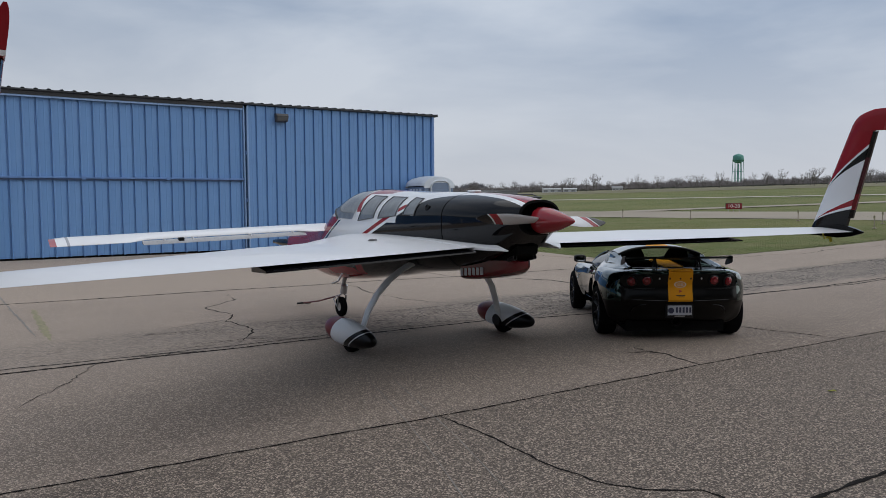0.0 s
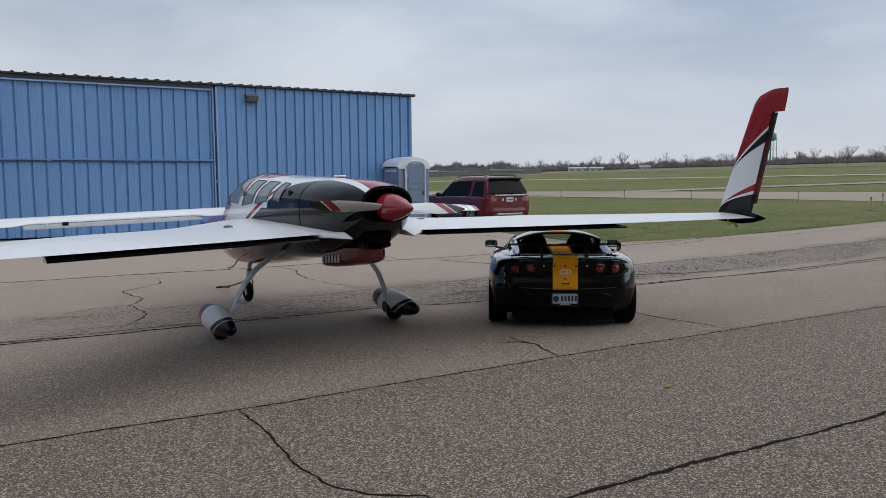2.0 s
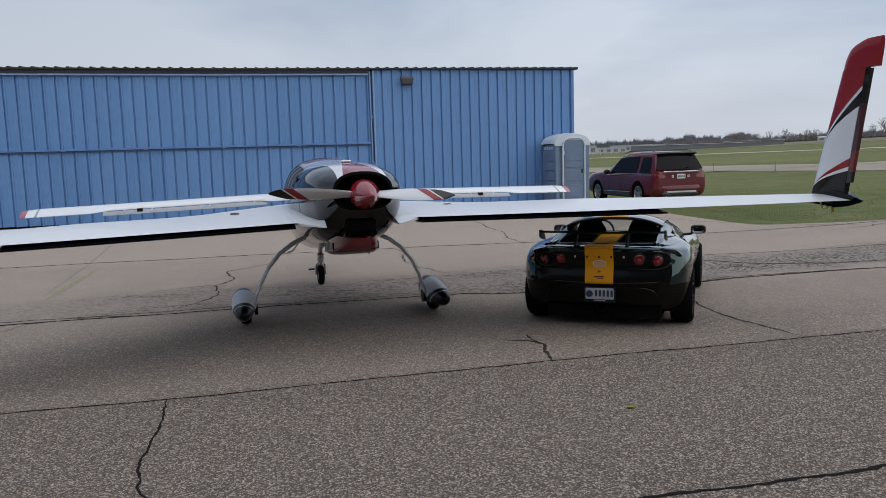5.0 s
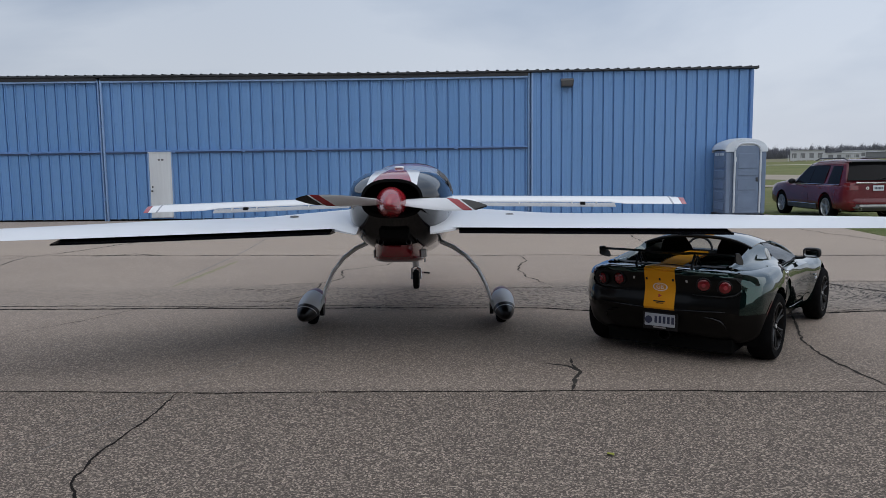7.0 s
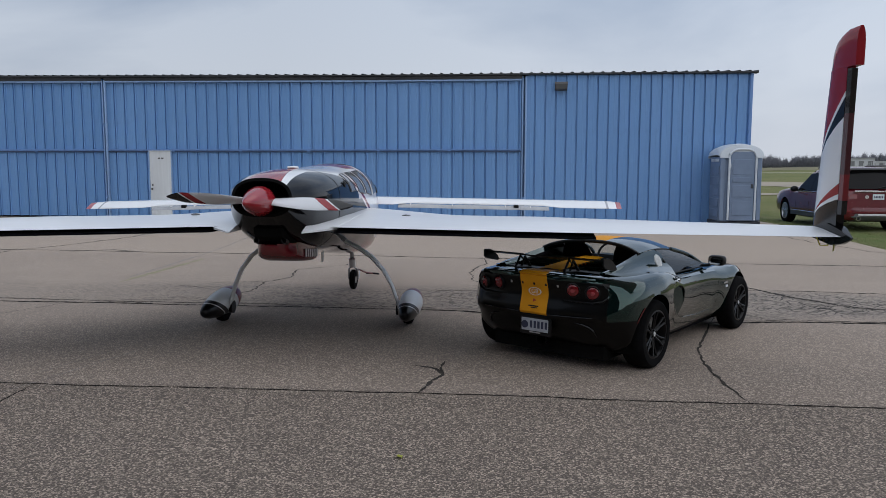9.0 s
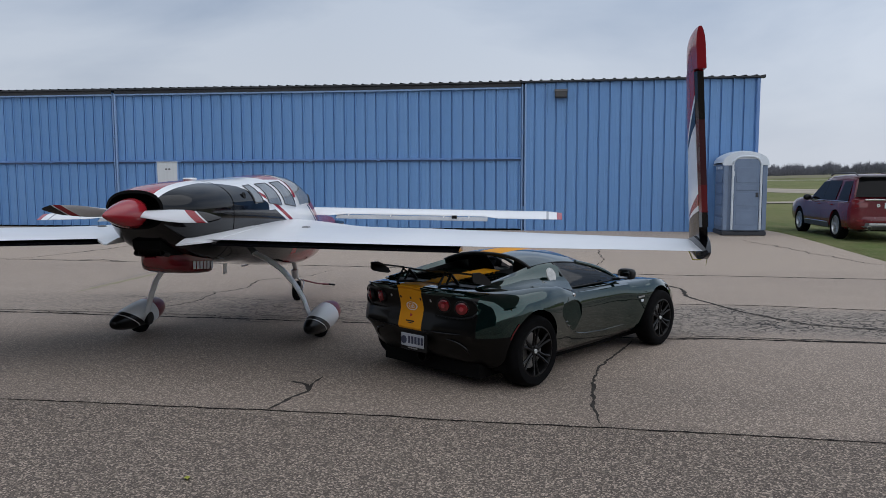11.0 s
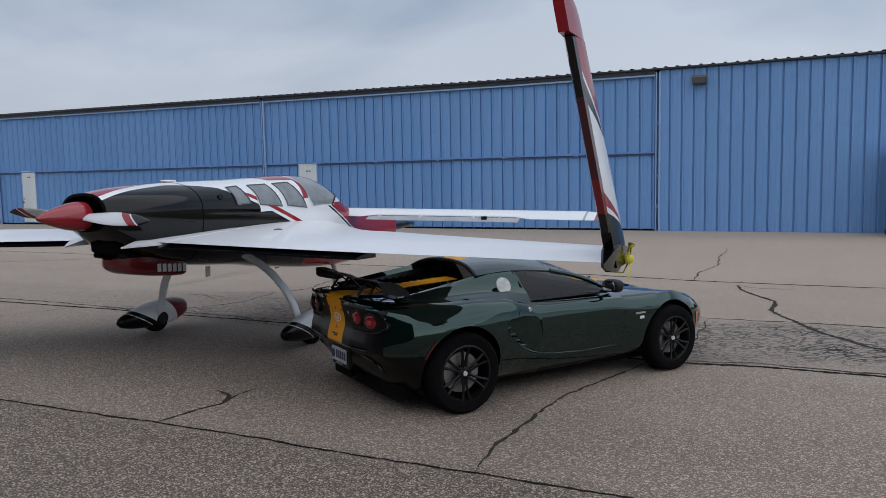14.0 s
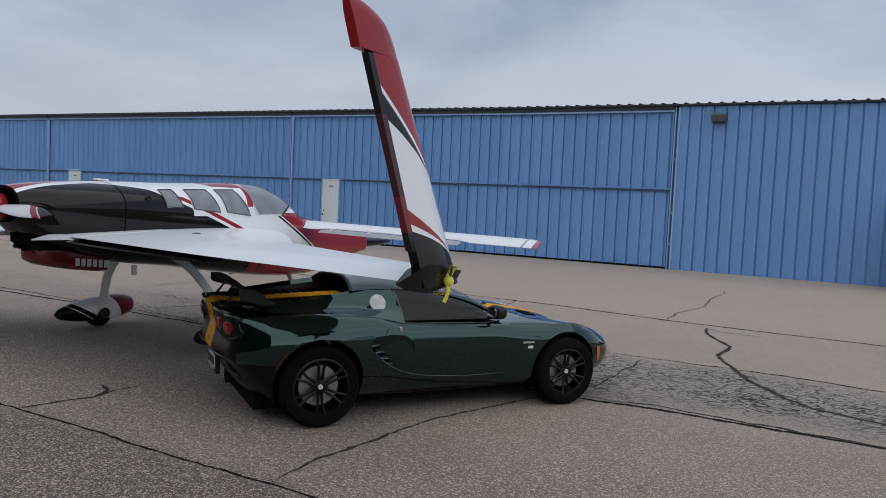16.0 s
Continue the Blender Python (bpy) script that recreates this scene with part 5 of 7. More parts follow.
# canard
for side in (1, -1):
    secs = []
    for k in range(19):
        x = 3.87 * k / 18
        ch, tip = 0.34 - 0.03 * k / 18, 1.0
        if x > 3.62:
            tip = math.sqrt(max(0.02, 1 - ((x - 3.62) / 0.26) ** 2))
        y0 = 2.42 - (1 - tip) * 0.16
        z0 = 1.345 - 0.06 * x / 3.8
        ring = []
        for c, s in ((0, 0), (0.06, 0.6), (0.2, 0.95), (0.45, 1.0), (0.75, 0.6), (1, 0.12), (1, -0.12), (0.7, -0.35), (0.4, -0.6), (0.15, -0.6), (0.04, -0.4)):
            cut = 0.78 if 0.72 < x < 2.87 else 1.0
            ring.append((side * x, y0 - ch * min(c, cut) * (0.45 + 0.55 * tip), z0 + 0.028 * s * tip - 0.085 * (min(c, cut) - 0.5)))
        secs.append(ring)
    part("canard", grid(secs, closed=True, cap=True), banded("canard_paint", 0, [(3.66, 3.69, (0.40, 0.41, 0.44)), (3.80, 3.9, (0.38, 0.10, 0.12))], (0.82, 0.83, 0.85)), plane, "slim white canard with red tip", 50)
    el = []
    for k in range(9):
        x = 0.73 + (2.86 - 0.73) * k / 8
        z0 = 1.345 - 0.06 * x / 3.8
        el.append([(side * x, 2.155, z0 - 0.034), (side * x, 2.07, z0 - 0.075), (side * x, 2.065, z0 - 0.085), (side * x, 2.16, z0 - 0.064)])
    part("elevator", grid(el, closed=True, cap=True), plain("elevator_grey", (0.36, 0.37, 0.39), 0.3, coat=0.4), plane, "grey slotted elevator", 40)
    for x in (0.9, 1.5, 2.25, 2.6):
        part("elevator_hinge", box(side * x, 2.16, 1.345 - 0.016 * x - 0.055, 0.012, 0.09, 0.06, 0.003), WHITE, plane)
    part("mass_balance", box(side * 2.40, 2.13, 1.265, 0.07, 0.06, 0.05, 0.006), BLACKPLASTIC, plane)
part("canard_cover", clean(grid([[(-0.36, 1.98, 1.36), (0, 1.98, 1.46), (0.36, 1.98, 1.36)], [(-0.37, 2.2, 1.365), (0, 2.2, 1.415), (0.37, 2.2, 1.365)], [(-0.34, 2.45, 1.35), (0, 2.45, 1.385), (0.34, 2.45, 1.35)], [(-0.25, 2.62, 1.25), (0, 2.62, 1.33), (0.25, 2.62, 1.25)]])), RED, plane, "", 60)

# the port wing and canard sit a little lower
for ob in plane.children:
    if ob.name.split(".")[0] in ("wing_upper_skin", "wing_lower_skin", "aileron", "winglet", "rudder", "winglet_foot", "canard", "elevator", "elevator_hinge", "mass_balance") and ob.data.vertices[0].co.x < -0.01 or ob.name.startswith("canard") and ob.data.vertices[-1].co.x < -0.01:
        for v in ob.data.vertices:
            v.co.z -= 0.012 * max(0.0, -v.co.x - 0.5)

# nose gear and tow bar
part("nose_strut", tube([(0, 2.25, 0.80), (0, 2.42, 0.52), (0, 2.46, 0.34)], [0.035, 0.032, 0.028], 10), STEEL, plane)
for s in (-1, 1):
    part("nose_fork", tube([(0.0, 2.46, 0.36), (s * 0.062, 2.48, 0.31), (s * 0.065, 2.52, 0.15)], 0.013, 8), STEEL, plane)
    part("nose_door", box(s * 0.10, 2.30, 0.70, 0.012, 0.26, 0.14, 0.004), WHITE, plane)
part("nose_spring", lathe([(0.05, 0), (0.05, 0.12), (0.03, 0.13), (0.03, 0.0)], 14, pose(0, 2.44, 0.36, 18)), ALU, plane)
part("nose_tyre", lathe([(0.06, -0.038), (0.115, -0.045), (0.14, -0.03), (0.146, 0), (0.14, 0.03), (0.115, 0.045), (0.06, 0.038)], 26, pose(0, 2.52, 0.146, 0, 90)), RUBBER, plane)
part("nose_rim", lathe([(0, -0.03), (0.062, -0.036), (0.062, 0.036), (0, 0.03)], 18, pose(0, 2.52, 0.146, 0, 90)), ALU, plane)
part("step", tube([(-0.36, 1.75, 0.72), (-0.44, 1.72, 0.62), (-0.52, 1.72, 0.60)], 0.014, 8), WHITE, plane)
part("belly_antenna", box(0.24, -0.55, 0.845, 0.015, 0.07, 0.11, 0.004), WHITE, plane)
tow = thing("tow_bar", plane.matrix_world.copy(), "thin dark red tow bar lying before the nose wheel", "tow bar")
part("shaft", tube([(0.02, 2.62, 0.30), (0.04, 3.4, 0.13), (0.05, 4.0, 0.035)], 0.012, 8), plain("dark_red_bar", (0.13, 0.02, 0.02), 0.5), tow)
part("grip", tube([(-0.06, 4.02, 0.03), (0.05, 4.0, 0.035), (0.16, 3.98, 0.03)], 0.016, 8), BLACKPLASTIC, tow)
for s in (-1, 1):
    part("prong", tube([(0.02, 2.68, 0.29), (s * 0.075, 2.62, 0.26), (s * 0.075, 2.52, 0.16)], 0.010, 8), STEEL, tow)
ribbon = thing("yellow_ribbon", plane.matrix_world @ pose(4.865, -2.12, 1.25), "bright yellow warning ribbon tied round the winglet foot", "ribbon")
part("knot", lathe([(0, -0.035), (0.03, -0.02), (0.036, 0.0), (0.028, 0.022), (0, 0.032)], 10), YELLOWTAPE, ribbon)
part("loop", tube([(0.0, 0.02, 0.02), (0.02, 0.05, 0.09), (0.01, 0.0, 0.10), (0.0, -0.02, 0.03)], 0.014, 6, flat=0.4), YELLOWTAPE, ribbon)
part("tail", grid([[(0.0, -0.03, 0.0), (0.004, 0.02, 0.0)], [(0.015, -0.045, -0.06), (0.018, 0.0, -0.065)], [(0.0, -0.07, -0.12), (0.004, -0.03, -0.135)]]), YELLOWTAPE, ribbon)
part("strap", tube([(-0.005, 0.0, -0.03), (-0.03, -0.01, -0.085), (-0.09, -0.01, -0.085), (-0.125, 0.0, 0.0)], 0.012, 6, flat=0.4), YELLOWTAPE, ribbon)


# ---- car tools ----
def car_skin(stations, samples=26, along_n=90):
    """Skin of a car body from half sections. A station: y and 7 points (x, z) from the keel up to the middle of the deck."""
    ys = [s[0] for s in stations]
    fx = [curve(ys, [s[1][k][0] for s in stations]) for k in range(7)]
    fz = [curve(ys, [s[1][k][1] for s in stations]) for k in range(7)]

    def half(y):
        pts = [(fx[k](y), fz[k](y)) for k in range(7)]
        d = [0.0]
        for a, b in zip(pts, pts[1:]):
            d.append(d[-1] + max(1e-3, math.dist(a, b)))
        cx, cz = curve(d, [p[0] for p in pts]), curve(d, [p[1] for p in pts])
        return [(cx(d[-1] * k / samples), cz(d[-1] * k / samples)) for k in range(samples + 1)]
    rows = []
    y0, y1 = ys[0], ys[-1]
    for i in range(along_n + 1):
        t = i / along_n
        y = y0 + (y1 - y0) * t
        h = half(y)
        rows.append([(x, y, z) for x, z in h] + [(-x, y, z) for x, z in h[-2:0:-1]])

    def side(y, z):
        """Outer half width at height z."""
        best, h = 0.0, half(y)
        for a, b in zip(h, h[1:]):
            if (a[1] - z) * (b[1] - z) <= 0 and a[1] != b[1]:
                best = max(best, a[0] + (z - a[1]) / (b[1] - a[1]) * (b[0] - a[0]))
        return best

    def deck(y, x):
        """Top height at distance x from the middle."""
        best, h = 0.0, half(y)
        for a, b in zip(h, h[1:]):
            if (a[0] - x) * (b[0] - x) <= 0 and a[0] != b[0]:
                best = max(best, a[1] + (x - a[0]) / (b[0] - a[0]) * (b[1] - a[1]))
        return best or h[-1][1]
    bm = grid(rows, closed=True)
    for r in (rows[0], rows[-1]):
        grid([[(x + (-2 * x) * j / 16, y, z) for j in range(17)] for x, y, z in r[:samples + 1]], bm=bm)
    return clean(bm, 1e-5), side, deck


def S(y, zb, wb, *p):
    return (y, [(0, zb), (wb, zb), (p[0], p[1]), (p[2], p[3]), (p[4], p[5]), (p[6], p[7]), (0, p[8])])


def arch_cutter(y, z, r, x0, x1):
    return lathe([(0, 0), (r, 0), (r, x1 - x0), (0, x1 - x0)], 48, Matrix.Translation((x0, y, z)) @ Matrix.Rotation(radians(90), 4, "Y"))


def strip_between(a, b, bm=None):
    return grid([[p, q] for p, q in zip(a, b)], bm=bm)


# ---- sports car ----
def car_paint():
    n = Nodes("green_paint_with_yellow_stripe")
    x, y, z = n.xyz()
    ax = n.m("ABSOLUTE", x)
    stripe = n.both(n.lt(ax, 0.145), n.gt(z, 0.465))
    c = n.mix(stripe, n.mix(n.ramp(n.noise(3, 3), 0.3, 0.7), (0.0026, 0.0260, 0.0215), (0.0032, 0.0305, 0.0255)), (0.70, 0.30, 0.012))
    # low body and lower tail black: shade and dark reflection put into the paint
    dark = n.m("MAXIMUM", n.lt(z, 0.165), n.both(n.lt(z, 0.462), n.lt(y, -0.33)))
    # panel between the tail lamps blackened too: its dark reflection is in the colour
    panel = n.both(n.lt(y, -0.40), n.lt(ax, 0.70), n.gt(ax, 0.145), n.lt(z, 0.80))
    dark = n.m("MAXIMUM", dark, panel)
    c = n.mix(dark, c, (0.003, 0.003, 0.003))
    n.bsdf.inputs["Coat IOR"].default_value = 1.52
    return n.set(color=c, metal=n.mul(0.85, n.m("SUBTRACT", 1.0, n.m("MAXIMUM", stripe, dark))), rough=n.add(n.ramp(n.noise(20, 3), 0.3, 0.7, 0.05, 0.075), n.add(n.mul(dark, 0.25), n.mul(stripe, 0.45))), coat=n.m("SUBTRACT", 1.0, n.m("MAXIMUM", stripe, n.mul(0.85, dark))), coat_rough=0.01, spec=0.12)


CARPAINT = car_paint()
car = thing("sports_car", pose(6.965, 6.774, 0, 0, 0, -34.6), "low dark green sports coupe with a yellow centre stripe", "car")
CAR = [
    S(-0.705, 0.28, 0.20, 0.26, 0.32, 0.30, 0.60, 0.28, 0.76, 0.20, 0.815, 0.825),
    S(-0.695, 0.24, 0.34, 0.42, 0.30, 0.47, 0.60, 0.45, 0.78, 0.30, 0.845, 0.852),
    S(-0.65, 0.20, 0.48, 0.57, 0.28, 0.625, 0.60, 0.60, 0.785, 0.42, 0.852, 0.865),
    S(-0.56, 0.18, 0.56, 0.69, 0.27, 0.74, 0.60, 0.69, 0.785, 0.48, 0.85, 0.862),
    S(-0.40, 0.16, 0.60, 0.78, 0.26, 0.83, 0.60, 0.765, 0.785, 0.52, 0.845, 0.845),
    S(-0.15, 0.14, 0.62, 0.81, 0.25, 0.87, 0.61, 0.80, 0.795, 0.55, 0.842, 0.835),
    S(0.15, 0.13, 0.62, 0.80, 0.24, 0.87, 0.61, 0.80, 0.805, 0.58, 0.842, 0.832),
    S(0.45, 0.13, 0.62, 0.75, 0.23, 0.84, 0.60, 0.785, 0.785, 0.60, 0.825, 0.82),
    S(0.75, 0.12, 0.62, 0.71, 0.22, 0.805, 0.60, 0.77, 0.715, 0.66, 0.745, 0.745),
    S(1.20, 0.12, 0.62, 0.70, 0.21, 0.785, 0.59, 0.76, 0.695, 0.66, 0.725, 0.725),
    S(1.60, 0.12, 0.60, 0.72, 0.21, 0.80, 0.59, 0.775, 0.69, 0.64, 0.722, 0.74),
    S(1.95, 0.13, 0.58, 0.78, 0.23, 0.83, 0.57, 0.775, 0.685, 0.56, 0.728, 0.762),
    S(2.25, 0.14, 0.55, 0.80, 0.24, 0.84, 0.55, 0.765, 0.70, 0.50, 0.700, 0.728),
    S(2.55, 0.16, 0.50, 0.76, 0.25, 0.81, 0.50, 0.71, 0.652, 0.44, 0.640, 0.660),
    S(2.80, 0.18, 0.42, 0.66, 0.26, 0.72, 0.45, 0.62, 0.56, 0.38, 0.548, 0.565),
    S(2.97, 0.22, 0.32, 0.50, 0.28, 0.56, 0.40, 0.49, 0.455, 0.30, 0.45, 0.445),
    S(3.05, 0.26, 0.18, 0.30, 0.30, 0.34, 0.37, 0.30, 0.40, 0.18, 0.405, 0.40),
]
CAR = [(y, [(x * 1.035, z) for x, z in pts]) for y, pts in CAR]
skin, car_side, car_deck = car_skin(CAR, 34, 120)


def tuck(y, z):
    """The tail is hollow between its lip and its lower edge, and falls away below that."""
    k = ramp01((-0.30 - y) / 0.35)
    hollow = 0.040 * math.exp(-((z - 0.66) / 0.11) ** 2)
    return y + k * (hollow + 0.055 * ramp01((0.475 - z) / 0.05) + 0.55 * max(0.0, 0.43 - z))


for v in skin.verts:
    v.co.y = tuck(v.co.y, v.co.z)


def tail_point(x, z, off=0.0):
    """A point of the tail at distance x from the middle."""
    lo, hi = -0.705, -0.1
    for _ in range(13):
        mid = (lo + hi) / 2
        lo, hi = (mid, hi) if car_side(mid, z) < abs(x) else (lo, mid)
    return Vector((x, tuck(lo, z) - off, z))


body = part("body", skin, CARPAINT, car, "glossy dark green bodywork with yellow stripe", 50)
cutters = []
WHEELS = [(0.0, 0.283, 0.318, 0.785, 0.225, 0.224), (2.29, 0.269, 0.304, 0.79, 0.195, 0.208)]
for wy, wz, wr, wx, ww, rim_r in WHEELS:
    for s in (-1, 1):
        a, b = (0.50, 1.1) if s > 0 else (-1.1, -0.50)
        cutters.append(arch_cutter(wy, wz + 0.012, wr + 0.040, a, b))
SCOOP = [(0.40, 0.60), (0.44, 0.650), (0.60, 0.660), (0.72, 0.645), (0.78, 0.60), (0.80, 0.50), (0.78, 0.40), (0.72, 0.345), (0.66, 0.36), (0.55, 0.42), (0.48, 0.475), (0.415, 0.54)]
for s in (-1, 1):
    # deep at the rear end, running out towards the door
    floor_ = [Vector((s * (0.70 + 0.31 * max(0.0, y - 0.42)), y, z)) for y, z in SCOOP]
    cutters.append(grid([floor_, [Vector((s * 1.05, y, z)) for y, z in SCOOP]], closed=True, cap=True))
carve(body, cutters)


def on_side(y, z, s, off=0.004):
    return Vector((s * (car_side(y, z) + off), y, z))


for s in (-1, 1):
    for wy, wz, wr, wx, ww, rim_r in WHEELS:
        liner = [[(s * x, wy + (wr + 0.037) * math.cos(a), wz + 0.012 + (wr + 0.037) * math.sin(a)) for x in (0.50, 0.80)] for a in [math.pi * (k / 20 * 1.3 - 0.15) for k in range(21)]]
        part("arch_liner", grid(liner), DARKGAP, car)
    # side intake slats and crease
    for (y0, z0), (y1, z1) in (((0.41, 0.565), (0.50, 0.575)), ((0.445, 0.512), (0.54, 0.517)), ((0.495, 0.467), (0.605, 0.458)), ((0.555, 0.422), (0.65, 0.407))):
        part("intake_slat", tube([(s * 0.825, y0, z0), (s * 0.815, (y0 + y1) / 2, (z0 + z1) / 2), (s * 0.80, y1, z1)], [0.012, 0.010, 0.003], 6), CARPAINT, car)
    crease = [(0.395, 0.595), (0.415, 0.54), (0.51, 0.455), (0.60, 0.395), (0.683, 0.351), (0.80, 0.315), (0.95, 0.288), (1.295, 0.262), (1.66, 0.275)]
    part("door_crease", tube([on_side(y, z, s, -0.003) for y, z in crease], [0.004, 0.006, 0.008, 0.008, 0.008, 0.007, 0.006, 0.005, 0.003], 6), CARPAINT, car)
    seam = [(0.66, 0.735), (0.55, 0.70), (0.53, 0.66)]
    part("door_seam", tube([on_side(y, z, s, -0.002) for y, z in seam], 0.004, 5), DARKGAP, car)
    seam = [(1.64, 0.70), (1.70, 0.58), (1.73, 0.45), (1.71, 0.34)]
    part("door_seam", tube([on_side(y, z, s, -0.002) for y, z in seam], 0.0035, 5), DARKGAP, car)
    hood = [(1.70, 0.58), (1.95, 0.60), (2.02, 0.58)]
    part("panel_seam", tube([on_side(y, z, s, -0.002) for y, z in hood], 0.0035, 5), DARKGAP, car)
    part("door_lock", lathe([(0, 0.006), (0.016, 0.006), (0.019, 0.0), (0.019, -0.01)], 14, Matrix.Translation(on_side(0.67, 0.700, s)) @ Matrix.Rotation(radians(90 * s), 4, "Y")), CHROME, car)
    part("side_repeater", box(0, 0, 0, 0.012, 0.055, 0.026, 0.005, Matrix.Translation(on_side(1.90, 0.505, s, 0.003))), PLATE, car, "clear side repeater")
    part("lettering_bar", box(0, 0, 0, 0.005, 0.12, 0.016, 0, Matrix.Translation(on_side(1.88, 0.548, s, 0.003))), ALU, car)
    part("side_marker", clean(grid([[on_side(2.66 + 0.035 * k / 6 + d, 0.47 - 0.14 * k / 6, s, 0.004) for d in (0.0, 0.045)] for k in range(7)])), LAMPORANGE, car, "amber front side marker")
    part("side_marker", clean(grid([[on_side(-(0.365 + d) * math.cos(a), 0.295 + (0.365 + d) * math.sin(a), s, 0.005) for d in (0.0, 0.015)] for a in [radians(22 + 24 * k / 6) for k in range(7)]])), plain("dark_red_reflector", (0.09, 0.006, 0.008), 0.2), car, "dark red rear side marker")
    # headlamp
    head = [[Vector((s * (0.60 + 0.10 * j / 4 - 0.07 * k / 6), 2.44 + 0.26 * k / 6, 0)) for j in range(5)] for k in range(7)]
    head = [[Vector((p.x, p.y, car_deck(p.y, abs(p.x)) + 0.006)) for p in r] for r in head]
    part("headlamp", grid(head), PLATE, car, "clear headlamp", 60)
    # tail lamps
    for x, z in ((0.402, 0.722), (0.580, 0.710)):
        turn = Matrix.Translation(tail_point(s * x, z, 0.004)) @ Matrix.Rotation(radians(s * (14 if x < 0.5 else 30)), 4, "Z") @ Matrix.Rotation(radians(96), 4, "X")
        part("lamp_surround", lathe([(0.068, -0.02), (0.068, 0.004), (0.060, 0.008), (0.057, -0.002), (0.0, -0.004)], 24, turn), BLACKPLASTIC, car)
        lamp_ob = part("tail_lamp", lathe([(0.054, -0.01), (0.052, 0.010), (0.040, 0.018), (0.0, 0.022)], 24, turn), LAMPRED, car, "round red tail lamp")
        part("lamp_centre", lathe([(0.020, 0.016), (0.018, 0.025), (0, 0.027)], 16, turn), plain("pale_lamp_centre", (0.30, 0.035, 0.045), 0.2, coat=0.4), lamp_ob)
    # rolled rim under the lamps, and the mesh beside the plate
    part("lamp_rim", tube([tail_point(s * x, z, 0.002) for x, z in ((0.30, 0.628), (0.45, 0.622), (0.58, 0.622), (0.66, 0.638), (0.705, 0.68), (0.70, 0.74), (0.655, 0.79))], [0.003, 0.007, 0.010, 0.012, 0.012, 0.010, 0.004], 8), CARPAINT, car)

# smooth rear panel between the lamps is the body itself, blackened in its paint; a lip runs over it
lip = [tail_point(x, 0.830 - 0.05 * abs(x) ** 2, 0.0) + Vector((0, 0, 0.012)) for x in [-0.60 + 1.20 * k / 24 for k in range(25)]]
part("tail_lip", tube(lip, 0.012, 8, flat=0.8), CARPAINT, car)
part("diffuser", grid([[(-0.50, -0.50, 0.29), (0.50, -0.50, 0.29)], [(-0.50, -0.44, 0.24), (0.50, -0.44, 0.24)], [(-0.50, -0.24, 0.17), (0.50, -0.24, 0.17)], [(-0.50, 0.10, 0.12), (0.50, 0.10, 0.12)]]), BLACKPLASTIC, car, "", 20)
part("exhaust", lathe([(0.05, 0.0), (0.055, 0.10), (0.05, 0.10), (0.045, 0.0)], 18, pose(0.0, -0.45, 0.20, 90)), BLACKRIM, car)
# plate white darkened: the shade under the tail is put into the colour
PLATEGREY = plain("shaded_plate_white", (0.42, 0.44, 0.48), 0.45)
plate = part("number_plate", box(0, -0.664, 0.357, 0.29, 0.010, 0.118, 0.006), PLATEGREY, car, "pale number plate with dark bars")
part("plate_emblem", lathe([(0, 0.004), (0.036, 0.004), (0.036, 0)], 16, pose(-0.105, -0.669, 0.355, 90)), PLATEINK, plate)
for k in range(5):
    part("plate_bar", box(-0.035 + k * 0.040, -0.671, 0.362, 0.024, 0.004, 0.066), PLATEINK, plate)
part("plate_bar", box(0.0, -0.664, 0.286, 0.12, 0.004, 0.010), ALU, plate)
part("plate_frame", box(0, -0.640, 0.348, 0.33, 0.03, 0.175, 0.006), BLACKPLASTIC, car)
for s in (-1, 1):
    part("bumper_vent_lip", tube([tail_point(s * x, z, 0.003) for x, z in ((0.40, 0.425), (0.47, 0.418), (0.53, 0.395), (0.565, 0.355), (0.575, 0.30))], [0.003, 0.009, 0.012, 0.010, 0.003], 8), BLACK, car)
    part("panel_edge", tube([tail_point(s * (0.15 + 0.055 * k), 0.476 + 0.002 * k, 0.001) for k in range(9)], [0.004] + [0.008] * 7 + [0.003], 8), BLACK, car)
# badge shapes on the tail stripe
def tail_disc(cx, cz, rx, rz, off, inner=0.0, n=28, square=1.0):
    """A disc or ring laid on the curved tail panel."""
    rows = []
    for k in range(4):
        f = inner + (1 - inner) * k / 3
        ring = []
        for j in range(n):
            a = 2 * math.pi * j / n
            c, d = math.cos(a), math.sin(a)
            ring.append(tail_point(cx + rx * f * math.copysign(abs(c) ** square, c), cz + rz * f * math.copysign(abs(d) ** square, d), off if k < 3 else off - 0.002))
        rows.append(ring)
    return clean(grid(rows, closed=True), 1e-5)


def tail_text(body, cx, cz, size, material, name):
    """Lettering pressed on to the tail panel."""
    cu = bpy.data.curves.new(name, "FONT")
    cu.body, cu.size, cu.align_x, cu.align_y = body, size, "CENTER", "CENTER"
    tmp = new(name, cu)
    bpy.context.view_layer.update()
    me = bpy.data.meshes.new_from_object(tmp.evaluated_get(bpy.context.evaluated_depsgraph_get()))
    bpy.data.objects.remove(tmp)
    for v in me.vertices:
        v.co = tail_point(cx + v.co.x, cz + v.co.y, 0.006)
    me.materials.append(material)
    ob = new(name, me)
    ob.parent = car
    return ob


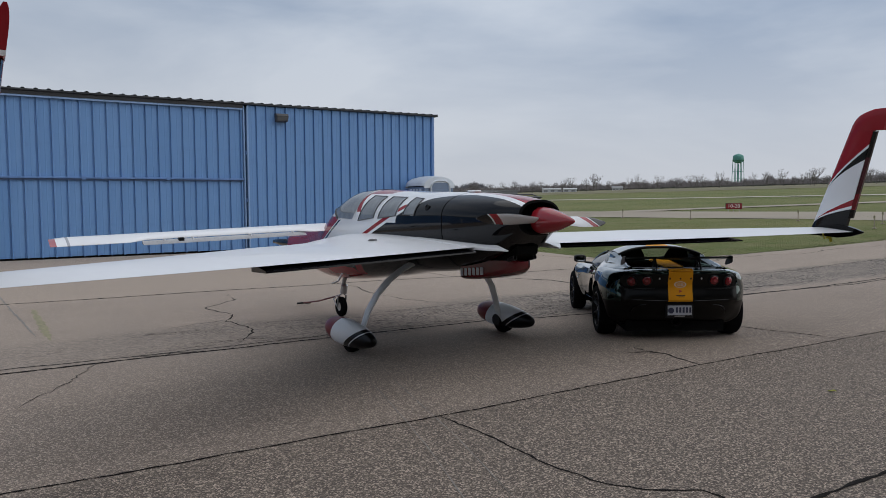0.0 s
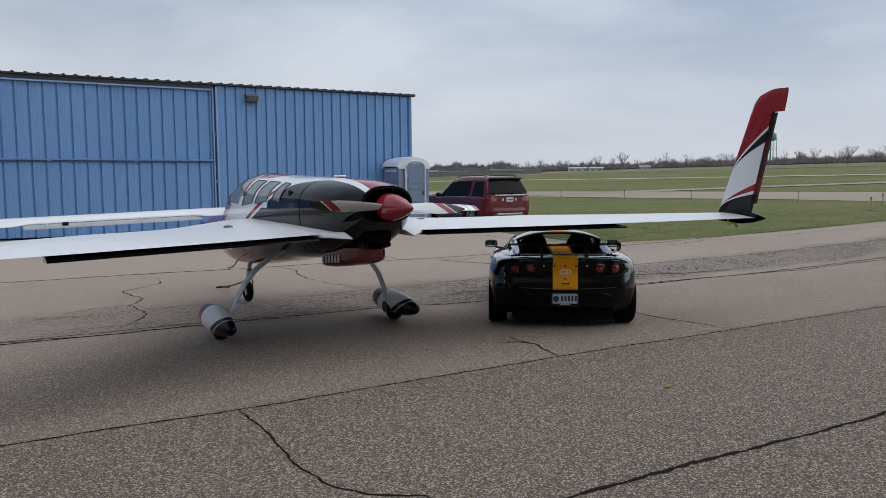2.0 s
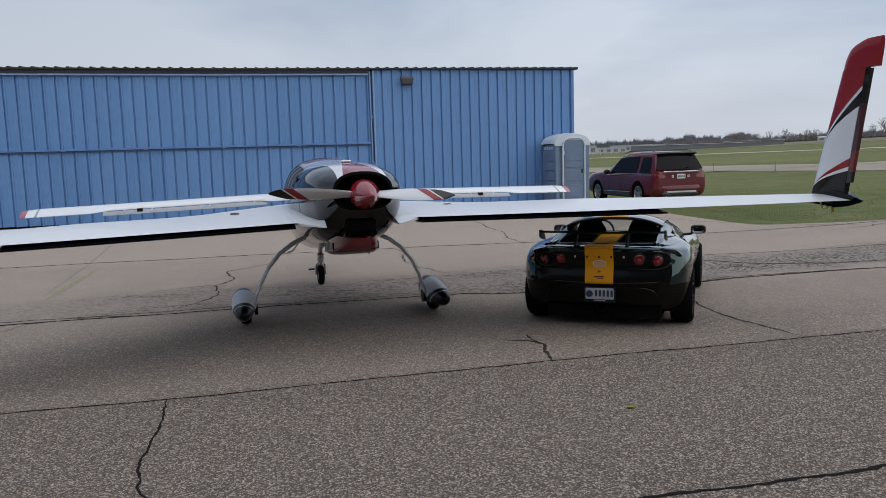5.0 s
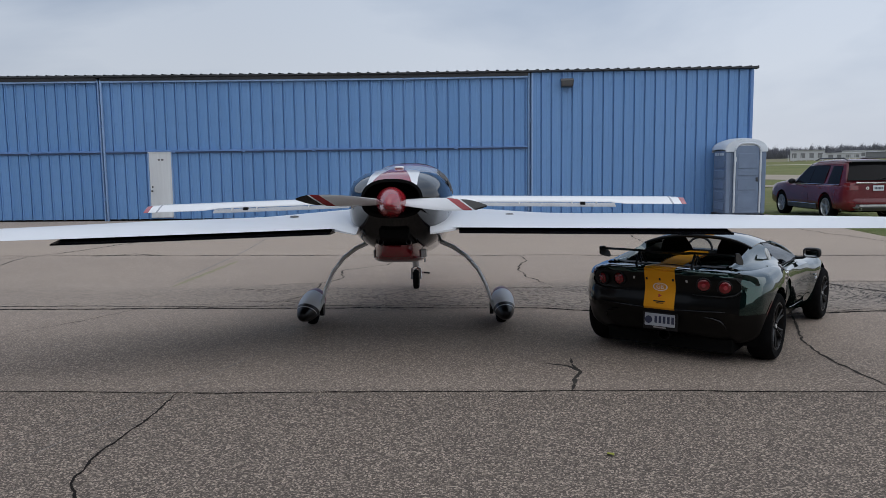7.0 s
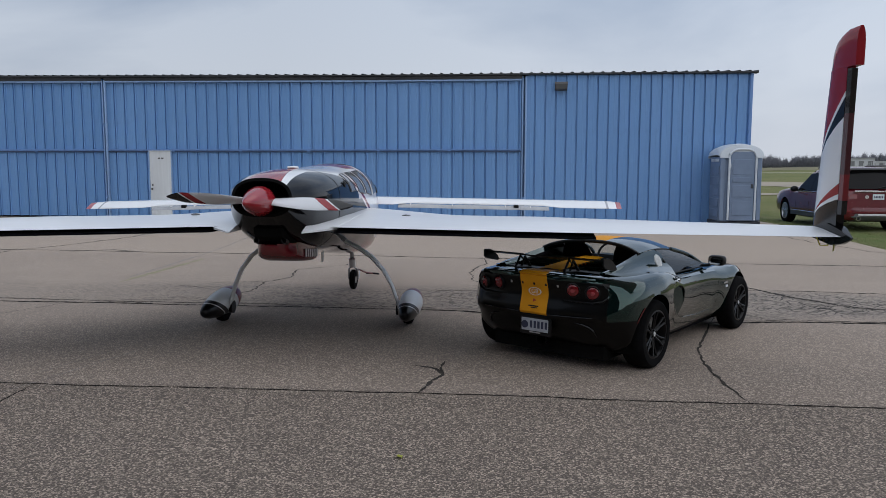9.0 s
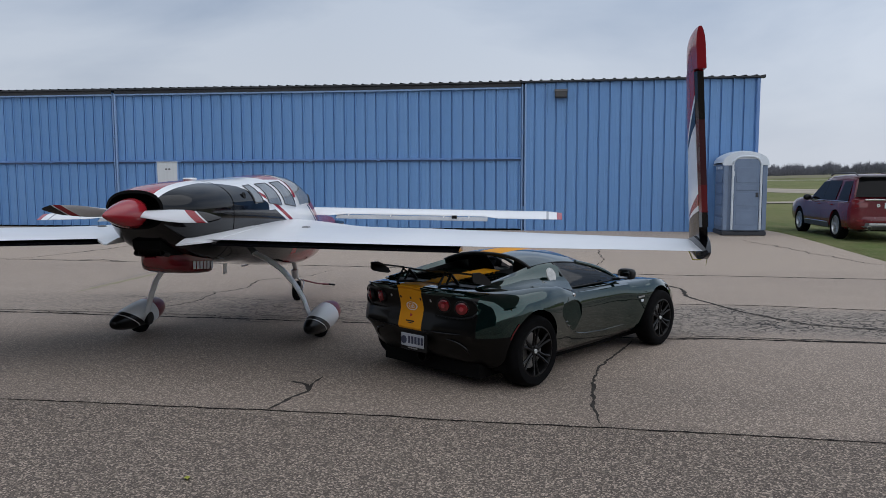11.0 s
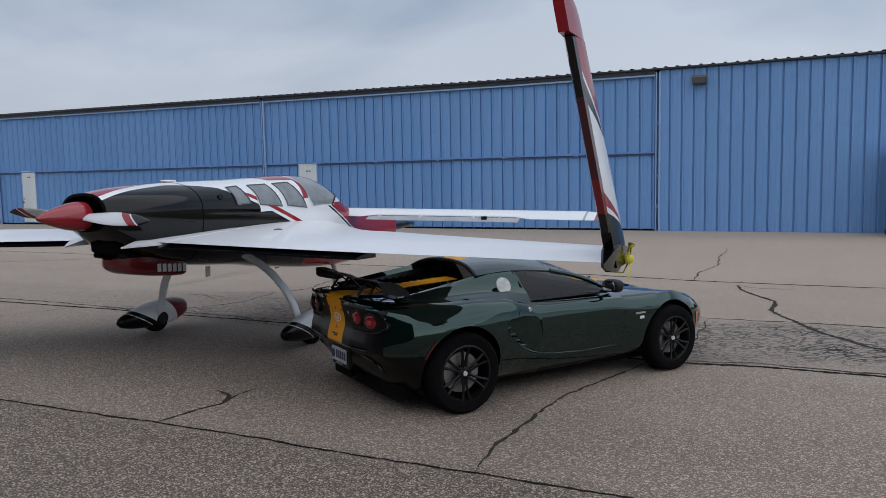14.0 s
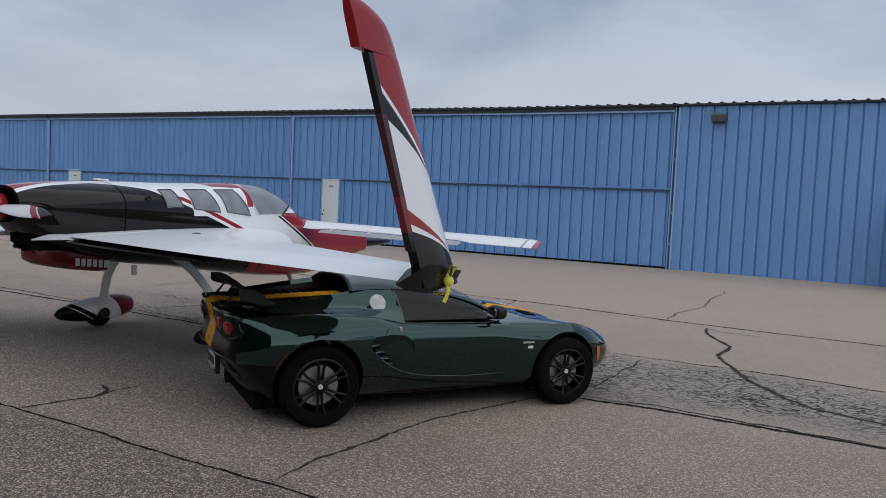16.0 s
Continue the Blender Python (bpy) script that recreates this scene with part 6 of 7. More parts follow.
part("oval_badge", tail_disc(0, 0.672, 0.070, 0.038, 0.003, 0.84), SIGNWHITE, car, "white oval ring on the stripe")
tail_text("GB", 0, 0.672, 0.058, SIGNWHITE, "badge_letters")
part("red_badge", tail_disc(0, 0.592, 0.024, 0.020, 0.003, 0.0, 3), plain("red_enamel", (0.35, 0.02, 0.012), 0.3), car)
part("badge_bar", tail_disc(0, 0.540, 0.055, 0.006, 0.003, 0.0, 16, 0.3), BLACKPLASTIC, car)
part("badge_bar", tail_disc(0.008, 0.525, 0.036, 0.004, 0.003, 0.0, 16, 0.3), BLACKPLASTIC, car)
for k, x in enumerate((-0.25, -0.125, 0.0, 0.125, 0.25)):
    part("tail_letter_bar", tail_disc(x, 0.745, 0.010, 0.012, 0.003, 0.0, 12, 0.4), ALU if abs(x) > 0.2 else BLACKPLASTIC, car)

DARKMIRROR = plain("tinted_mirror_glass", (0.16, 0.17, 0.18), 0.1, metal=1.0)


# cabin
def roof_pt(u, v):
    """u: -1..1 across, v: 0 rear edge .. 1 front header."""
    y = 0.39 + 0.72 * v
    w = 0.565 - 0.035 * v - 0.02 * (1 - v)
    z = 1.062 + 0.030 * math.sin(math.pi * min(1, v * 0.9 + 0.1)) - 0.012 * v
    return Vector((w * u, y - 0.06 * u * u * (1 - v) + 0.04 * (1 - abs(u)) * v, z - 0.095 * abs(u) ** 2.8))


roof_bm = grid([[roof_pt(-1 + 2 * i / 20, j / 12) for j in range(13)] for i in range(21)])
part("roof_panel", roof_bm, CARPAINT, car, "green roof with yellow stripe", 60)
part("roof_lining", grid([[roof_pt(-0.96 + 1.92 * i / 10, 0.03 + 0.94 * j / 6) - Vector((0, 0, 0.02)) for j in range(7)] for i in range(11)]), DARKGAP, car)
header = [roof_pt(-1 + 2 * i / 20, 1) for i in range(21)]
cowl = [Vector((0.66 * u, 1.82 - 0.13 * abs(u) ** 2.2, 0.752 - 0.012 * abs(u))) for u in [-1 + 2 * i / 20 for i in range(21)]]
ws = []
for h, c in zip(header, cowl):
    ws.append([h.lerp(c, k / 8) + Vector((0, 0.03, 0.022)) * math.sin(math.pi * k / 8) for k in range(9)])
part("windscreen", grid(ws), CLEARGLASS, car, "raked clear windscreen", 70)
for s in (-1, 1):
    i = 20 if s > 0 else 0
    part("a_pillar", tube([p + Vector((0, 0, 0.004)) for p in ws[i]], 0.020, 8), CARPAINT, car)
    e = lambda v: roof_pt(s, v) + Vector((s * 0.004, 0, -0.004))
    top = [e(0.46 + 0.54 * k / 8) for k in range(9)]
    bot = [Vector((s * (0.690 + 0.002 * k), 0.735 + 0.94 * k / 8, 0.748 - 0.004 * k / 8)) for k in range(9)]
    part("side_window", grid([[a.lerp(b, j / 5) + Vector((s * 0.014 * math.sin(math.pi * j / 5), 0, 0)) for j in range(6)] for a, b in zip(top, bot)]), CARGLASS, car, "dark tinted side window", 70)
    part("window_seal", tube(bot, 0.008, 6), BLACKPLASTIC, car)
    part("window_seal", tube([top[0], top[0].lerp(bot[0], 0.5) + Vector((s * 0.024, 0, 0)), bot[0]], 0.008, 6), BLACKPLASTIC, car)
    part("window_seal", tube(top, 0.008, 6), BLACKPLASTIC, car)
    # sail panel from roof to rear deck
    outer = [Vector((s * x, y, z)) for x, y, z in ((0.762, 0.73, 0.735), (0.79, 0.55, 0.775), (0.80, 0.35, 0.803), (0.79, 0.15, 0.815), (0.765, -0.05, 0.815), (0.715, -0.25, 0.822), (0.63, -0.42, 0.842))]
    mid_ = [Vector((s * x, y, z)) for x, y, z in ((0.635, 0.73, 0.87), (0.612, 0.54, 0.873), (0.605, 0.34, 0.872), (0.61, 0.14, 0.868), (0.615, -0.06, 0.862), (0.605, -0.26, 0.858), (0.575, -0.42, 0.854))]
    inner = [e(0.48), e(0.20)] + [Vector((s * x, y, z)) for x, y, z in ((0.525, 0.34, 0.978), (0.54, 0.15, 0.950), (0.55, -0.06, 0.920), (0.555, -0.26, 0.890), (0.55, -0.42, 0.864))]
    lip_in = [p + Vector((-s * 0.05, 0, -0.035)) for p in inner]
    down = [Vector((s * 0.47, p.y, max(0.80, p.z - 0.24))) for p in inner]
    part("sail_panel", grid([[a, a.lerp(b, 0.5) + Vector((s * 0.012, 0, 0.008)), b, b.lerp(c, 0.5) + Vector((s * 0.012, 0, 0.010)), c, d] for a, b, c, d in zip(outer, mid_, inner, lip_in)]), CARPAINT, car, "green buttress behind the door", 60)
    part("buttress_inside", grid([[c, d] for c, d in zip(lip_in, down)]), BLACKPLASTIC, car)
    part("shoulder_grille", sheet(lambda x, y: Vector((s * x, y, car_deck(y, x) + 0.006)), [(0.66, 0.10), (0.76, 0.12)], [(0.58, -0.34), (0.61, -0.36)], 8, 4), DARKGAP, car)
    # roundel on the buttress
    o = Vector((s * 0.652, 0.525, 0.890))
    nrm = Vector((s * 0.93, 0.02, 0.36)).normalized()
    part("roundel", lathe([(0, 0.010), (0.068, 0.008), (0.072, 0.0)], 28, Matrix.Translation(o) @ nrm.to_track_quat("Z", "Y").to_matrix().to_4x4()), ROUNDEL, car, "silver-white round badge")
    # mirror
    part("mirror_arm", tube([(s * 0.70, 1.56, 0.755), (s * 0.78, 1.54, 0.765), (s * 0.84, 1.52, 0.80)], 0.016, 8), BLACKPLASTIC, car)
    mb = bmesh.new()
    bmesh.ops.create_uvsphere(mb, u_segments=18, v_segments=12, radius=1.0, matrix=Matrix.Identity(4))
    for v in mb.verts:
        x, y, z = v.co
        v.co = Vector((s * 0.875 + 0.092 * math.copysign(abs(x) ** 0.6, x), 1.53 + 0.07 * y, 0.825 + 0.056 * math.copysign(abs(z) ** 0.55, z)))
        v.co.y = max(v.co.y, 1.488)
    mirror = part("door_mirror", mb, BLACKPLASTIC, car, "black door mirror", 50)
    part("mirror_glass", box(s * 0.875, 1.486, 0.825, 0.14, 0.004, 0.078, 0.018), DARKMIRROR, mirror)
    # seat
    seat = [[(s * 0.30 + 0.19 * math.cos(a) * k, 0.70 - 0.14 * h, 0.70 + 0.34 * h + 0.05 * math.sin(a) * k) for a in [math.pi * j / 8 for j in range(9)]] for h, k in ((0, 1), (0.4, 1.0), (0.7, 0.85), (0.95, 0.6), (1.0, 0.2))]
    part("seat", grid(seat), plain("dark_seat_cloth", (0.03, 0.028, 0.03), 0.8), car)
part("rear_window_frame", tube([roof_pt(-1 + 2 * i / 16, 0) - Vector((0, 0.0, 0.012)) for i in range(17)], 0.018, 8), BLACKPLASTIC, car)
part("cabin_tray", grid([[(-0.62, 0.60, 0.79), (0.62, 0.60, 0.79)], [(-0.66, 0.80, 0.752), (0.66, 0.80, 0.752)], [(-0.64, 1.60, 0.757), (0.64, 1.60, 0.757)]]), DARKGAP, car)
part("dashboard", grid([[(-0.60, 1.46, 0.74), (0.60, 1.46, 0.74)], [(-0.60, 1.48, 0.80), (0.60, 1.48, 0.80)], [(-0.56, 1.72, 0.79), (0.56, 1.72, 0.79)]]), BLACKPLASTIC, car)
part("steering_wheel", tube([(-0.30 + 0.15 * math.cos(a), 1.36 + 0.05 * math.sin(a), 0.80 + 0.15 * math.sin(a)) for a in [2 * math.pi * k / 20 for k in range(21)]], 0.014, 6), BLACKPLASTIC, car)
# engine cover: dark tray, louvres and the stripe
part("engine_tray", grid([[(-0.53, 0.46, 0.862), (0.53, 0.46, 0.862)], [(-0.54, 0.2, 0.862), (0.54, 0.2, 0.862)], [(-0.55, -0.2, 0.852), (0.55, -0.2, 0.852)], [(-0.52, -0.40, 0.850), (0.52, -0.40, 0.850)]]), BLACKPLASTIC, car)
for s in (-1, 1):
    for k in range(9):
        y = 0.33 - 0.072 * k
        z = 0.884 - 0.0035 * k
        part("louvre", grid([[(s * 0.13, y + 0.028, z - 0.014), (s * 0.50, y + 0.028, z - 0.014)], [(s * 0.13, y - 0.022, z + 0.010), (s * 0.50, y - 0.022, z + 0.010)], [(s * 0.13, y - 0.026, z - 0.004), (s * 0.50, y - 0.026, z - 0.004)]]), CARPAINT, car)
    part("cover_edge", tube([(s * 0.51, 0.40, 0.885), (s * 0.52, 0.0, 0.870), (s * 0.53, -0.40, 0.853)], 0.016, 6), CARPAINT, car)
part("cover_stripe", grid([[(x * 0.118, y, z - 0.008 * abs(x) ** 4) for x in (-1.0, -0.8, 0, 0.8, 1.0)] for y, z in ((0.42, 0.905), (0.20, 0.896), (-0.05, 0.884), (-0.30, 0.868), (-0.42, 0.860))]), YELLOW, car, "yellow stripe on the engine cover")
# rear wing
blade = []
for k in range(41):
    x = -0.64 + 1.28 * k / 40
    dz = -0.010 * ramp01((0.23 - abs(x)) / 0.07)
    blade.append([(x, -0.42, 0.968 + dz), (x, -0.45, 0.979 + dz), (x, -0.51, 0.988 + dz), (x, -0.565, 1.002 + dz), (x, -0.562, 0.994 + dz), (x, -0.50, 0.977 + dz), (x, -0.45, 0.966 + dz)])
wing_ob = part("rear_wing", grid(blade, closed=True, cap=True), BLACKPLASTIC, car, "black rear wing on triangular struts", 50)
for s in (-1, 1):
    leafy = [(-0.585, 1.010), (-0.585, 0.945), (-0.56, 0.925), (-0.46, 0.900), (-0.37, 0.885), (-0.34, 0.895), (-0.37, 0.935), (-0.44, 0.985), (-0.50, 1.008)]
    part("end_plate", grid([[(s * 0.638, y, z) for y, z in leafy], [(s * 0.652, y, z) for y, z in leafy]], closed=True, cap=True), BLACKPLASTIC, wing_ob)
    for truss in ([(-0.60, 0.866), (-0.52, 0.972), (-0.36, 0.850), (-0.60, 0.866)], [(-0.44, 0.955), (-0.50, 0.865)], [(-0.44, 0.955), (-0.34, 0.852)]):
        part("wing_strut", tube([(s * 0.265, y, z) for y, z in truss], 0.012, 6), BLACKPLASTIC, wing_ob)
# bonnet vents and wiper
for s in (-1, 1):
    part("bonnet_vent", sheet(lambda x, y: Vector((s * x, y, car_deck(y, x) + 0.005)), [(0.20, 2.10), (0.44, 2.10)], [(0.22, 2.26), (0.40, 2.28)], 6, 4), DARKGAP, car)
part("wiper", tube([(0.05, 1.84, 0.775), (0.30, 1.74, 0.815), (0.50, 1.60, 0.86)], 0.008, 6), BLACKPLASTIC, car)


def wheel(parent, x, y, z, r, width, rim, side, spokes, rim_mat, disc_mat, name="wheel"):
    """A road wheel: tyre, rim barrel, twin spokes, hub and brake disc, its outer face on the given side."""
    m = Matrix.Translation((x, y, z)) @ Matrix.Rotation(radians(90 * side), 4, "Y")
    h = width / 2
    w = part(name, lathe([(rim, -h * 0.92), (rim + 0.02, -h), (r - 0.03, -h), (r - 0.008, -h * 0.82), (r, -h * 0.5), (r, h * 0.5), (r - 0.008, h * 0.82), (r - 0.03, h), (rim + 0.02, h), (rim, h * 0.92)], 48, m), RUBBER, parent, "black road tyre")
    part("rim_barrel", lathe([(rim + 0.003, h * 0.92), (rim - 0.012, h * 0.95), (rim - 0.022, h * 0.80), (rim - 0.03, -h * 0.9)], 40, m), rim_mat, w)
    part("brake_disc", lathe([(0.05, 0.0), (rim * 0.70, 0.0), (rim * 0.70, -0.022), (0.05, -0.022)], 36, m @ Matrix.Translation((0, 0, h * 0.25))), disc_mat, w)
    part("rim_back", lathe([(0, 0), (rim - 0.028, 0)], 24, m @ Matrix.Translation((0, 0, -h * 0.35))), DARKGAP, w)
    for k in range(spokes):
        for d in (-1, 1):
            a = 2 * math.pi * k / spokes
            q = Vector((-math.sin(a), math.cos(a), 0))
            e = Vector((math.cos(a), math.sin(a), 0))
            p0 = e * 0.045 + q * d * 0.012 + Vector((0, 0, h * 0.62))
            p1 = e * (rim * 0.6) + q * d * 0.018 + Vector((0, 0, h * 0.74))
            p2 = e * (rim - 0.012) + q * d * 0.036 + Vector((0, 0, h * 0.84))
            part("spoke", tube([m @ p0, m @ p1, m @ p2], [0.014, 0.011, 0.013], 6), rim_mat, w)
    part("hub", lathe([(0.060, h * 0.5), (0.060, h * 0.66), (0.045, h * 0.74), (0.0, h * 0.74)], 24, m), rim_mat, w)
    part("centre_cap", lathe([(0.021, h * 0.74), (0.019, h * 0.74 + 0.008), (0, h * 0.74 + 0.010)], 18, m), ROUNDEL, w)
    for k in range(4):
        a = 2 * math.pi * k / 4 + 0.4
        part("wheel_nut", lathe([(0.009, 0), (0.009, 0.016), (0, 0.018)], 8, m @ Matrix.Translation((0.040 * math.cos(a), 0.040 * math.sin(a), h * 0.70))), rim_mat, w)
    return w


for wy, wz, wr, wx, ww, rim_r in WHEELS:
    for s in (-1, 1):
        wheel(car, s * wx, wy, wz, wr, ww, rim_r, s, 6, BLACKRIM, DISC)
part("underside", box(0, 1.1, 0.135, 1.20, 3.1, 0.13), DARKGAP, car)

# ---- parked estate car ----
PRIVACY = plain("privacy_glass", (0.006, 0.006, 0.007), 0.08, spec=0.14)
suv = thing("suv", pose(16.28, 21.87, gz(16.2, 22.5) - 0.02, 0, 0, 2.0), "maroon seven-seat sport utility vehicle parked on the grass", "car")
SUV = [
    S(-0.985, 0.42, 0.60, 0.76, 0.46, 0.80, 0.62, 0.79, 1.00, 0.58, 1.10, 1.12),
    S(-0.94, 0.34, 0.70, 0.88, 0.42, 0.93, 0.66, 0.90, 1.04, 0.62, 1.14, 1.15),
    S(-0.75, 0.28, 0.75, 0.95, 0.38, 0.985, 0.70, 0.945, 1.00, 0.65, 1.09, 1.10),
    S(-0.2, 0.25, 0.75, 0.97, 0.36, 1.0, 0.72, 0.955, 1.01, 0.65, 1.10, 1.10),
    S(1.0, 0.24, 0.75, 0.96, 0.35, 0.985, 0.70, 0.95, 1.00, 0.65, 1.08, 1.08),
    S(2.2, 0.24, 0.75, 0.96, 0.35, 0.985, 0.70, 0.945, 0.99, 0.65, 1.07, 1.08),
    S(2.6, 0.25, 0.75, 0.96, 0.36, 0.99, 0.72, 0.95, 1.03, 0.66, 1.14, 1.16),
    S(3.2, 0.27, 0.72, 0.94, 0.38, 0.975, 0.72, 0.92, 1.02, 0.62, 1.10, 1.12),
    S(3.75, 0.32, 0.66, 0.88, 0.42, 0.92, 0.68, 0.84, 0.95, 0.58, 1.03, 1.05),
    S(3.98, 0.38, 0.50, 0.70, 0.45, 0.74, 0.66, 0.68, 0.86, 0.46, 0.93, 0.94),
]
skin, suv_side, suv_deck = car_skin(SUV, 24, 70)
sb = part("body", skin, MAROON, suv, "glossy maroon bodywork", 50)
carve(sb, [arch_cutter(wy, 0.385, 0.43, *((0.62, 1.2) if s > 0 else (-1.2, -0.62))) for wy in (0.0, 2.87) for s in (-1, 1)])


def cab_ring(y, z0, zt, w0, wt_):
    return [(-w0, y, z0), (-w0 * 0.99, y, z0 + 0.04), (-(w0 * 0.35 + wt_ * 0.65), y, z0 + (zt - z0) * 0.62), (-wt_ - 0.02, y, zt - 0.09), (-wt_ + 0.06, y, zt - 0.02), (-wt_ * 0.5, y, zt + 0.015), (0, y, zt + 0.02),
            (wt_ * 0.5, y, zt + 0.015), (wt_ - 0.06, y, zt - 0.02), (wt_ + 0.02, y, zt - 0.09), (w0 * 0.35 + wt_ * 0.65, y, z0 + (zt - z0) * 0.62), (w0 * 0.99, y, z0 + 0.04), (w0, y, z0)]


cabin = [cab_ring(-0.93, 1.00, 1.06, 0.88, 0.84), cab_ring(-0.80, 1.00, 1.40, 0.90, 0.79), cab_ring(-0.66, 1.0, 1.68, 0.92, 0.72), cab_ring(-0.40, 1.0, 1.735, 0.925, 0.70), cab_ring(0.3, 1.0, 1.76, 0.925, 0.69),
         cab_ring(1.1, 1.0, 1.745, 0.92, 0.68), cab_ring(1.6, 1.0, 1.67, 0.915, 0.66), cab_ring(2.0, 1.0, 1.44, 0.90, 0.70), cab_ring(2.45, 1.0, 1.10, 0.88, 0.78)]
part("upper_body", grid(cabin, cap=False), MAROON, suv, "", 45)


def suv_glass(y, z, s):
    a = (z - 1.04) / (1.64 - 1.04)
    return Vector((s * (0.925 - 0.205 * max(0, a) ** 1.15), y, z))


for s in (-1, 1):
    for poly in ([(-0.66, 1.06), (0.02, 1.06), (0.02, 1.58), (-0.50, 1.58)], [(0.22, 1.06), (1.10, 1.06), (1.06, 1.60), (0.22, 1.60)], [(1.12, 1.06), (2.06, 1.06), (1.50, 1.56), (1.08, 1.60)]):
        part("side_window", sheet(lambda y, z: suv_glass(y, z, s), [poly[0], poly[1]], [poly[3], poly[2]], 6, 5), PRIVACY, suv, "dark tinted side window")
    part("window_trim", tube([suv_glass(y, 1.04, s) for y in (-0.66, 0, 1, 2.1)], 0.012, 6), CHROME, suv)
    part("roof_rail", tube([(s * 0.66, -0.55, 1.74), (s * 0.66, -0.35, 1.80), (s * 0.65, 1.05, 1.80), (s * 0.64, 1.3, 1.74)], 0.02, 8), GREYPLASTIC, suv)
    part("lower_cladding", grid([[(s * (suv_side(y, 0.36) + 0.012), y, 0.30), (s * (suv_side(y, 0.45) + 0.010), y, 0.45)] for y in (0.5, 1.0, 1.5, 2.0, 2.4)]), GREYPLASTIC, suv)
    part("sill_trim", tube([(s * (suv_side(y, 0.42) + 0.02), y, 0.44) for y in (0.5, 1.4, 2.35)], 0.014, 6), CHROME, suv)
    for y in (0.09, 1.07, 2.02):
        part("door_seam", tube([(s * (suv_side(y, z) + 0.0), y, z) for z in (0.46, 0.7, 0.95, 1.02)], 0.005, 5), DARKGAP, suv)
    for y in (0.25, 1.2):
        part("door_handle", tube([(s * 0.965, y, 0.93), (s * 0.992, y + 0.04, 0.935), (s * 0.992, y + 0.15, 0.935), (s * 0.965, y + 0.19, 0.93)], 0.012, 6), MAROON, suv)
    mb = bmesh.new()
    bmesh.ops.create_uvsphere(mb, u_segments=14, v_segments=10, radius=1.0, matrix=Matrix.Translation((s * 1.05, 2.0, 1.10)) @ Matrix.Diagonal((0.12, 0.07, 0.09, 1)))
    part("door_mirror", mb, BLACKPLASTIC, suv)
    part("mirror_arm", tube([(s * 0.90, 2.0, 1.04), (s * 1.0, 2.0, 1.06)], 0.03, 8), BLACKPLASTIC, suv)
    tl = [[(s * (0.56 + 0.36 * j / 6), -0.962 + 0.30 * max(0, j / 6 - 0.55) ** 1.6 + 0.02 * k, 0.90 + 0.20 * k) for j in range(7)] for k in (0, 1)]
    part("tail_lamp", grid([[Vector(p) + Vector((0, -0.035, 0)) for p in r] for r in tl]), LAMPRED, suv, "red wraparound tail lamp")
    part("exhaust", lathe([(0.055, 0.0), (0.06, 0.12), (0.05, 0.12), (0.045, 0.0)], 16, pose(s * 0.52, -0.93, 0.36, 90)), CHROME, suv)
    part("reflector", box(s * 0.72, -0.985, 0.55, 0.20, 0.02, 0.05, 0.005), LAMPRED, suv)
part("rear_window", grid([[(x * (0.84 - 0.17 * k), -0.985 + 0.255 * k + (0.05 * abs(x) ** 2), 1.17 + 0.50 * k) for x in (-1, -0.6, 0, 0.6, 1)] for k in (0, 0.5, 1)]), PRIVACY, suv, "dark rear window", 60)
part("roof_spoiler", grid([[(x * 0.70, -0.55, 1.735), (x * 0.70, -0.80, 1.715), (x * 0.69, -0.83, 1.69), (x * 0.68, -0.72, 1.63)] for x in (-1, -0.5, 0, 0.5, 1)]), BLACKPLASTIC, suv, "", 40)
part("tailgate_bar", box(0, -1.005, 1.10, 1.26, 0.03, 0.045, 0.01), CHROME, suv, "chrome tailgate bar")
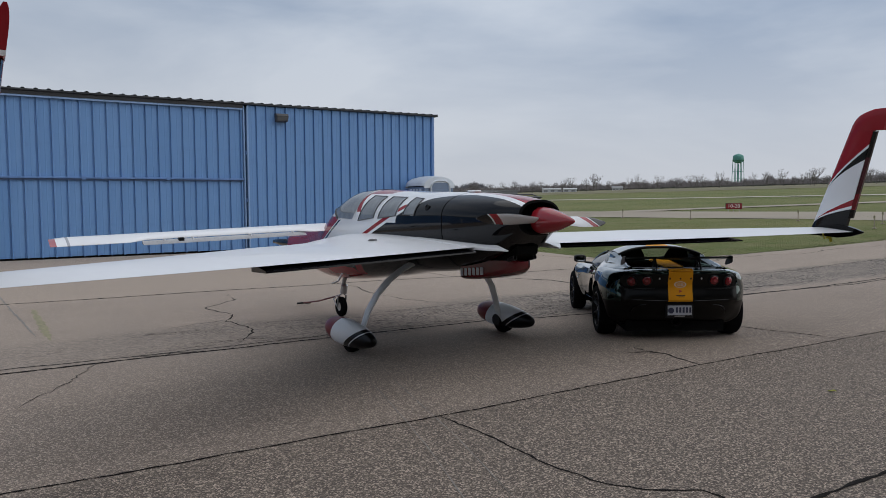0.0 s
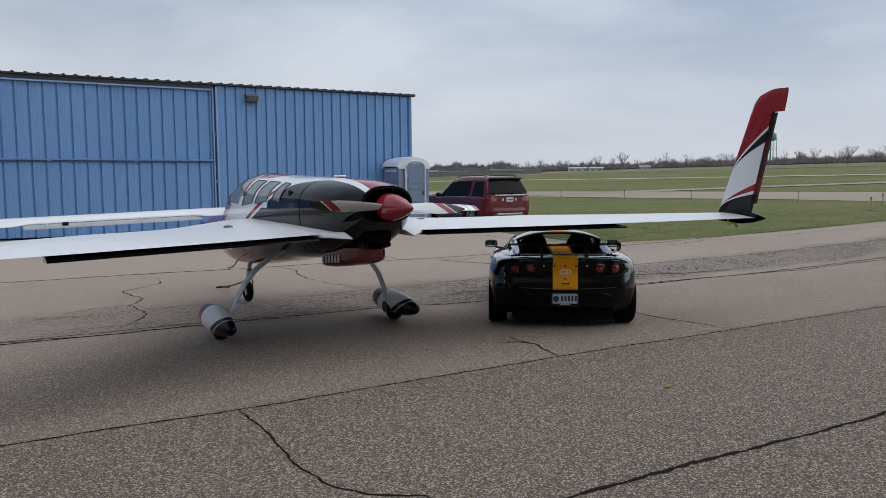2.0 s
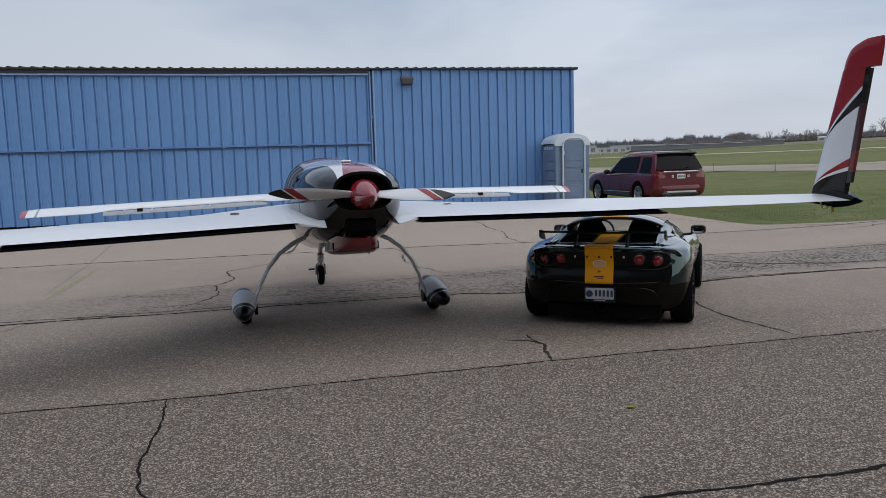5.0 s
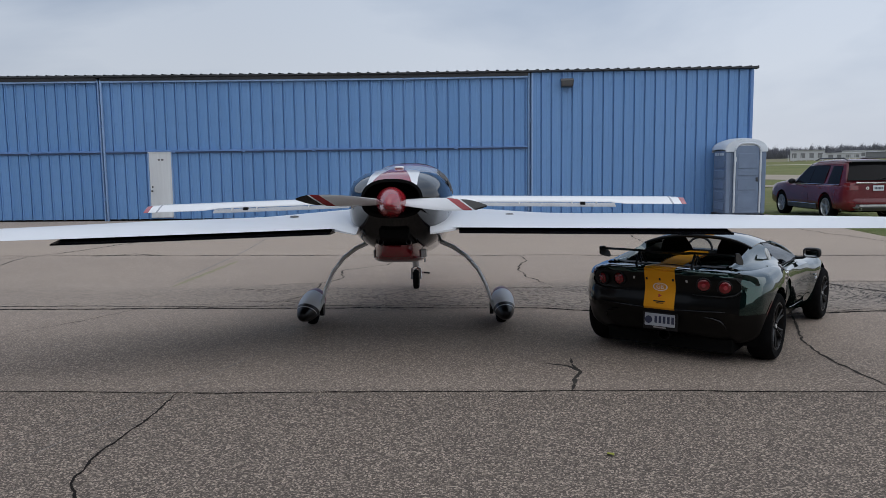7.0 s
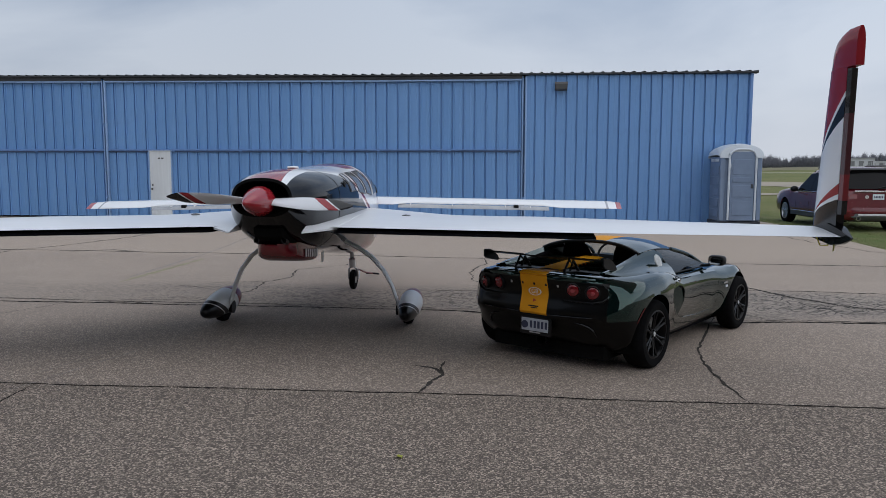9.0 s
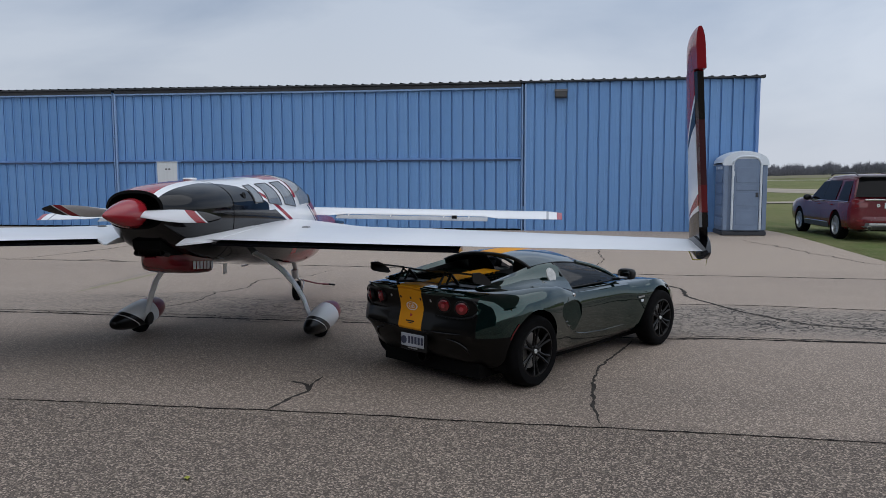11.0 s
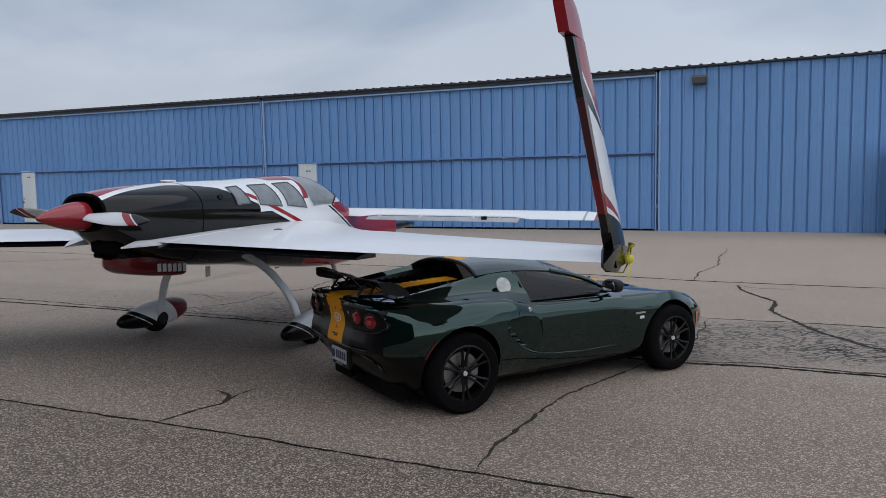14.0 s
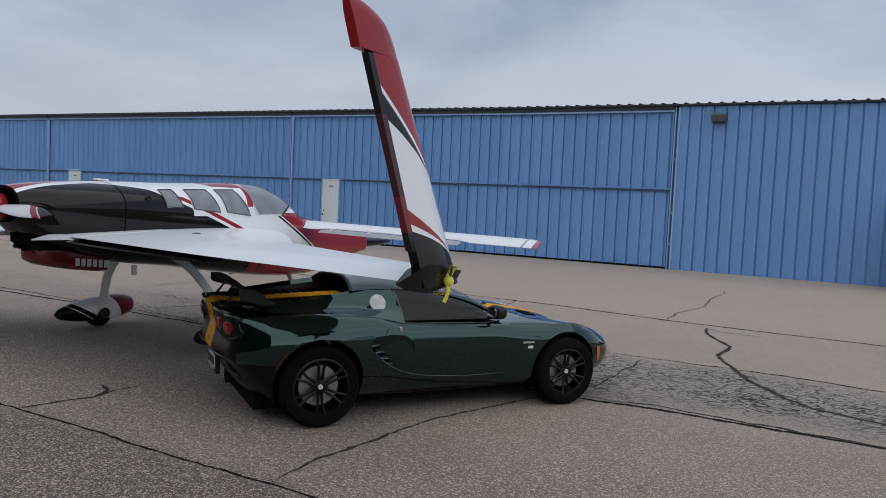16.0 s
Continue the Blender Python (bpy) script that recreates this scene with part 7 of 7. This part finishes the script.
sp = part("number_plate", box(0, -1.012, 0.95, 0.305, 0.012, 0.15, 0.004), PLATE, suv, "pale number plate with dark bars")
for k in range(6):
    part("plate_bar", box(-0.10 + 0.04 * k, -1.02, 0.95, 0.025, 0.004, 0.06), PLATEINK, sp)
for x in (-0.30, 0.27):
    part("tailgate_sticker", lathe([(0.022, 0.006), (0.045, 0.006), (0.045, 0)], 8, pose(x, -1.002, 0.95, 90)), SIGNWHITE, suv)
part("rear_bumper", grid([[(x, -1.03 + 0.24 * abs(x / 0.96) ** 4, 0.66), (x, -1.055 + 0.24 * abs(x / 0.96) ** 4, 0.60), (x, -1.045 + 0.24 * abs(x / 0.96) ** 4, 0.50), (x, -0.95 + 0.2 * abs(x / 0.96) ** 4, 0.46)] for x in [-0.94 + 1.88 * k / 14 for k in range(15)]]), MAROON, suv, "", 45)
part("bumper_cladding", grid([[(x, -1.02 + 0.22 * abs(x / 0.94) ** 4, 0.50), (x, -1.03 + 0.22 * abs(x / 0.94) ** 4, 0.40), (x, -0.90 + 0.2 * abs(x / 0.94) ** 4, 0.30)] for x in [-0.92 + 1.84 * k / 14 for k in range(15)]]), GREYPLASTIC, suv, "", 45)
part("skid_plate", box(0, -1.035, 0.455, 1.05, 0.03, 0.06, 0.01), ALU, suv)
part("rear_wiper", tube([(0.0, -1.00, 1.19), (0.2, -0.975, 1.25), (0.34, -0.97, 1.26)], 0.012, 6), BLACKPLASTIC, suv)
part("windscreen", grid([[(x * (0.74 - 0.10 * k), 2.42 - 0.78 * k - 0.12 * abs(x) ** 2, 1.12 + 0.53 * k) for x in (-1, -0.6, 0, 0.6, 1)] for k in (0, 0.5, 1)]), PRIVACY, suv, "", 60)
part("underside", box(0, 1.4, 0.34, 1.3, 4.4, 0.16), DARKGAP, suv)
RIMSILVER = plain("silver_alloy", (0.55, 0.56, 0.58), 0.3, metal=0.8)
for wy in (0.0, 2.87):
    for s in (-1, 1):
        wheel(suv, s * 0.86, wy, 0.385, 0.385, 0.245, 0.262, s, 5, RIMSILVER, DISC)
